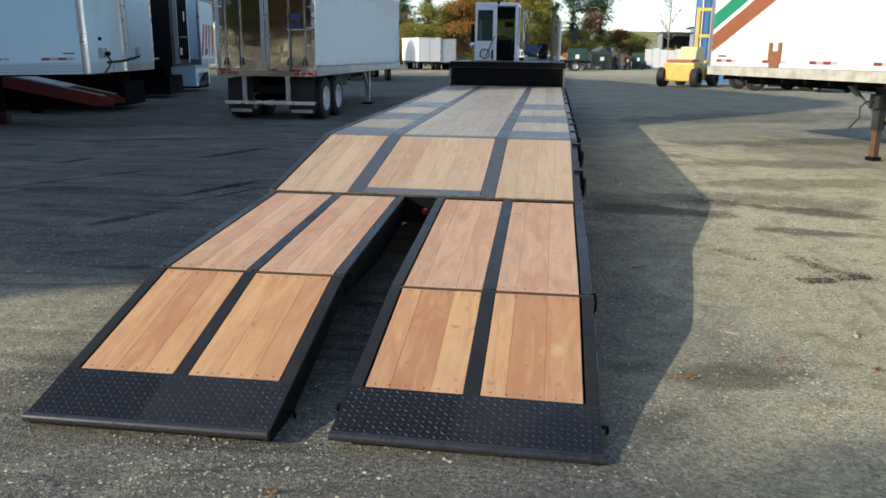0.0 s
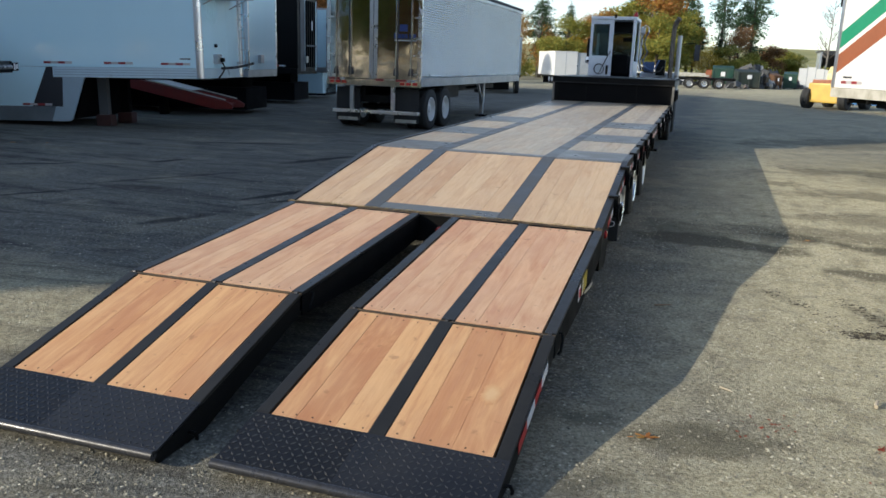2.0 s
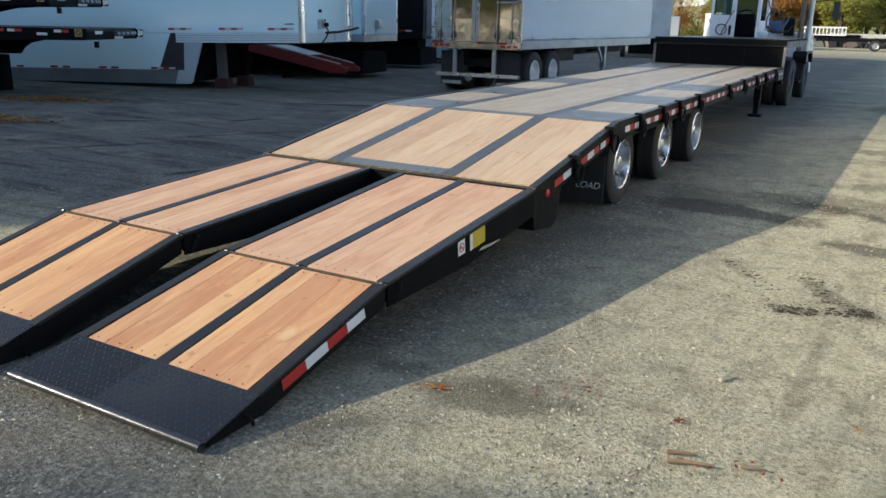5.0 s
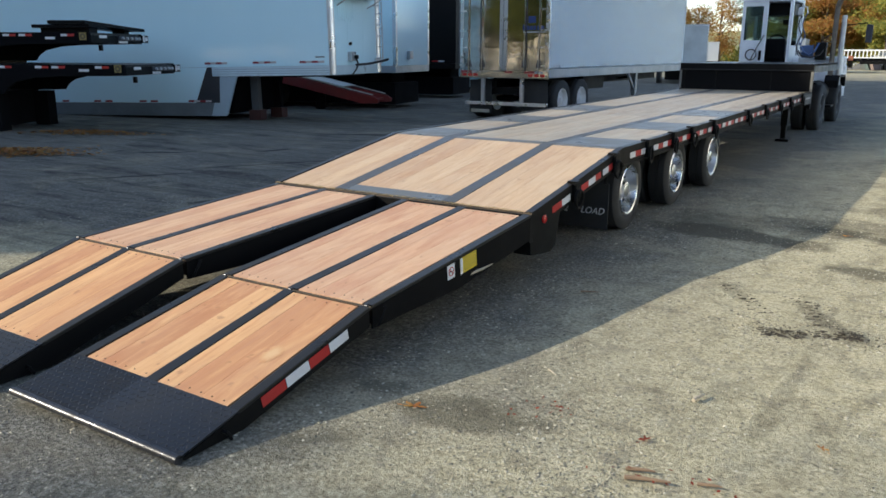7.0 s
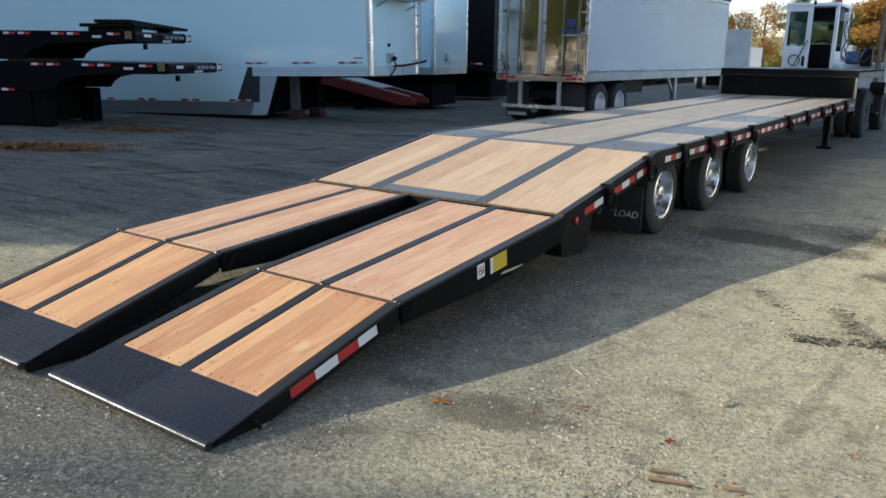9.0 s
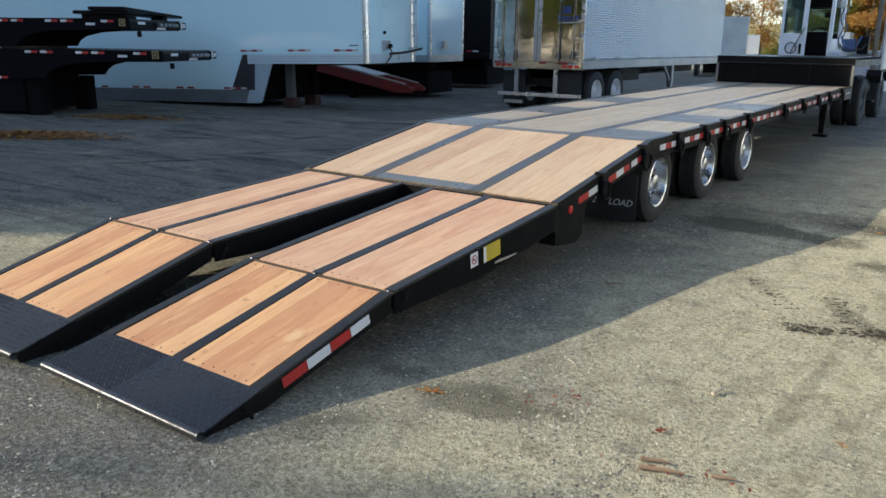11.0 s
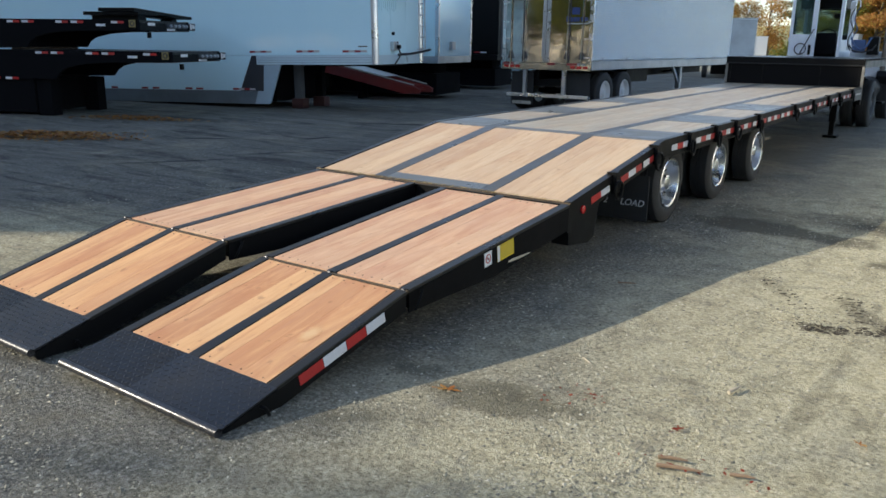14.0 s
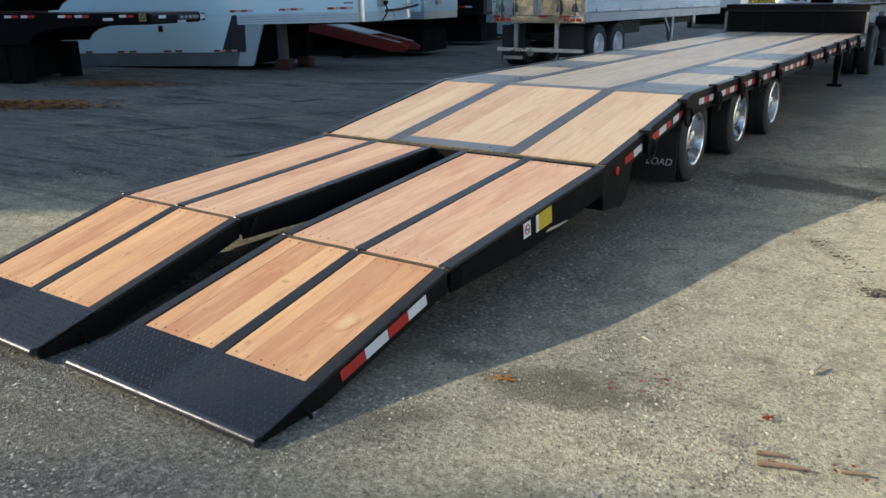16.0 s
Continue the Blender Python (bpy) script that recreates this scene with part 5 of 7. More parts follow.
    # support legs and running gear
    for y in (0.75, D - 0.75):
        # the far leg is coloured black for the shade under the van
        part("landing_leg", boxes((-2.84, -2.62, y - 0.08, y + 0.08, 0.24, 1.112), bevel=0.01), GREY_SHADE if y < 1 else SHADE_BLACK, t, "grey landing leg" if y < 1 else "landing leg darkened as if in shade")
        part("leg_foot", boxes((-2.9, -2.54, y - 0.14, y + 0.14, -0.02, 0.24), bevel=0.02), RED_DARK, t)
    part("kingpin_plate", boxes((-2.4, -0.2, 0.5, D - 0.5, 1.07, 1.112)), BLACK, t)
    for x in (-L + 0.7, -L + 1.6):
        for y, s in ((0.2, -1), (D - 0.2, 1)):
            road_wheel(t, WORLD[t] @ pose(x, y, 0.363 - 0.0227 * x, 0, 0, 90), s, 0.45, 0.26, 0.26)
        part("axle", lathe([(0.3, 0.06), (D - 0.3, 0.06)], "y", 10), BLACK, t, world=WORLD[t] @ pose(x, 0, 0.37 - 0.0227 * x), smooth=True)
    return t


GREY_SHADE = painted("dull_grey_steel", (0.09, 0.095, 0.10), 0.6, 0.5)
RED_DARK = painted("dirty_dark_red", (0.05, 0.012, 0.010), 0.6, 0.5)
drop_van()


def nose_van(name, label, base, top, body, post, length=13.0, depth=2.5, z0=1.06, strips=()):
    """A van trailer seen at its front corner."""
    t = thing(name, label, "trailer", (*base, 0), turn=11.5)
    part("body", boxes((-length, -0.08, 0, depth, z0 + 0.2, top), bevel=0.02), body, t)
    part("front_wall", boxes((-0.08, 0.0, 0.10, depth - 0.10, z0 + 0.2, top - 0.05), bevel=0.01), body, t)
    part("bottom_rail", boxes((-length, 0.0, -0.01, depth + 0.01, z0, z0 + 0.195), bevel=0.006), GREY_METAL if body is VAN_WHITE else body, t)
    part("roof_cap", boxes((-length, 0.02, -0.01, depth + 0.01, top, top + 0.06), bevel=0.02), post, t)
    for y in (0.05, depth - 0.05):
        part("corner_post", boxes((-0.10, 0.012, y - 0.06, y + 0.06, z0 + 0.2, top), bevel=0.02), post, t)
    for y0, y1, m in strips:
        part("wall_strip", boxes((0.0, 0.02, y0, y1, z0 + 0.1, top - 0.1)), m, t)
    blocks_of_tape(t, [r for x in (-0.9, -2.4, -3.9) for r in pair_tape(x, z0 + 0.27)], face=-0.003)
    part("coupling_box", boxes((0.0, 0.1, 0.8, 1.05, 1.45, 1.68), bevel=0.015), GREY_METAL, t)
    for y in (0.3, depth - 0.3):
        part("landing_leg", boxes((-2.7, -2.55, y - 0.07, y + 0.07, 0.05, z0), bevel=0.006), BLACK, t)
        part("leg_foot", boxes((-2.8, -2.45, y - 0.13, y + 0.13, 0.0, 0.05)), BLACK, t)
        for x in (-length + 1.0, -length + 2.25):
            road_wheel(t, WORLD[t] @ pose(x, y, 0.495, 0, 0, 90), -1 if y < 1 else 1)
    part("chassis", boxes((-length + 0.4, -0.5, 0.8, depth - 0.8, 0.75, z0)), SHADE_BLACK, t)
    # added black block that stands in for the deep shade below
    part("under_body", boxes((-length + 2.9, -0.25, 0.45, depth - 0.25, 0.12, 0.748), bevel=0.02), SHADE_BLACK, t, "black block standing in for the shade under the floor")
    return t


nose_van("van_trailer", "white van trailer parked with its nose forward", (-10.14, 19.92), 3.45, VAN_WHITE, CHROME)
t = nose_van("van_trailer", "black van trailer with bright front strips", (-11.6, 25.5), 3.75, BLACK, BLACK, strips=((0.30, 0.85, GREY_SHADE), (0.86, 0.92, VAN_SKIRT), (2.30, 2.4, VAN_WHITE)))
part("roof_edge", boxes((-0.3, 0.03, -0.02, 2.52, 3.75, 3.83), bevel=0.01), VAN_WHITE, t, "pale front roof edge")
for y in (1.05, 1.32, 1.60, 1.88, 2.16):
    part("nose_rib", boxes((0.0, 0.035, y - 0.025, y + 0.025, 1.30, 3.60), bevel=0.006), SHADE_BLACK, t)
part("cross_bar", boxes((0.035, 0.06, 0.95, 2.25, 2.02, 2.08), bevel=0.006), GREY_SHADE, t)
part("nose_label", boxes((0.036, 0.040, 1.66, 1.82, 2.60, 2.92)), WHITE_LABEL, t, "small white label")
t = nose_van("van_trailer", "white van trailer with red diagonal stripes", (-12.6, 30.0), 3.5, VAN_WHITE, GREY_METAL)
part("belly", boxes((-11.0, -0.25, 0.03, 2.45, 0.22, 1.055), bevel=0.02), VAN_WHITE, t, "white dropped belly")
for i in range(4):
    part("red_stripe", prism([(0.1 + i * 0.6, 1.4), (0.38 + i * 0.6, 1.4), (0.9 + i * 0.5, 2.6), (0.6 + i * 0.5, 2.6)], 0.001, 0.006, "x"), RED_TAPE, t)


# ---------------------------------------------------------------- red low trailer with its sloping ramp frame
def red_trailer():
    t = thing("red_lowbed_trailer", "dirty red steel lowbed trailer with sloping ramp frame", "trailer", (-10.06, 18.95, 0), turn=11.5)
    for y in (0.0, 0.85):
        part("ramp_beam", prism([(-3.5, 1.10), (-0.15, 0.42), (0.0, 0.34), (-0.02, 0.24), (-0.5, 0.22), (-3.5, 0.82)], y, y + 0.09, "y", 0.008), RED_STEEL, t)
        part("ramp_edge", tube([(-3.4, y + 0.045, 1.13), (-0.2, y + 0.045, 0.47)], 0.018, 6), BEIGE_RAIL, t)
    for i in range(8):
        x = -0.3 - i * 0.42
        part("ramp_rung", boxes((x, x + 0.07, 0.09, 0.85, 0.30 + i * 0.082, 0.36 + i * 0.082)), RED_STEEL, t)
    part("ramp_plate", prism([(-2.4, 0.93), (-1.15, 0.68), (-1.15, 0.70), (-2.4, 0.95)], 0.10, 0.84, "y"), OLD_WHITE, t, "pale plate on the ramp")
    part("deck", boxes((-9.0, -3.45, -0.6, 1.5, 0.80, 1.0), bevel=0.01), RED_STEEL, t)
    part("support_post", boxes((-2.2, -2.05, 0.3, 0.6, 0.0, 0.75)), SHADE_BLACK, t)
    for x in (-4.2, -5.3):
        for y, s in ((-0.45, -1), (1.35, 1)):
            road_wheel(t, WORLD[t] @ pose(x, y, 0.395, 0, 0, 90), s, 0.40, 0.22, 0.24, RED_STEEL)
    return t


red_trailer()


# ---------------------------------------------------------------- stacked black flatbed trailers
def stacked_flatbed(base, nose_z, label, group, legs, ramps):
    """The front end of a drop-deck trailer; its long deck runs back from the nose."""
    t = thing("flatbed_trailer", label, "trailer", (*base, 0), group, turn=24)
    z = nose_z
    prof = [(0.0, z), (0.0, z - 0.22), (-1.5, z - 0.24), (-2.05, z - 0.28), (-2.45, z - 0.36), (-2.62, z - 0.46), (-2.72, z - 0.60), (-12.0, z - 0.80), (-12.0, z - 0.55), (-4.5, z - 0.52), (-4.25, z - 0.02), (-4.25, z)]
    for y in (0.0, 2.02):
        part("side_beam", prism(prof, y, y + 0.08, "y", 0.006), SHADE_BLACK, t)
    part("upper_deck", boxes((-4.25, -0.01, 0.081, 2.019, z - 0.05, z - 0.004)), BLACK_WORN, t)
    part("nose_beam", boxes((-0.10, 0.004, 0.082, 2.018, z - 0.218, z - 0.052), bevel=0.004), BLACK, t)
    part("nose_end", boxes((-0.06, 0.02, 2.10, 2.36, z - 0.19, z - 0.03), bevel=0.006), BLACK, t)
    part("lower_deck", boxes((-12.0, -4.5, 0.081, 2.019, z - 0.60, z - 0.55)), DECK_WOOD, t)
    rows = []
    for x in (-3.15, -2.78, -1.95, -1.58, -0.62):
        rows += [(x, z - 0.055, 0.15, WHITE_TAPE), (x + 0.15, z - 0.055, 0.15, RED_TAPE)]
    for x in (-3.95, -4.4, -5.2, -5.6):
        rows += [(x, z - 0.60, 0.16, WHITE_TAPE), (x + 0.16, z - 0.60, 0.16, RED_TAPE)]
    rows += [(-0.98, z - 0.115, 0.22, WHITE_TAPE)]
    blocks_of_tape(t, rows, face=-0.004)
    part("warning_square", boxes((-0.20, -0.05, -0.006, -0.001, z - 0.155, z - 0.005)), OLD_YELLOW, t, "yellow square sign on the rail")
    part("sign_print", ring(0.045, 0.012, "y", 18, 4), INK, t, world=WORLD[t] @ pose(-0.125, -0.007, z - 0.08))
    # front face: couplings, labels, lamps
    for y0, y1, za, zb, m in ((0.38, 0.66, 0.05, 0.11, WHITE_LABEL), (1.12, 1.48, 0.16, 0.21, WHITE_LABEL), (2.12, 2.20, 0.04, 0.17, WHITE_LABEL), (2.22, 2.33, 0.06, 0.15, WHITE_LABEL)):
        part("front_label", boxes((0.0205 if y0 > 2 else 0.0045, 0.0235 if y0 > 2 else 0.0075, y0, y1, z - zb, z - za)), m, t)
    part("coupling_box", boxes((0.004, 0.05, 1.08, 1.95, z - 0.155, z - 0.055), bevel=0.006), GREY_DARK, t)
    for y in (1.2, 1.38, 1.56, 1.74, 1.88):
        part("coupling", lathe([(0.0, 0.032), (0.04, 0.032), (0.05, 0.012)], "x", 12), GREY_METAL, t, world=WORLD[t] @ pose(0.05, y, z - 0.105), smooth=True)
    part("drop_hook", boxes((-0.06, 0.0, 0.42, 0.50, z - 0.37, z - 0.25)), BLACK, t)
    if ramps:
        part("loose_ramp", prism([(-1.3, z + 0.09), (0.0, z + 0.10), (0.0, z + 0.16), (-1.3, z + 0.16)], 0.05, 0.75, "y", 0.006), BLACK, t, "black steel ramp lying on the deck")
        part("loose_ramp", prism([(0.0, z + 0.17), (2.35, z + 0.06), (2.35, z + 0.12), (0.0, z + 0.24)], -0.9, -0.05, "x", 0.006), BLACK, t, "black steel ramp lying on the deck")
        part("ramp_block", boxes((-1.2, -0.1, 0.2, 0.5, z - 0.003, z + 0.089)), BLACK, t)
        part("ramp_block", boxes((-0.6, -0.3, 1.9, 2.1, z - 0.003, z + 0.075)), BLACK, t)
    if legs:
        for y in (0.1, 1.7):
            part("landing_leg", boxes((-3.30, -2.95, y, y + 0.3, 0.0, z - 0.62), bevel=0.01), SHADE_BLACK, t)
        # two added black blocks fill the shaded, cluttered underside
        part("wheel_box", boxes((-4.6, -3.32, 0.05, 1.95, 0.06, z - 0.595), bevel=0.02), SHADE_BLACK, t)
        part("side_box", boxes((-8.0, -4.62, 0.1, 1.95, 0.12, z - 0.64), bevel=0.02), SHADE_BLACK, t)
        for x in (-9.0, -10.1):
            for y, s in ((0.2, -1), (2.0, 1)):
                road_wheel(t, WORLD[t] @ pose(x, y, 0.33, 0, 0, 90), s, 0.335, 0.22, 0.2, BLACK)
    else:
        # bearers between this deck and the one below
        for x, zz in ((-3.2, 0.02), (-8.0, -0.48), (-11.0, -0.53)):
            part("bearer", boxes((x, x + 0.2, 0.1, 2.1, z - 0.66 + (zz if zz < 0 else 0), z - 0.60 + (zz if zz < 0 else 0))), BARK, t)
    return t


stacked_flatbed((-10.40, 11.05), 1.39, "black drop-deck flatbed trailer carrying another on top", "stacked flatbed trailers", True, False)
stacked_flatbed((-11.46, 11.05), 2.03, "black drop-deck flatbed trailer stacked on another one", "stacked flatbed trailers", False, True)


# ---------------------------------------------------------------- white dry van with green and brown stripes
def dry_van():
    t = thing("dry_van_trailer", "white dry van trailer with green and brown diagonal stripes", "trailer", (4.21, 17.11, 0), turn=-68)
    L, D = 14.0, 2.5
    part("body", boxes((0.08, L, 0.0, D, 1.45, 4.1), bevel=0.012), OLD_WHITE, t)
    part("bottom_rail", boxes((0.0, L, -0.012, D + 0.012, 1.275, 1.446), bevel=0.008), BEIGE_RAIL, t, "weathered cream bottom rail")
    for i in range(9):
        for k in range(2):
            m = WORLD[t] @ pose(0.60 + i * 0.355 - 0.03 * k, -0.004, 3.52 - 0.008 * i + 0.15 * k)
            shared("vent_hole", ("vent_hole",), lambda: lathe([(0.0, 0.034), (-0.004, 0.032), (-0.005, 0.001)], "y", 12), INK, t, m, "dark round vent hole")
    part("front_wall", boxes((0.0, 0.075, 0.09, D - 0.09, 1.45, 4.1)), OLD_WHITE, t)
    for y in (0.035, D - 0.035):
        part("corner_post", boxes((-0.012, 0.078, y - 0.05, y + 0.05, 1.45, 4.1), bevel=0.012), GREY_METAL, t)
    part("corner_lamp", boxes((-0.10, -0.012, 0.0, 0.10, 2.92, 3.05), bevel=0.01), BLACK, t)

    def band(z_low, z_high, run, material):
        part("stripe", prism([(0.09, z_low), (run, z_low + 0.48 * (run - 0.09)), (run, z_high + 0.48 * (run - 0.09)), (0.09, z_high)], -0.003, 0.002, "y"), material, t)
    band(1.72, 2.06, 4.6, BROWN_STRIPE)
    band(2.16, 2.46, 4.6, GREEN_STRIPE)
    rows = []
    for x in (0.30, 1.78, 3.06, 4.5, 6.0):
        rows += [(x, 1.555, 0.17, DULL_RED), (x + 0.17, 1.555, 0.17, DULL_WHITE), (x + 0.34, 1.555, 0.17, DULL_RED), (x + 0.51, 1.555, 0.15, DULL_WHITE)]
    blocks_of_tape(t, rows, face=-0.006)
    part("placard", boxes((0.34, 0.62, -0.004, 0.001, 1.63, 1.66)), INK, t)
    part("rust_bracket", boxes((1.96, 2.04, -0.03, -0.0046, 1.53, 1.89), (2.22, 2.30, -0.03, -0.0046, 1.53, 1.89), (2.0, 2.26, -0.028, -0.0046, 1.455, 1.74)), BROWN_RUST, t, "rusty brown U-shaped bracket")
    # landing gear
    for y in (0.65, D - 0.65):
        leg = part("landing_leg", boxes((3.98, 4.12, y - 0.07, y + 0.07, 0.5, 1.275), bevel=0.006), DARK_LEG, t, "landing leg darkened as if in shade with rusty lower end")
        part("leg_tube", boxes((4.0, 4.10, y - 0.05, y + 0.05, 0.07, 0.52), bevel=0.004), RUST, leg, "", WORLD[t])
        part("foot", boxes((3.97, 4.13, y - 0.09, y + 0.09, 0.0, 0.07), bevel=0.012), BLACK, leg, "", WORLD[t])
        part("gear_box", boxes((3.95, 4.15, y - 0.14, y - 0.06, 0.85, 1.08), bevel=0.01), DARK_LEG, leg, "", WORLD[t])
        part("brace", prism([(3.2, 1.25), (3.3, 1.25), (4.02, 0.72), (3.98, 0.64)], y - 0.03, y + 0.03, "y"), GREY_METAL, leg, "", WORLD[t])
    part("crank", tube([(4.05, 0.50, 0.97), (4.05, 0.36, 0.96), (3.98, 0.32, 0.86), (4.02, 0.30, 0.70), (3.90, 0.28, 0.58), (3.86, 0.26, 0.50)], 0.014, 8), DARK_LEG, t, "bent crank handle", smooth=True)
    part("cross_brace", tube([(4.05, 0.70, 1.18), (4.05, D - 0.70, 0.60)], 0.028, 6), BLACK, t)
    part("cross_brace", tube([(4.11, 0.70, 0.60), (4.11, D - 0.70, 1.18)], 0.028, 6), BLACK, t)
    part("leg_tie", tube([(4.05, 0.65, 0.8), (4.05, D - 0.65, 0.8)], 0.03, 8), DARK_LEG, t, smooth=True)
    part("chassis", boxes((0.3, L, 0.75, D - 0.75, 1.10, 1.273)), BLACK, t)
    for x in np.arange(0.5, L, 0.6):
        part("floor_beam", boxes((x, x + 0.05, 0.05, D - 0.05, 1.19, 1.274)), BLACK, t)
    for x in (L - 1.2, L - 2.45):
        for y, s in ((0.2, -1), (D - 0.2, 1)):
            road_wheel(t, WORLD[t] @ pose(x, y, 0.495, 0, 0, 90), s)
        part("axle", lathe([(0.3, 0.07), (D - 0.3, 0.07)], "y", 10), BLACK, t, world=WORLD[t] @ pose(x, 0, 0.5), smooth=True)
    return t


DARK_LEG = painted("dark_leg_paint", (0.022, 0.027, 0.031), 0.6, 0.35, (0.12, 0.07, 0.04), 8.0)
BROWN_RUST = painted("brown_bracket_rust", (0.30, 0.12, 0.05), 0.7, 0.5, (0.14, 0.06, 0.03), 12.0)
dry_van()


# ---------------------------------------------------------------- yard tractor in front of the gooseneck
def yard_tractor():
    t = thing("yard_tractor", "white yard tractor with open rear doorway behind the gooseneck", "truck", (0, 22.0, 0))
    w = Matrix()

    def p(name, bm, m, label="", smooth=False, parent=None):
        return part(name, bm, m, parent or t, label, w, smooth)
    x0, x1, y0, y1, z0, z1 = -1.17, 0.02, 22.6, 24.15, 1.05, 3.0
    cab = p("cab", boxes((x0, x1, y0, y1, z0, z0 + 0.08), bevel=0.01), WHITE_BODY, "white single-seat cab")
    p("cab_roof", boxes((x0 - 0.01, x1 + 0.01, y0 - 0.03, y1, z1 - 0.09, z1), bevel=0.03), WHITE_BODY, "", False, cab)
    # rear wall: window panel on one side, open doorway on the other
    p("rear_panel", boxes((x0, -0.61, y0, y0 + 0.05, z0 + 0.08, 1.97), bevel=0.008), WHITE_BODY, "", False, cab)
    p("window_frame", boxes((x0, x0 + 0.07, y0, y0 + 0.05, 1.97, z1 - 0.09), (-0.67, -0.61, y0, y0 + 0.05, 1.97, z1 - 0.09), (x0 + 0.07, -0.67, y0, y0 + 0.05, 2.80, z1 - 0.09)), WHITE_BODY, "", False, cab)
    g = p("rear_window", boxes((x0 + 0.07, -0.67, y0 + 0.018, y0 + 0.026, 1.97, 2.80)), GLASS, "dark tinted window", False, cab)
    g.visible_shadow = False
    p("door_post", boxes((-0.61, -0.56, y0 - 0.015, y0 + 0.06, z0 + 0.08, z1 - 0.09), bevel=0.006), WHITE_BODY, "", False, cab)
    p("door_post", boxes((-0.05, x1, y0 - 0.015, y0 + 0.06, z0 + 0.08, z1 - 0.09), bevel=0.006), WHITE_BODY, "", False, cab)
    for xa, xb in ((x0, x0 + 0.04), (x1 - 0.04, x1)):
        p("side_panel", boxes((xa, xb, y0 + 0.05, y1 - 0.05, z0 + 0.08, 1.85)), WHITE_BODY, "", False, cab)
        p("side_post", boxes((xa, xb, y0 + 0.05, y0 + 0.15, 1.85, z1 - 0.09)), WHITE_BODY, "", False, cab)
        p("side_post", boxes((xa, xb, y1 - 0.15, y1 - 0.05, 1.85, z1 - 0.09)), WHITE_BODY, "", False, cab)
    p("front_panel", boxes((x0, x1, y1 - 0.05, y1, z0 + 0.08, 1.9)), WHITE_BODY, "", False, cab)
    p("front_post", boxes((x0, x0 + 0.06, y1 - 0.05, y1, 1.9, z1 - 0.09)), WHITE_BODY, "", False, cab)
    p("front_post", boxes((x1 - 0.06, x1, y1 - 0.05, y1, 1.9, z1 - 0.09)), WHITE_BODY, "", False, cab)
    g = p("windscreen", boxes((x0 + 0.06, x1 - 0.06, y1 - 0.03, y1 - 0.02, 1.9, z1 - 0.09)), GLASS, "tinted windscreen", False, cab)
    g.visible_shadow = False
    p("cab_lining", boxes((x0 + 0.045, x1 - 0.045, y1 - 0.10, y1 - 0.055, z0 + 0.08, 1.88)), RISER_PAINT, "", False, cab)
    p("dashboard", boxes((x0 + 0.05, x1 - 0.05, y1 - 0.45, y1 - 0.06, 1.2, 1.98), bevel=0.03), BLACK, "", False, cab)
    p("seat", boxes((-0.80, -0.12, 23.1, 23.55, 1.13, 1.6), (-0.76, -0.16, 23.02, 23.14, 1.5, 2.02), bevel=0.04), RISER_PAINT, "dark driver's seat", False, cab)
    p("sun_shade", boxes((x0 + 0.05, -0.05, y1 - 0.9, y1 - 0.07, 2.60, 2.9)), BLACK, "", False, cab)
    p("cab_mirror", boxes((-0.40, -0.14, y1 - 0.4, y1 - 0.36, 2.38, 2.50), bevel=0.01), BLACK, "", False, cab)
    p("steering_wheel", ring(0.2, 0.02, "y", 20, 6), BLACK, "", True, cab).matrix_basis = pose(-0.5, 23.65, 1.95, -30, 0, 0)
    # hose coil, vent and wiper on the rear panel
    hose = p("hose", tube([(-0.88 + 0.13 * math.cos(a), y0 - 0.015 - a * 0.002, 1.62 + 0.13 * math.sin(a)) for a in np.linspace(0.6, 11, 40)] + [(-0.70, y0 - 0.03, 1.9), (-0.60, y0 - 0.03, 2.1)], 0.012, 6), RUBBER, "black coiled hose", True)
    p("vent_grille", boxes((-0.70, -0.64, y0 - 0.012, y0, 1.48, 1.72)), BLACK)
    p("roof_marker", boxes((-0.56, -0.50, y0 - 0.04, y0 + 0.01, 2.95, 3.05)), BLACK)
    p("beacon", lathe([(0, 0.06), (0.08, 0.055), (0.12, 0.03), (0.125, 0.001)], "z", 16), LAMP_RED, "red beacon", True).matrix_basis = pose(-0.02, 22.75, 3.0)
    p("mirror", boxes((-1.38, -1.26, 23.6, 23.64, 1.95, 2.45), bevel=0.015), BLACK, "black side mirror")
    p("mirror_arm", tube([(-1.17, 23.7, 2.4), (-1.3, 23.65, 2.4)], 0.012, 6), BLACK)
    p("round_mirror", lathe([(0, 0.09), (-0.03, 0.085), (-0.045, 0.05), (-0.05, 0.001)], "y", 18), CHROME, "", True).matrix_basis = pose(-1.32, 23.55, 1.85)
    p("mirror_arm", tube([(1.05, 24.0, 2.35), (1.55, 23.9, 2.4), (1.62, 23.9, 2.3)], 0.014, 6), BLACK)
    p("mirror", boxes((1.55, 1.70, 23.88, 23.93, 1.92, 2.36), bevel=0.015), GREY_DARK, "blue-grey side mirror")
    # chassis, fifth wheel, engine side, exhaust, air tanks
    for sx in (-1, 1):
        p("frame_rail", boxes((*sorted((sx * 0.40, sx * 0.48)), 19.6, 25.0, 0.68, 0.95)), BLACK)
    p("fifth_wheel", lathe([(1.02, 0.48), (1.10, 0.48), (1.125, 0.44)], "z", 24), BLACK, "", True).matrix_basis = pose(0, 20.4, 0)
    p("fifth_wheel_stand", boxes((-0.38, 0.38, 20.1, 20.7, 0.95, 1.03)), BLACK)
    p("engine_cover", boxes((0.20, 1.12, 22.9, 24.6, 0.95, 1.58), bevel=0.05), WHITE_BODY, "white engine cover")
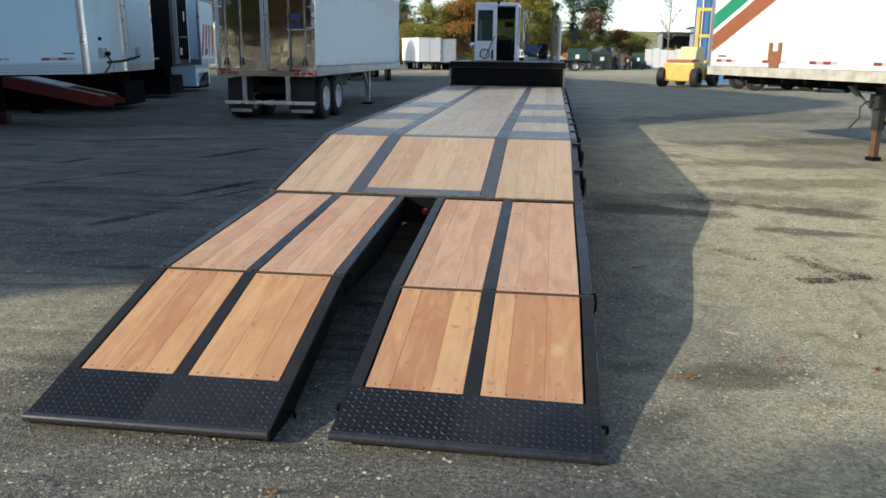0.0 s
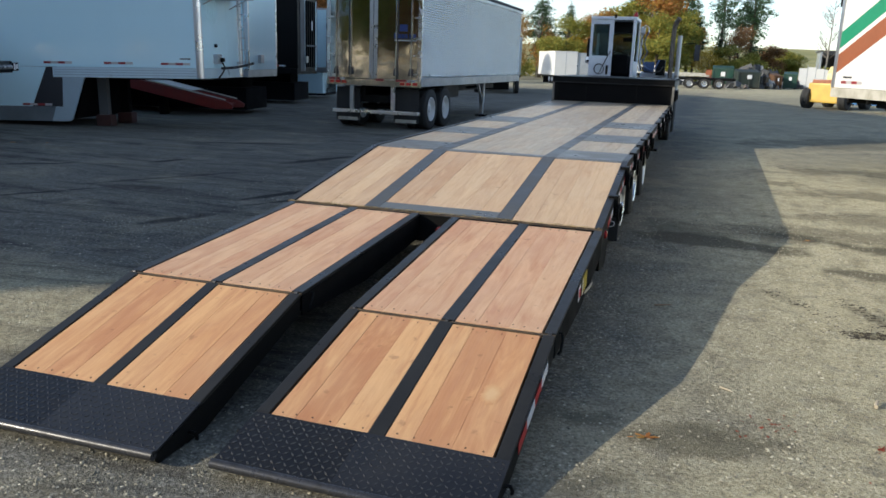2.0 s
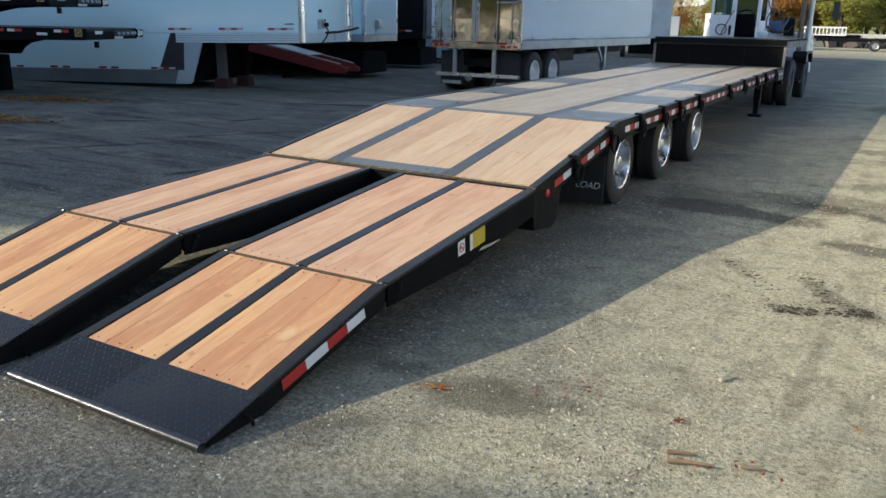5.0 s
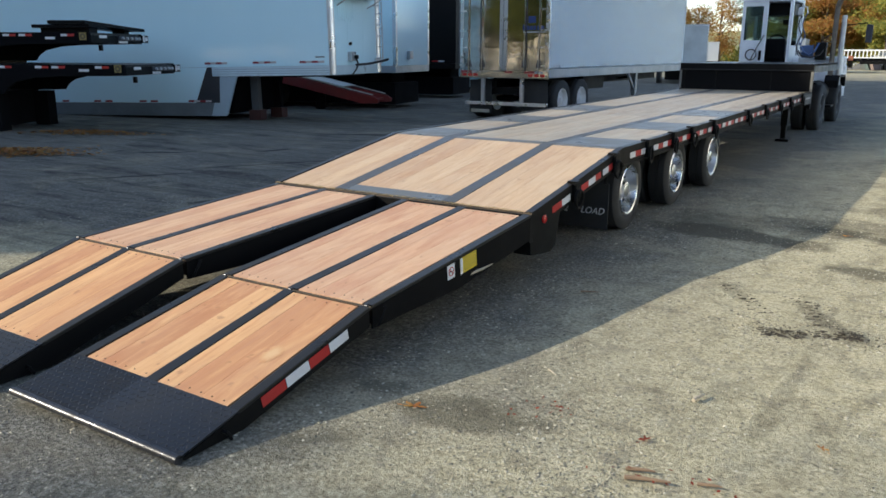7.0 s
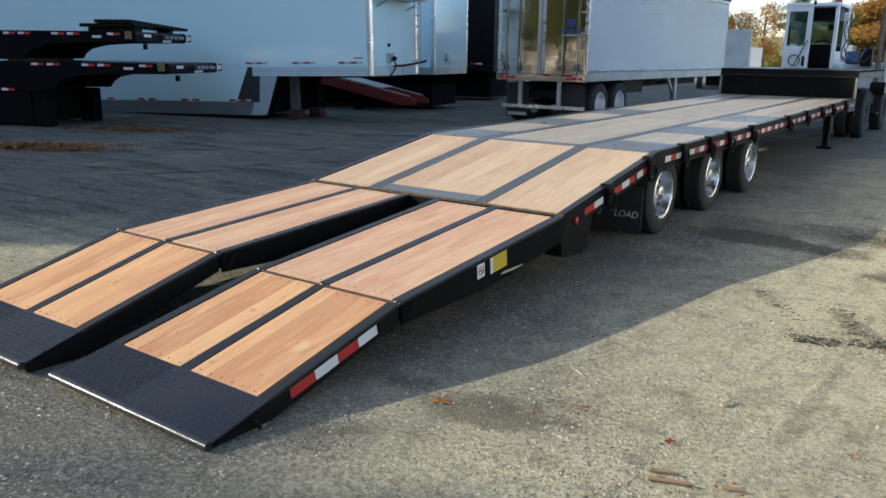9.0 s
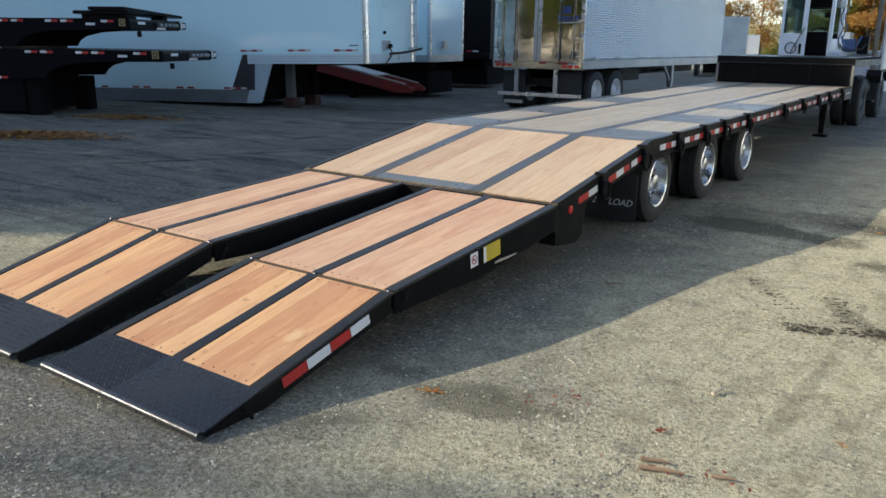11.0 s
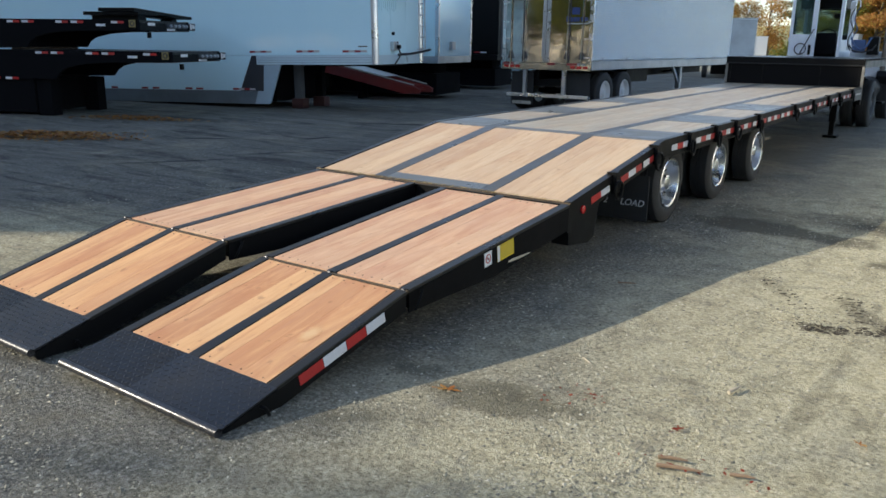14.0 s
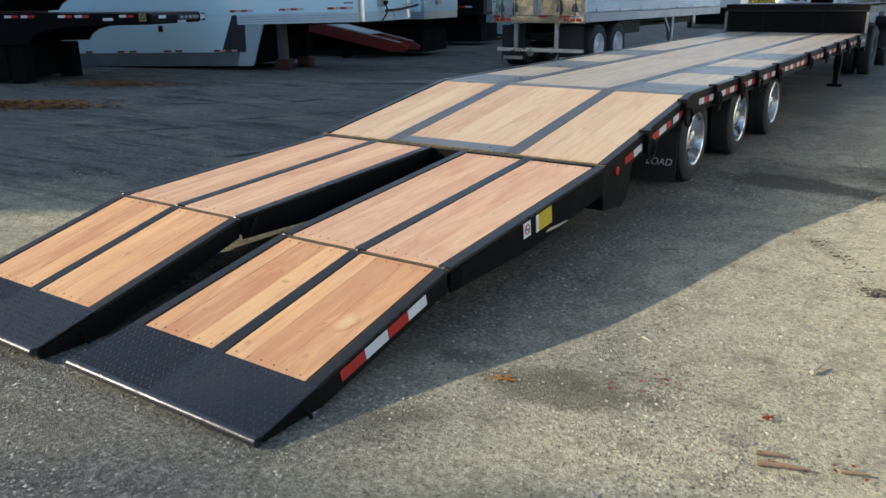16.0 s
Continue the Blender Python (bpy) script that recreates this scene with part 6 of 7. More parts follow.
    p("radiator", boxes((-1.1, 1.1, 24.2, 25.0, 0.55, 1.35), bevel=0.04), WHITE_BODY)
    p("air_line", tube([(0.25, 22.62, 1.9), (0.35, 22.5, 1.72), (0.5, 22.45, 1.62), (0.62, 22.5, 1.7), (0.7, 22.55, 1.9)], 0.022, 8), BLUE_HOSE, "blue coiled air line", True)
    p("air_line", tube([(0.2, 22.62, 1.75), (0.34, 22.42, 1.6), (0.55, 22.4, 1.56), (0.75, 22.5, 1.62), (0.85, 22.6, 1.8)], 0.02, 8), RUBBER, "black air line", True)
    p("valve_block", boxes((0.32, 0.58, 22.55, 22.7, 1.55, 1.85), bevel=0.02), BLUE_HOSE)
    p("filter_box", boxes((0.62, 0.86, 22.55, 22.8, 1.50, 1.92), bevel=0.03), BLACK)
    p("exhaust_pipe", tube([(1.0, 22.7, 1.0), (1.0, 22.7, 2.62), (1.01, 22.69, 2.76), (1.05, 22.65, 2.88), (1.12, 22.60, 2.98)], 0.06, 14), EXHAUST, "brownish grey upright exhaust pipe", True)
    p("guard_pole", tube([(1.17, 22.75, 0.9), (1.17, 22.75, 2.55)], 0.06, 10), GREY_METAL, "", True)
    p("light_post", tube([(0.20, 22.55, 1.6), (0.20, 22.55, 2.75)], 0.03, 8), WHITE_BODY, "", True)
    for k, dx in enumerate((0.0, 0.09)):
        p("pigtail_hose", tube([(0.24 + dx + 0.04 * math.cos(a), 22.5 - 0.01 * k, 2.62 - 0.085 * a + 0.03 * math.sin(a)) for a in np.linspace(0, 12, 60)], 0.013, 6), (RUBBER, BLUE_HOSE)[k], "coiled hose", True)
    p("hose_arm", tube([(0.20, 22.55, 2.70), (0.26, 22.5, 2.78), (0.36, 22.48, 2.74), (0.38, 22.48, 2.60)], 0.014, 7), CHROME, "", True)
    p("work_lamp", boxes((0.16, 0.28, 22.45, 22.53, 2.55, 2.72), bevel=0.02), GREY_METAL)
    for sx in (-1, 1):
        for y in (20.4, 23.1):
            road_wheel(t, pose(sx * 1.08, y, 0.495), sx, metal=GREY_SHADE)
        road_wheel(t, pose(sx * 0.77, 20.4, 0.495), sx)
        p("fender", prism([(22.45, 1.02), (22.55, 1.14), (23.65, 1.14), (23.75, 1.02), (23.75, 0.85), (23.7, 0.85), (23.62, 1.09), (22.58, 1.09), (22.5, 0.85), (22.45, 0.85)], *sorted((sx * 0.92, sx * 1.24)), "x"), BLACK)
    p("fuel_tank", tube([(0.80, 21.2, 0.75), (0.80, 22.3, 0.75)], 0.27, 18), BLACK, "", True)
    p("step", boxes((0.6, 1.2, 21.9, 22.3, 0.42, 0.46)), BLACK)
    for y in (20.4, 23.1):
        p("axle", boxes((-0.9, 0.9, y - 0.06, y + 0.06, 0.42, 0.56)), BLACK)
    return t


EXHAUST = painted("weathered_exhaust_steel", (0.20, 0.175, 0.145), 0.5, 0.6, (0.08, 0.06, 0.045), 5.0, metal=0.5)
BLUE_HOSE = painted("blue_fittings", (0.05, 0.12, 0.28), 0.5, 0.4)
yard_tractor()


# ---------------------------------------------------------------- an unseen building, added to shade this side of the yard
def warehouse():
    t = thing("warehouse", "tall grey metal-clad warehouse, unseen, added to shade the yard", "building", (-33, 3, 0))
    x0, x1, y0, y1, h = -40.0, -26.0, -13.0, 20.0, 12.7
    part("wall", boxes((x0, x1, y0, y0 + 0.2, 0, h)), GREY_METAL, t, world=ORIGIN)
    part("wall", boxes((x0, x1, y1 - 0.2, y1, 0, h)), GREY_METAL, t, world=ORIGIN)
    part("wall", boxes((x0, x0 + 0.2, y0 + 0.2, y1 - 0.2, 0, h)), GREY_METAL, t, world=ORIGIN)
    part("wall", boxes((x1 - 0.2, x1, y0 + 0.2, y1 - 0.2, 0, h)), GREY_METAL, t, world=ORIGIN)
    part("roof", boxes((x0 - 0.1, x1 + 0.1, y0 - 0.1, y1 + 0.1, h, h + 0.2)), GREY_METAL, t, world=ORIGIN)
    # the taller wing at the back, its roofline stepping up and falling away to shape the shade
    part("wing", prism([(-2.9, 12.91), (-2.4, 14.8), (-1.9, 15.3), (-0.2, 17.5), (1.7, 19.0), (3.7, 19.4), (12.4, 18.2), (27.6, 16.0), (36.0, 14.0), (36.0, 0.0), (20.11, 0.0), (20.11, 12.91)], x0, x1, "x"), GREY_METAL, t, world=ORIGIN)


warehouse()


# ---------------------------------------------------------------- far side of the yard
def forklift():
    t = thing("forklift", "large yellow forklift truck standing on asphalt", "forklift", (8.25, 44.6, 0), turn=60)
    part("chassis", prism([(-1.0, 0.35), (2.0, 0.35), (2.0, 0.95), (1.6, 1.1), (-1.0, 1.1)], -0.55, 0.75, "y", 0.04), YELLOW_PAINT, t)
    part("counterweight", prism([(-1.2, 0.3), (-0.3, 0.3), (-0.3, 1.3), (-1.15, 1.25)], -0.75, 0.95, "y", 0.08), YELLOW_PAINT, t)
    part("seat_base", boxes((-1.1, -0.1, -0.6, 0.8, 1.24, 1.42), bevel=0.03), BROWN_STRIPE, t)
    part("hood", prism([(-0.55, 1.40), (0.75, 1.11), (0.75, 1.85), (0.45, 2.08), (-0.25, 2.08), (-0.5, 1.75)], -0.55, 0.40, "y", 0.12), YELLOW_SUNLIT, t, "pale yellow sunlit hood")
    part("seat", boxes((0.6, 1.1, -0.15, 0.35, 1.09, 1.45), (0.58, 0.72, -0.15, 0.35, 1.4, 1.9), bevel=0.04), BLACK, t)
    for y in (-0.35, 0.45):
        part("mast_channel", boxes((2.02, 2.27, y - 0.1, y + 0.1, 0.2, 4.2), bevel=0.01), YELLOW_PAINT, t)
    for z in (1.2, 2.6, 4.0):
        part("mast_cross", boxes((2.05, 2.25, -0.25, 0.35, z, z + 0.16)), YELLOW_PAINT, t)
    part("carriage", boxes((2.27, 2.42, -0.7, 0.8, 0.3, 0.9)), BLACK, t)
    for y in (-0.4, 0.5):
        part("fork", boxes((2.42, 3.5, y - 0.07, y + 0.07, 0.12, 0.18)), BLACK, t)
    for x in (-0.95, 1.6):
        for y, s in ((-0.8, -1), (1.0, 1)):
            road_wheel(t, WORLD[t] @ pose(x, y, 0.50, 0, 0, 90), s, 0.505, 0.4, 0.25, BLACK)


# the machine yellow with sunlight put into its colour, for the hood
YELLOW_SUNLIT = painted("sunlit_yellow_paint", (0.78, 0.62, 0.30), 0.5, 0.3)
forklift()


def far_box(name, label, cat, x, y, turn, lx, ly, z0, z1, body, wheels=True, group=""):
    t = thing(name, label, cat, (x, y, 0), group, turn=turn)
    part("body", boxes((0, lx, 0, ly, z0, z1), bevel=0.04), body, t)
    part("roof", boxes((-0.03, lx + 0.03, -0.03, ly + 0.03, z1, z1 + 0.06)), body, t)
    part("door_seam", boxes((lx / 2 - 0.02, lx / 2 + 0.02, -0.012, 0.0, z0 + 0.1, z1 - 0.1)), GREY_METAL, t)
    part("sill", boxes((0.0, lx, -0.02, ly, z0 - 0.14, z0 - 0.003)), BLACK, t)
    if wheels:
        for yy in (0.8, 1.9):
            for xx, s in ((0.15, -1), (lx - 0.15, 1)):
                road_wheel(t, WORLD[t] @ pose(xx, yy, 0.44), s, 0.445, 0.24, 0.26)
        part("leg", boxes((0.3, lx - 0.3, ly - 1.2, ly - 1.0, 0.0, z0 - 0.14)), BLACK, t)
    return t


far_box("box_trailer", "white box trailer parked across the yard", "trailer", -11.2, 73.5, 24, 2.1, 6.5, 0.75, 2.85, OLD_WHITE)
far_box("box_trailer", "grey box trailer beside a white one", "trailer", -9.6, 74.5, 6, 1.7, 6.0, 0.7, 2.75, GREY_METAL)
far_box("box_trailer", "low white box trailer far across the yard", "trailer", -19.0, 82.0, 30, 2.2, 7.0, 0.8, 2.6, OLD_WHITE)


far_box("box_trailer", "weathered grey aluminium box trailer behind the ribbed one", "trailer", -10.5, 44.3, 16, 2.6, 8.0, 1.05, 3.05, OLD_ALLOY)


def far_flatbed():
    t = thing("lowboy_trailer", "black lowboy trailer loaded with pale beams", "trailer", (-4.0, 77.5, 0), turn=4)
    part("deck", boxes((0, 8.6, 0, 2.4, 0.75, 1.0), bevel=0.03), BLACK, t)
    rail = part("slat_rail", boxes((-1.3, 2.3, 0.1, 0.16, 1.82, 1.94), (-1.3, 2.3, 0.1, 0.16, 1.22, 1.32), bevel=0.01), OLD_WHITE, t, "white slatted side rail")
    for i in range(13):
        part("slat", boxes((-1.28 + i * 0.29, -1.20 + i * 0.29, 0.11, 0.15, 1.32, 1.82)), OLD_WHITE, rail)
    part("stack", boxes((-1.6, 3.4, 0.3, 2.1, 1.001, 1.30), bevel=0.03), SHADE_BLACK, t, "dark stacked steel on the deck")
    part("drum", boxes((-0.9, -0.5, 0.05, 0.28, 1.02, 1.42), bevel=0.05), BROWN_STRIPE, t, "orange-red crate")
    part("neck", boxes((-2.0, 0.2, 0.2, 2.2, 0.95, 1.3), bevel=0.03), BLACK, t)
    for x in (4.6, 5.9, 7.2):
        for y, s in ((0.1, -1), (2.3, 1)):
            road_wheel(t, WORLD[t] @ pose(x, y, 0.44, 0, 0, 90), s, 0.445, 0.25, 0.25)
    for y in (0.4, 0.8, 1.2):
        part("beam", boxes((1.0, 6.3, y, y + 0.25, 1.0 + y * 0.2, 1.16 + y * 0.2)), BEIGE_RAIL, t)
    part("sign_board", boxes((6.0, 6.5, 0.5, 0.6, 1.0, 1.7)), BROWN_STRIPE, t, "red board")


far_flatbed()


DARK_BIN = painted("dark_bin_paint", (0.022, 0.036, 0.032), 0.5, 0.4)


def skip_bin(x, y, turn, w, d, h, material, label, group="waste bins"):
    t = thing("skip_bin", label, "bin", (x, y, 0), group, turn=turn)
    part("body", prism([(0.15, 0.12), (d - 0.1, 0.12), (d, h), (0.0, h * 0.82)], 0, w, "x", 0.02), material, t)
    part("rim", boxes((-0.04, w + 0.04, -0.02, 0.08, h * 0.80, h * 0.86)), material, t)
    for xx in (0.05, w / 2, w - 0.13):
        part("rib", boxes((xx, xx + 0.08, -0.03, 0.12, 0.12, h * 0.8)), material, t)
    for xx in (0.1, w - 0.25):
        part("runner", boxes((xx, xx + 0.15, 0.2, d - 0.1, 0.0, 0.12)), BLACK, t)
    part("label_patch", boxes((w * 0.4, w * 0.6, -0.036, -0.031, h * 0.5, h * 0.7)), WHITE_LABEL, t)
    return t


skip_bin(2.6, 89.0, 0, 2.1, 2.2, 2.2, DARK_GREEN, "tall dark green waste skip")
skip_bin(5.05, 86.0, 12, 2.2, 1.8, 1.9, DARK_BIN, "dark grey-green waste bin with a pale label")
skip_bin(9.75, 92.0, -5, 1.35, 1.8, 1.8, DARK_GREEN, "green waste bin by the fence")
skip_bin(8.7, 90.0, 20, 0.9, 1.5, 1.6, RUST, "rusty brown scrap skip")


def scrap_heap(x, y, w, d, h, n, seed):
    rnd = random.Random(seed)
    bm = bmesh.new()
    for i in range(n):
        px, py = x + rnd.uniform(-w, w), y + rnd.uniform(-d, d)
        hz = h * max(0.15, 1 - ((px - x) / w) ** 2) * rnd.uniform(0.3, 1.0)
        m = pose(px, py, hz / 2, rnd.uniform(-30, 30), rnd.uniform(-30, 30), rnd.uniform(0, 180))
        box(bm, -rnd.uniform(0.1, 0.7), rnd.uniform(0.1, 0.7), -0.15, 0.15, -hz / 2 - 0.05, hz / 2, m)
    ob = new("scrap_heap", to_mesh(bm, "scrap_heap", SCRAP))
    place(ob, Matrix())
    tagged(ob, "heap of dark mixed scrap metal pieces", "scrap", kind="stuff")


def scrap_material():
    m, n, l, b = shader("mixed_scrap", 0.6)
    ge = n.new("ShaderNodeNewGeometry")
    c = ramp(n, l, ge.outputs["Random Per Island"], (0.0, (0.02, 0.025, 0.03)), (0.4, (0.10, 0.10, 0.10)), (0.6, (0.16, 0.09, 0.06)), (0.8, (0.05, 0.08, 0.07)), (1.0, (0.5, 0.5, 0.5)))
    l.new(c, b.inputs["Base Color"])
    return m


SCRAP = scrap_material()
scrap_heap(8.0, 97, 4.5, 2, 2.3, 70, 3)
scrap_heap(4.5, 93.5, 3.0, 1, 1.6, 40, 4)
scrap_heap(7.4, 88.5, 1.5, 0.8, 1.5, 50, 6)
scrap_heap(-3.0, 92, 4.0, 2, 1.8, 50, 5)
scrap_heap(6.9, 91.5, 1.6, 0.6, 2.9, 45, 9)
scrap_heap(4.4, 84.4, 1.6, 0.4, 0.8, 26, 8)


def fence():
    t = thing("panel_fence", "row of pale upright fence panels", "fence", (13.15, 100, 0), turn=9)
    for i in range(14):
        x = -1.2 + i * 0.92
        part("panel", boxes((x, x + 0.86, 0, 0.06, 0.1, 2.25 + 0.12 * math.sin(i * 1.7)), bevel=0.015), OLD_WHITE, t)
        part("post", boxes((x + 0.87, x + 0.91, 0.0, 0.1, 0, 2.6)), GREY_METAL, t)


fence()


def shed():
    t = thing("open_shed", "grey metal shed with a dark open bay", "building", (18.5, 138, 0), turn=-4)
    part("wall", boxes((0, 0.3, 0, 9, 0, 5.0)), GREY_METAL, t)
    part("wall", boxes((4.6, 12, 0, 0.3, 0, 5.9)), SHED_WALL, t)
    part("wall", boxes((0.3, 12, 8.7, 9, 0, 5.0)), GREY_DARK, t)
    part("lintel", boxes((0.3, 4.6, 0, 0.3, 4.6, 5.0)), GREY_DARK, t)
    part("roof", boxes((-0.3, 12.2, -0.2, 9.2, 5.0, 5.2), (4.5, 12.2, -0.2, 9.2, 5.9, 6.1)), GREY_DARK, t)
    t2 = thing("blue_shed", "tall blue metal shed behind the forklift", "building", (10.05, 52, 0), turn=-6)
    part("wall", boxes((0, 7, 0, 0.2, 0, 6.5), (0, 0.2, 0.2, 8, 0, 6.5)), BLUE_WALL, t2)
    for x in np.arange(0.3, 7, 0.6):
        part("rib", boxes((x, x + 0.06, -0.05, 0.0, 0, 6.5)), BLUE_WALL, t2)
    part("roof", boxes((-0.2, 7.2, -0.2, 8.2, 6.5, 6.7)), GREY_METAL, t2)
    part("corner_trim", boxes((-0.08, 0.0, -0.08, 0.06, 0, 6.5)), OLD_WHITE, t2)


SHED_WALL = painted("blue_grey_cladding", (0.36, 0.42, 0.50), 0.5, 0.3)
BLUE_WALL = painted("blue_cladding", (0.07, 0.20, 0.42), 0.5, 0.3)
shed()


def parked_car():
    t = thing("parked_car", "silver parked car beyond the white van", "car", (14.0, 41.6, 0), turn=-78)
    part("body", prism([(-2.1, 0.25), (2.1, 0.25), (2.15, 0.62), (1.9, 0.82), (1.0, 0.92), (0.45, 1.38), (-1.0, 1.42), (-1.75, 0.98), (-2.15, 0.85)], -0.82, 0.82, "y", 0.05), GREY_METAL, t)
    part("windscreen", prism([(0.95, 0.95), (0.5, 1.33), (0.53, 1.35), (1.0, 0.97)], -0.68, 0.68, "y"), GLASS, t)
    part("side_window", prism([(-1.4, 0.98), (0.8, 0.96), (0.4, 1.32), (-0.95, 1.35)], -0.826, -0.822, "y"), GLASS, t)
    part("number_plate", boxes((-2.17, -2.155, -0.26, 0.26, 0.5, 0.62)), WHITE_LABEL, t)
    for x in (-1.35, 1.35):
        for y, s in ((-0.75, -1), (0.75, 1)):
            road_wheel(t, WORLD[t] @ pose(x, y, 0.315, 0, 0, 90), s, 0.32, 0.2, 0.19, GREY_METAL)
    t = thing("truck_chassis", "parked truck chassis with dark mud flaps", "truck", (10.7, 40.6, 0), turn=12)
    part("frame", boxes((-0.5, 4.5, 0.3, 1.9, 0.72, 0.95)), BLACK, t)
    for x in (0.2, 2.8):
        for y, s in ((0.15, -1), (2.05, 1)):
            road_wheel(t, WORLD[t] @ pose(x, y, 0.475, 0, 0, 90), s, 0.48, 0.28, 0.27, GREY_SHADE)
        part("mud_flap", boxes((x + 0.55, x + 1.25, -0.05, -0.03, 0.2, 0.95)), RUBBER, t)
    part("bed", boxes((-0.8, 4.8, 0.0, 2.2, 0.95, 1.25), bevel=0.02), GREY_METAL, t)


parked_car()


# ---------------------------------------------------------------- trees and far field
def leaf_cloud(blobs, count, size, seed, flat=0.0):
    """Small crossed leaf sprays scattered through a few lobes of a crown."""
    rng = np.random.default_rng(seed)
    verts, faces = [], []
    vol = np.array([b[3] * b[4] * b[5] for b in blobs])
    pick = rng.choice(len(blobs), count, p=vol / vol.sum())
    for k in pick:
        cx, cy, cz, rx, ry, rz = blobs[k]
        d = rng.normal(size=3)
        d /= np.linalg.norm(d)
        rad = rng.uniform(0.2, 1.12) ** 0.7
        c = np.array((cx, cy, cz)) + d * rad * np.array((rx, ry, rz)) + rng.normal(0, 0.12, 3)
        a = rng.normal(size=3)
        a /= np.linalg.norm(a)
        b = np.cross(a, rng.normal(size=3))
        b /= np.linalg.norm(b)
        if flat:
            a[2] *= 1 - flat
            b[2] *= 1 - flat
        s = size * rng.uniform(0.5, 1.3)
        i = len(verts)
        verts += [tuple(c - a * s), tuple(c - b * s * 0.5), tuple(c + a * s), tuple(c + b * s * 0.5)]
        faces.append((i, i + 1, i + 2, i + 3))
    return verts, faces


def cloud_mesh(name, data, material):
    me = bpy.data.meshes.new(name)
    me.from_pydata(data[0], [], data[1])
    me.materials.append(material)
    return me


def broadleaf_data(seed):
    """Trunk with limbs, and the lobes of a crown, for a tree one unit high (10 m)."""
    rnd = random.Random(seed)
    bm = bmesh.new()
    tube([(0, 0, -0.1), (rnd.uniform(-0.1, 0.1), 0, 2.0), (rnd.uniform(-0.3, 0.3), rnd.uniform(-0.2, 0.2), 5.0), (rnd.uniform(-0.4, 0.4), 0, 8.2)], [0.22, 0.18, 0.12, 0.03], 7, bm)
    blobs = []
    for i in range(16):
        a, z = rnd.uniform(0, 6.28), rnd.uniform(1.6, 7.6)
        r = rnd.uniform(0.8, 2.3) * (1.15 - abs(z - 5) / 7)
        tip = (r * math.cos(a), r * math.sin(a), z + rnd.uniform(0.4, 1.2))
        tube([(0, 0, z - 0.9), (tip[0] * 0.5, tip[1] * 0.5, z), tip], [0.08, 0.05, 0.02], 5, bm)
        blobs.append((*tip, rnd.uniform(1.0, 1.9), rnd.uniform(1.0, 1.9), rnd.uniform(0.8, 1.5)))
    blobs.append((0, 0, 8.4, 1.2, 1.2, 1.3))
    return bm, blobs


def pine_data(seed):
    """A conifer ten units high: a bare lower trunk and tiers of separate drooping boughs with gaps between."""
    rnd = random.Random(seed)
    bm = bmesh.new()
    tube([(0, 0, -0.1), (0.1, 0, 4), (0.0, 0.1, 10)], [0.17, 0.12, 0.02], 7, bm)
    blobs = [(0, 0.05, 9.75, 0.10, 0.10, 0.35)]
    z = 2.2
    while z < 9.6:
        reach = min((10.2 - z) * 0.36, 1.9) + 0.10
        if z < 4.2:
            reach *= rnd.uniform(0.3, 0.8)
        a0 = rnd.uniform(0, 6.28)
        for k in range(5):
            a = a0 + k * 1.257 + rnd.uniform(-0.35, 0.35)
            r = reach * rnd.uniform(0.3, 1.15)
            dz = rnd.uniform(-0.40, 0.15) * r
            tube([(0, 0, z), (r * 0.5 * math.cos(a), r * 0.5 * math.sin(a), z + 0.06), (r * math.cos(a), r * math.sin(a), z + dz)], [0.035, 0.022, 0.010], 4, bm)
            for f in (0.35, 0.62, 0.9):
                w = (0.10 + 0.20 * r) * (1.15 - 0.5 * f)
                blobs.append((r * f * math.cos(a), r * f * math.sin(a), z + dz * f * f + rnd.uniform(-0.08, 0.08), w, w, 0.15))
        z += rnd.uniform(0.26, 0.58)
    return bm, blobs


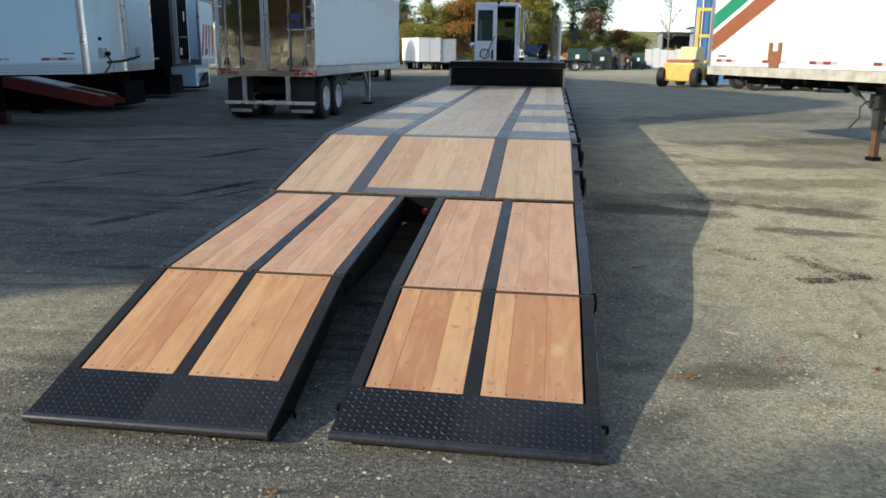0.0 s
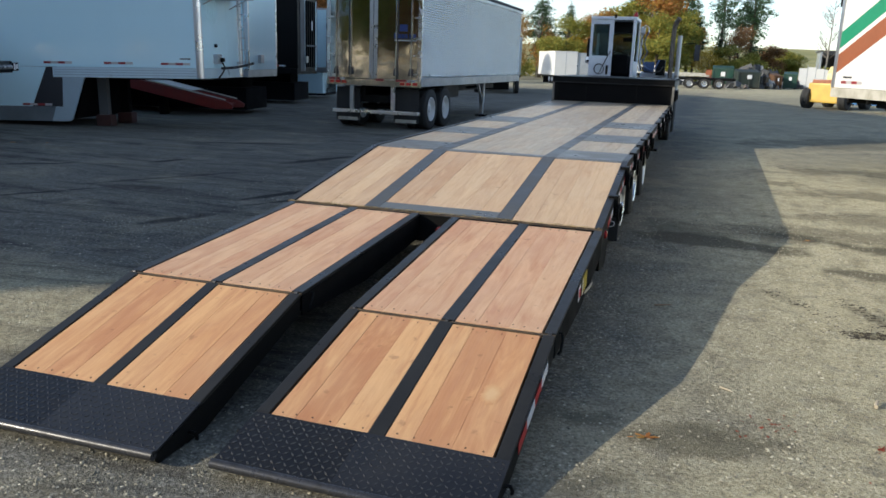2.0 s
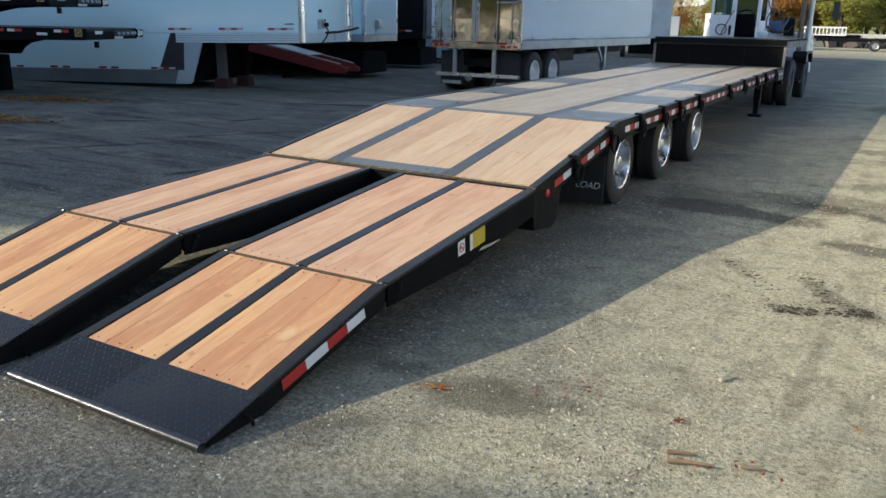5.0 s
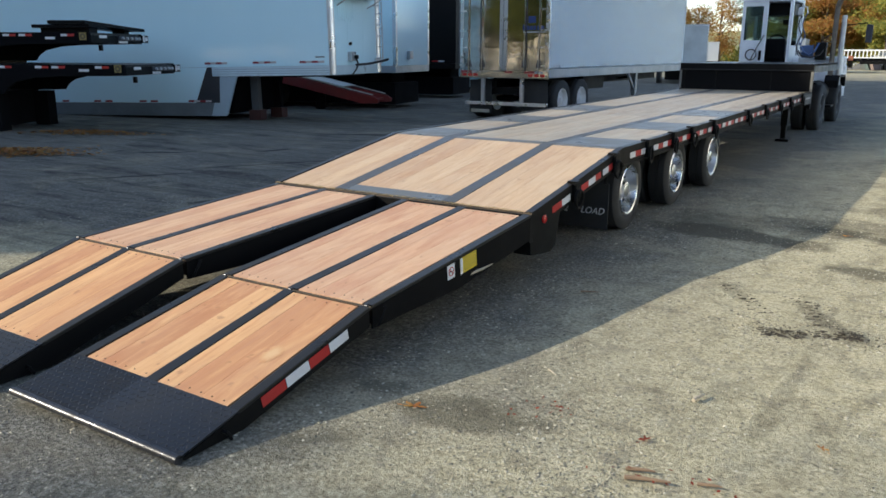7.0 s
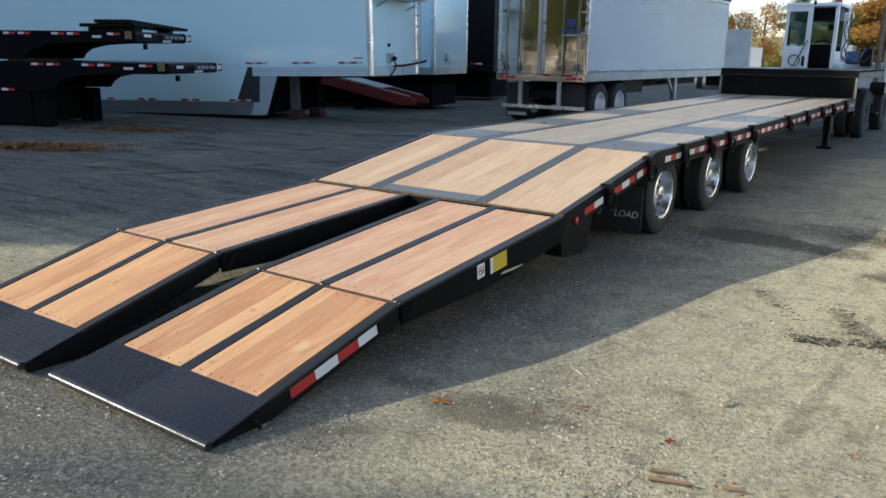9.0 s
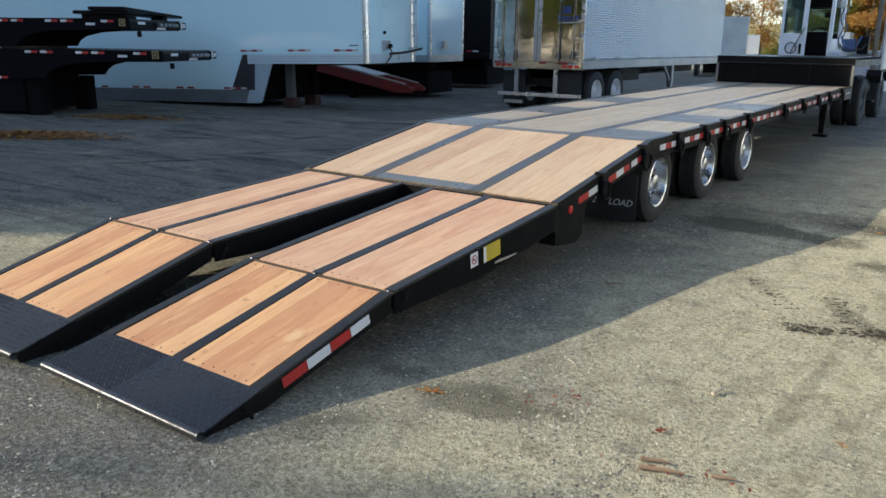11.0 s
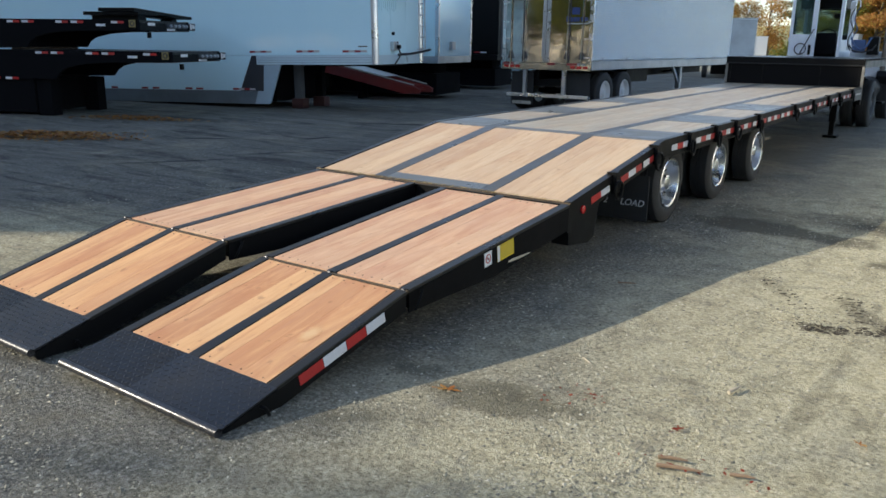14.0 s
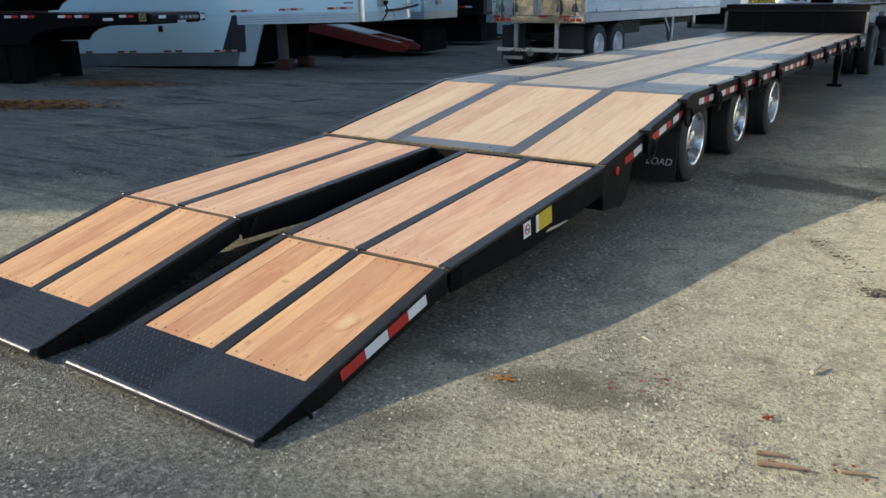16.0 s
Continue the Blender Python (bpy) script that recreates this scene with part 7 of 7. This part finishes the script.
def tree(name, label, x, y, height, kind, material, seed, width=1.0):
    """kind: broadleaf, dense, airy (half bare), pine or bare."""
    t = thing(name, label, "tree", (x, y, 0), "trees behind the yard")
    s = height / 10.0
    m = pose(x, y, 0, 0, 0, (seed * 77) % 360) @ Matrix.Diagonal((s * width, s * width, s, 1))
    key = (kind, seed % (5 if kind == "pine" else 4))
    if ("trunk",) + key not in DATA:
        if kind == "bare":
            rnd = random.Random(seed)
            bm = bmesh.new()
            tube([(0, 0, -0.1), (0.1, 0, 4), (0.2, 0.1, 9.5)], [0.14, 0.10, 0.02], 6, bm)
            for i in range(34):
                a, z = rnd.uniform(0, 6.28), rnd.uniform(2.5, 8.8)
                r = rnd.uniform(0.7, 2.3) * (10.5 - z) / 6
                mid = (r * 0.5 * math.cos(a), r * 0.5 * math.sin(a), z + r * 0.35)
                tip = (r * math.cos(a + 0.2), r * math.sin(a + 0.2), z + r * 0.9)
                tube([(0.15, 0, z), mid, tip], [0.04, 0.028, 0.012], 4, bm)
                for j in range(3):
                    b = a + rnd.uniform(-1, 1)
                    tube([mid, (mid[0] + 0.6 * math.cos(b), mid[1] + 0.6 * math.sin(b), mid[2] + rnd.uniform(0.3, 0.9))], [0.02, 0.009], 4, bm)
            DATA[("trunk",) + key] = to_mesh(bm, "trunk", PALE_BARK)
        else:
            bm, blobs = pine_data(seed) if kind == "pine" else broadleaf_data(seed)
            DATA[("trunk",) + key] = to_mesh(bm, "trunk", BARK)
            DATA[("blobs",) + key] = blobs
    tr = new("trunk", DATA[("trunk",) + key])
    place(tr, m, t)
    if kind != "bare":
        ck = ("crown",) + key + (material.name,)
        if ck not in DATA:
            n, size = {"broadleaf": (15000, 0.145), "dense": (5000, 0.28), "airy": (5200, 0.13), "pine": (9000, 0.12)}[kind]
            DATA[ck] = cloud_mesh("crown", leaf_cloud(DATA[("blobs",) + key], n, size, seed, 0.5 if kind == "pine" else 0.0), material)
        place(new("crown", DATA[ck]), m, t)
    return t


KINDS = {"g": ("broadleaf", LEAF_GREEN, "broadleaf tree turning green to yellow"), "y": ("broadleaf", LEAF_YELLOW, "broadleaf tree in yellow autumn leaf"),
         "o": ("broadleaf", LEAF_ORANGE, "broadleaf tree in orange autumn leaf"), "b": ("broadleaf", LEAF_BROWN, "broadleaf tree with dull brown leaves"),
         "a": ("airy", LEAF_ORANGE, "half-bare tree with thin orange autumn leaves"), "d": ("airy", LEAF_BROWN, "half-bare tree with thin brown leaves"), "v": ("airy", LEAF_YELLOW, "half-bare tree with thin yellow leaves"),
         "p": ("pine", PINE, "tall dark green pine tree"), "n": ("bare", None, "bare leafless tree with pale limbs")}
def grove(rows, start):
    for i, (k, x, y, h, w) in enumerate(rows):
        kind, material, label = KINDS[k]
        tree("tree", label, x, y, h, kind, material, start + i, w)


# behind the far vehicles
grove((
    ("p", -18.6, 104, 11.5, 1.3), ("p", -15.6, 108, 9.8, 1.1), ("a", -24.0, 100, 7.6, 1.0), ("a", -20.6, 97, 8.4, 0.9), ("n", -18.0, 99, 7.6, 0.9), ("a", -16.4, 96, 6.6, 1.0),
    ("g", -14.0, 95, 7.6, 1.3), ("y", -11.5, 98, 7.2, 1.2), ("o", -9.6, 96, 8.4, 1.3), ("g", -7.2, 100, 9.6, 1.3), ("o", -4.8, 99, 11.6, 1.3),
    ("o", -2.6, 103, 9.6, 1.2), ("g", -3.4, 94, 8.0, 1.2), ("g", -1.2, 97, 8.4, 1.2), ("p", -3.8, 118, 17.0, 1.2), ("p", -8.0, 120, 16.5, 1.2),
), 1)
# beside the open bay and the fence
grove((
    ("p", 0.3, 104, 10.4, 0.8), ("p", 3.4, 106, 16.0, 0.62), ("p", 6.8, 107, 17.0, 0.85), ("p", -0.6, 108, 13.5, 0.95), ("n", 5.2, 108, 10.0, 0.9), ("d", 5.4, 103, 7.2, 0.8), ("v", 2.2, 99, 5.0, 1.3),
    ("g", 4.6, 101, 4.8, 1.6), ("g", 7.0, 103, 4.0, 1.5), ("b", 9.6, 112, 5.2, 1.5), ("g", 12.0, 116, 4.6, 1.7), ("n", 17.0, 118, 12.0, 0.9),
    ("n", -5.6, 112, 13.0, 0.9), ("n", 24.0, 120, 13.0, 0.8), ("g", 30.0, 118, 9.0, 1.2),
), 16)
# behind the parked trailers
grove((
    ("b", -28.0, 62, 9.0, 1.2), ("o", -31.0, 66, 9.6, 1.2), ("g", -34.5, 64, 9.2, 1.2), ("b", -24.0, 68, 8.6, 1.2), ("y", -38.5, 68, 9.5, 1.2),
    ("b", -22.5, 92, 3.6, 1.5), ("a", -27.5, 96, 9.0, 1.1), ("y", -29.0, 104, 8.0, 1.3),
), 29)
# a dense dark belt across the road behind the walk
for i in range(23):
    leaf, what = ((PINE, "dense dark evergreen tree across the road"), (LEAF_BROWN, "dull brown tree across the road"), (LEAF_GREEN, "turning green tree across the road"), (LEAF_ORANGE, "orange autumn tree across the road"))[i % 4]
    tree("tree", what, -74 + i * 5.0, -50 - 3.0 * (i % 3), 10.5 + (i * 7 % 4), "dense", leaf, 50 + i, 1.7)


# tall trees beside the warehouse, which shade the ground before the ramps
for x, y, h, leaf, seed, what in ((-24.0, -20.7, 20.0, LEAF_GREEN, 103, "tall turning tree beside the warehouse"), (-21.0, -33.0, 20.0, LEAF_BROWN, 114, "tall brown-leaved tree beside the warehouse"), (-30.0, -31.0, 21.0, LEAF_GREEN, 112, "tall turning tree beside the warehouse")):
    tree("tree", what, x, y, h, "broadleaf", leaf, seed, 1.0)


def undergrowth():
    rng = np.random.default_rng(5)
    blobs = [(x, rng.uniform(104, 112), rng.uniform(0.3, 1.3), rng.uniform(1.2, 2.4), 1.2, rng.uniform(0.6, 1.5)) for x in np.arange(-40, 34, 1.6)]
    ob = new("undergrowth", cloud_mesh("undergrowth", leaf_cloud(blobs, 15000, 0.22, 8), LEAF_GREEN))
    place(ob, Matrix())
    tagged(ob, "tangled green and yellow undergrowth along the trees", "shrubs", kind="stuff")


undergrowth()


def far_field():
    """A pale field that rises behind the yard, one sheet with soft folds."""
    m, n, l, b = shader("dry_field", 0.95)
    v = coords(n, l)
    c = ramp(n, l, noise_tex(n, l, v, 0.06, 5), (0.35, (0.20, 0.20, 0.07)), (0.6, (0.34, 0.31, 0.12)), (0.8, (0.16, 0.17, 0.06)))
    l.new(c, b.inputs["Base Color"])
    bm = bmesh.new()
    grid = []
    for j, y in enumerate(np.linspace(170, 420, 26)):
        row = []
        for x in np.linspace(-220, 320, 55):
            f = max(0.0, (y - 175) / 150)
            z = 10.0 * (min(f, 1.0) ** 1.3) - 0.05 + 0.8 * min(f, 1) * noise.noise(Vector((x * 0.02, y * 0.02, 1)))
            row.append(bm.verts.new((x, y, z)))
        grid.append(row)
    for r0, r1 in zip(grid, grid[1:]):
        for i in range(len(r0) - 1):
            bm.faces.new((r0[i], r0[i + 1], r1[i + 1], r1[i]))
    ob = new("backdrop", to_mesh(bm, "backdrop", m, True))
    place(ob, Matrix())
    tagged(ob, "pale dry field rising behind the yard", "field", kind="structure")


far_field()


# ---------------------------------------------------------------- fallen leaves, sticks, gravel
def leaf_shape(size, lobes=5, seed=0):
    """An oak-like leaf: lobed outline, curled, with a stalk."""
    rnd = random.Random(seed)
    out = []
    n = 26
    for i in range(n):
        a = 2 * math.pi * i / n
        r = size * (0.62 + 0.38 * math.cos(a * lobes + 0.4)) * (0.75 + 0.25 * abs(math.cos(a)))
        out.append((1.35 * r * math.cos(a), 0.8 * r * math.sin(a)))
    bm = bmesh.new()
    mid = bm.verts.new((0, 0, size * 0.16))
    ring_v = [bm.verts.new((x, y, size * (0.02 + 0.30 * abs(y) / size + 0.16 * rnd.random()))) for x, y in out]
    for i in range(n):
        bm.faces.new((mid, ring_v[i], ring_v[(i + 1) % n]))
    merge(bm, tube([(-size * 1.2, 0, size * 0.12), (-size * 1.7, size * 0.15, size * 0.03)], size * 0.04, 5))
    return bm


for x, y, size, turn, m, label in ((1.81, 3.77, 0.052, 20, DRY_LEAF, "dry orange oak leaf lying on the gravel"), (2.86, 4.06, 0.034, 70, RED_LEAF, "dark red fallen leaf lying on the gravel"), (3.53, 4.40, 0.030, 140, DRY_LEAF, "small orange fallen leaf lying on the gravel"),
                                   (-2.2, 3.2, 0.035, 50, DRY_LEAF, "curled brown fallen leaf lying on the gravel"), (2.4, 4.15, 0.02, 10, RED_LEAF, "tiny red fallen leaf lying on the gravel"), (3.1, 9.0, 0.04, 30, DRY_LEAF, "dry orange oak leaf lying on the gravel"),
                                   (-1.45, 2.45, 0.03, 15, RED_LEAF, "small dark red fallen leaf lying on the gravel"), (0.02, 2.35, 0.035, 80, DRY_LEAF, "dry orange oak leaf lying between the ramps")):
    ob = new("fallen_leaf", to_mesh(leaf_shape(size, seed=int(x * 10)), "fallen_leaf", m, True))
    place(ob, pose(x, y, 0.002, 0, 0, turn))
    tagged(ob, label, "leaf", "fallen leaves")


def stick(x0, y0, x1, y1, r, label, material):
    p, q = Vector((x0, y0, r + 0.001)), Vector((x1, y1, r + 0.001))
    side = Vector((-(q - p).y, (q - p).x, 0)) * 0.03
    ob = new("stick", to_mesh(tube([p, p.lerp(q, 0.35) + side, p.lerp(q, 0.7) - side * 0.6 + Vector((0, 0, 0.003)), q], [r, r * 0.95, r * 0.8, r * 0.45], 7), "stick", material, True))
    place(ob, Matrix())
    tagged(ob, label, "stick", "sticks on the ground")


STICK = painted("weathered_stick", (0.30, 0.20, 0.12), 0.85, 0.5, (0.12, 0.07, 0.05), 20.0)
PALE_STICK = painted("pale_splinter", (0.52, 0.44, 0.32), 0.8, 0.3, (0.3, 0.24, 0.16), 20.0)
stick(2.90, 3.69, 3.07, 3.75, 0.010, "broken brown stick lying on the gravel", STICK)
stick(2.88, 3.76, 2.99, 3.80, 0.009, "broken red-brown stick lying on the gravel", STICK)
stick(3.16, 3.80, 3.25, 3.83, 0.008, "short red-brown stick lying on the gravel", STICK)
stick(2.925, 4.57, 2.95, 4.67, 0.010, "short pale stick lying on the gravel", PALE_STICK)
stick(0.68, 6.16, 0.84, 6.13, 0.009, "pale wood splinter lying on the gravel", PALE_STICK)
stick(2.15, 4.55, 2.22, 4.50, 0.004, "pale wood splinter lying on the gravel", PALE_STICK)
stick(1.72, 5.98, 1.84, 6.03, 0.006, "dark twig lying in the shade", STICK)


def leaf_litter(name, label, patches, count, size, material, seed):
    rng = np.random.default_rng(seed)
    verts, faces = [], []
    for px, py, rx, ry, turn, share in patches:
        ca, sa = math.cos(radians(turn)), math.sin(radians(turn))
        for i in range(int(count * share)):
            u, v = rng.normal(0, 0.5, 2)
            x, y = px + ca * u * rx - sa * v * ry, py + sa * u * rx + ca * v * ry
            h = 0.10 * math.exp(-2 * (u * u + v * v)) * rng.random() * (size / 0.05)
            a = rng.uniform(0, 6.28)
            s = size * rng.uniform(0.5, 1.2)
            t1, t2 = rng.uniform(-0.5, 0.5, 2)
            dx, dy = math.cos(a) * s, math.sin(a) * s
            i0 = len(verts)
            z = 0.006 + h + s * 0.5 * max(abs(t1), abs(t2))
            verts += [(x - dx, y - dy, z - t1 * s * 0.7), (x + dy * 0.55, y - dx * 0.55, z - t2 * s * 0.5), (x + dx, y + dy, z + t1 * s * 0.7), (x - dy * 0.55, y + dx * 0.55, z + t2 * s * 0.5)]
            faces.append((i0, i0 + 1, i0 + 2, i0 + 3))
    ob = new(name, cloud_mesh(name, (verts, faces), material))
    place(ob, Matrix())
    tagged(ob, label, "leaf litter", kind="stuff")


leaf_litter("leaf_pile", "low heap of dry brown and yellow leaves", ((-9.9, 7.7, 1.5, 0.45, 48, 0.6), (-8.9, 8.0, 1.0, 0.25, 40, 0.15), (-11.2, 10.7, 1.3, 0.3, 25, 0.25)), 2200, 0.045, PILE_LEAF, 2)
leaf_litter("ground_debris", "dark crumbs of soil and bark pressed into tyre marks", ((3.09, 5.88, 0.26, 0.14, 8, 0.3), (3.22, 6.35, 0.55, 0.15, -58, 0.3), (3.47, 6.02, 0.22, 0.12, -30, 0.25), (2.65, 6.58, 0.4, 0.12, -58, 0.15)), 520, 0.010, SOIL, 3)


leaf_litter("bark_flakes", "small red-brown flakes of bark on the gravel", ((2.38, 4.12, 0.25, 0.12, 30, 0.6), (3.0, 3.75, 0.3, 0.12, 20, 0.4)), 46, 0.012, RED_LEAF, 8)


def tyre_print():
    """Broken cross bars of dark soil left by a tyre tread, and fainter smears leading to them."""
    rnd = random.Random(17)
    bm = bmesh.new()
    for x0, y0, x1, y1, wide, rows, keep in ((2.97, 5.84, 3.23, 5.89, 0.13, 6, 0.62), (3.27, 5.96, 3.53, 6.03, 0.13, 6, 0.62), (3.12, 6.62, 3.30, 6.16, 0.13, 9, 0.42), (2.56, 6.74, 2.92, 6.22, 0.12, 9, 0.32)):
        d = Vector((x1 - x0, y1 - y0, 0))
        across = Vector((-d.y, d.x, 0)).normalized()
        if rows == 6:
            starts = [(Vector((x0, y0, 0)) + across * wide * (k / 5 - 0.5), d, 14) for k in range(6)]
        else:
            starts = [(Vector((x0, y0, 0)) + d * (k / 8) - across * wide / 2, across * wide, 7) for k in range(9)]
        for p, run, count in starts:
            for q in range(count):
                if rnd.random() > keep:
                    continue
                c = p + run * ((q + rnd.uniform(0.1, 0.9)) / count) + Vector((rnd.gauss(0, 0.006), rnd.gauss(0, 0.006), 0))
                a = math.degrees(math.atan2(run.y, run.x)) + rnd.uniform(-25, 25)
                ln, w, h = rnd.uniform(0.006, 0.018), rnd.uniform(0.002, 0.006), rnd.uniform(0.002, 0.006)
                lift = 0.012 * noise.noise(Vector((c.x * 0.7, c.y * 0.7, 3))) + 0.005 * noise.noise(Vector((c.x * 2.3, c.y * 2.3, 9))) - 0.004
                box(bm, -ln, ln, -w, w, -0.004, h, pose(c.x, c.y, lift, rnd.uniform(-12, 12), rnd.uniform(-12, 12), a))
    ob = new("tyre_print", to_mesh(bm, "tyre_print", SOIL))
    place(ob, Matrix())
    tagged(ob, "dark soil pressed into broken tyre tread bars", "tyre print", kind="stuff")


tyre_print()


def stone_material():
    m, n, l, b = shader("gravel_stones", 0.9, 0, 0.3)
    ge = n.new("ShaderNodeNewGeometry")
    c = ramp(n, l, ge.outputs["Random Per Island"], (0.0, (0.12, 0.112, 0.088)), (0.4, (0.26, 0.238, 0.178)), (0.8, (0.44, 0.40, 0.292)), (1.0, (0.62, 0.57, 0.44)))
    l.new(c, b.inputs["Base Color"])
    return m


STONE = stone_material()


def gravel():
    """Loose chippings, thickest on the open side near the ramps."""
    rng = np.random.default_rng(11)
    verts, faces = [], []
    base = np.array(((1, 0, 0), (0, 1, 0), (-1, 0, 0), (0, -1, 0), (0, 0, 0.8), (0, 0, -0.5)))
    tri = ((0, 1, 4), (1, 2, 4), (2, 3, 4), (3, 0, 4), (1, 0, 5), (2, 1, 5), (3, 2, 5), (0, 3, 5))
    made = 0
    while made < 85000:
        x, y = rng.uniform(-4.0, 6.5), 0.6 + 10.5 * rng.random() ** 1.6
        keep = 0.75 if x > 1.35 else (0.8 if y < 3.4 else 0.25)
        clump = noise.noise(Vector((x * 1.3, y * 1.3, 7))) + 0.5 * noise.noise(Vector((x * 4, y * 4, 2)))
        if rng.random() > keep * (0.45 + 0.8 * clump):
            continue
        s = 0.003 + 0.0085 * rng.random() ** 3.2
        a = rng.uniform(0, 6.28)
        r = np.array(((math.cos(a), -math.sin(a), 0), (math.sin(a), math.cos(a), 0), (0, 0, 1)))
        p = (base * rng.uniform(0.6, 1.3, (6, 1)) * s * np.array((1.2, 0.9, 0.75))) @ r.T + np.array((x, y, 0.012 * noise.noise(Vector((x * 0.7, y * 0.7, 3))) + 0.005 * noise.noise(Vector((x * 2.3, y * 2.3, 9))) - 0.003))
        i = len(verts)
        verts += [tuple(q) for q in p]
        faces += [(i + f, i + g, i + h) for f, g, h in tri]
        made += 1
    ob = new("gravel", cloud_mesh("gravel", (verts, faces), STONE))
    place(ob, Matrix())
    tagged(ob, "loose grey and beige gravel chippings", "gravel", kind="stuff")


gravel()


def dark_crate():
    t = thing("steel_crate", "dark steel mesh crate standing on asphalt", "crate", (-10.9, 7.35, 0), turn=35)
    part("base", boxes((-0.8, 0.0, -0.3, 0.3, 0.05, 0.30), bevel=0.02), BLACK, t)
    for x in (-0.75, -0.05):
        for y in (-0.27, 0.27):
            part("foot", boxes((x - 0.04, x + 0.04, y - 0.04, y + 0.04, 0.0, 0.05)), BLACK, t)
    part("rail", tube([(-0.8, -0.28, 0.46), (0.0, -0.28, 0.42), (0.02, 0.28, 0.38)], 0.02, 8), GREY_METAL, t, smooth=True)
    for x in (-0.7, -0.05):
        part("post", tube([(x, -0.28, 0.29), (x, -0.28, 0.46)], 0.018, 6), BLACK, t)


dark_crate()
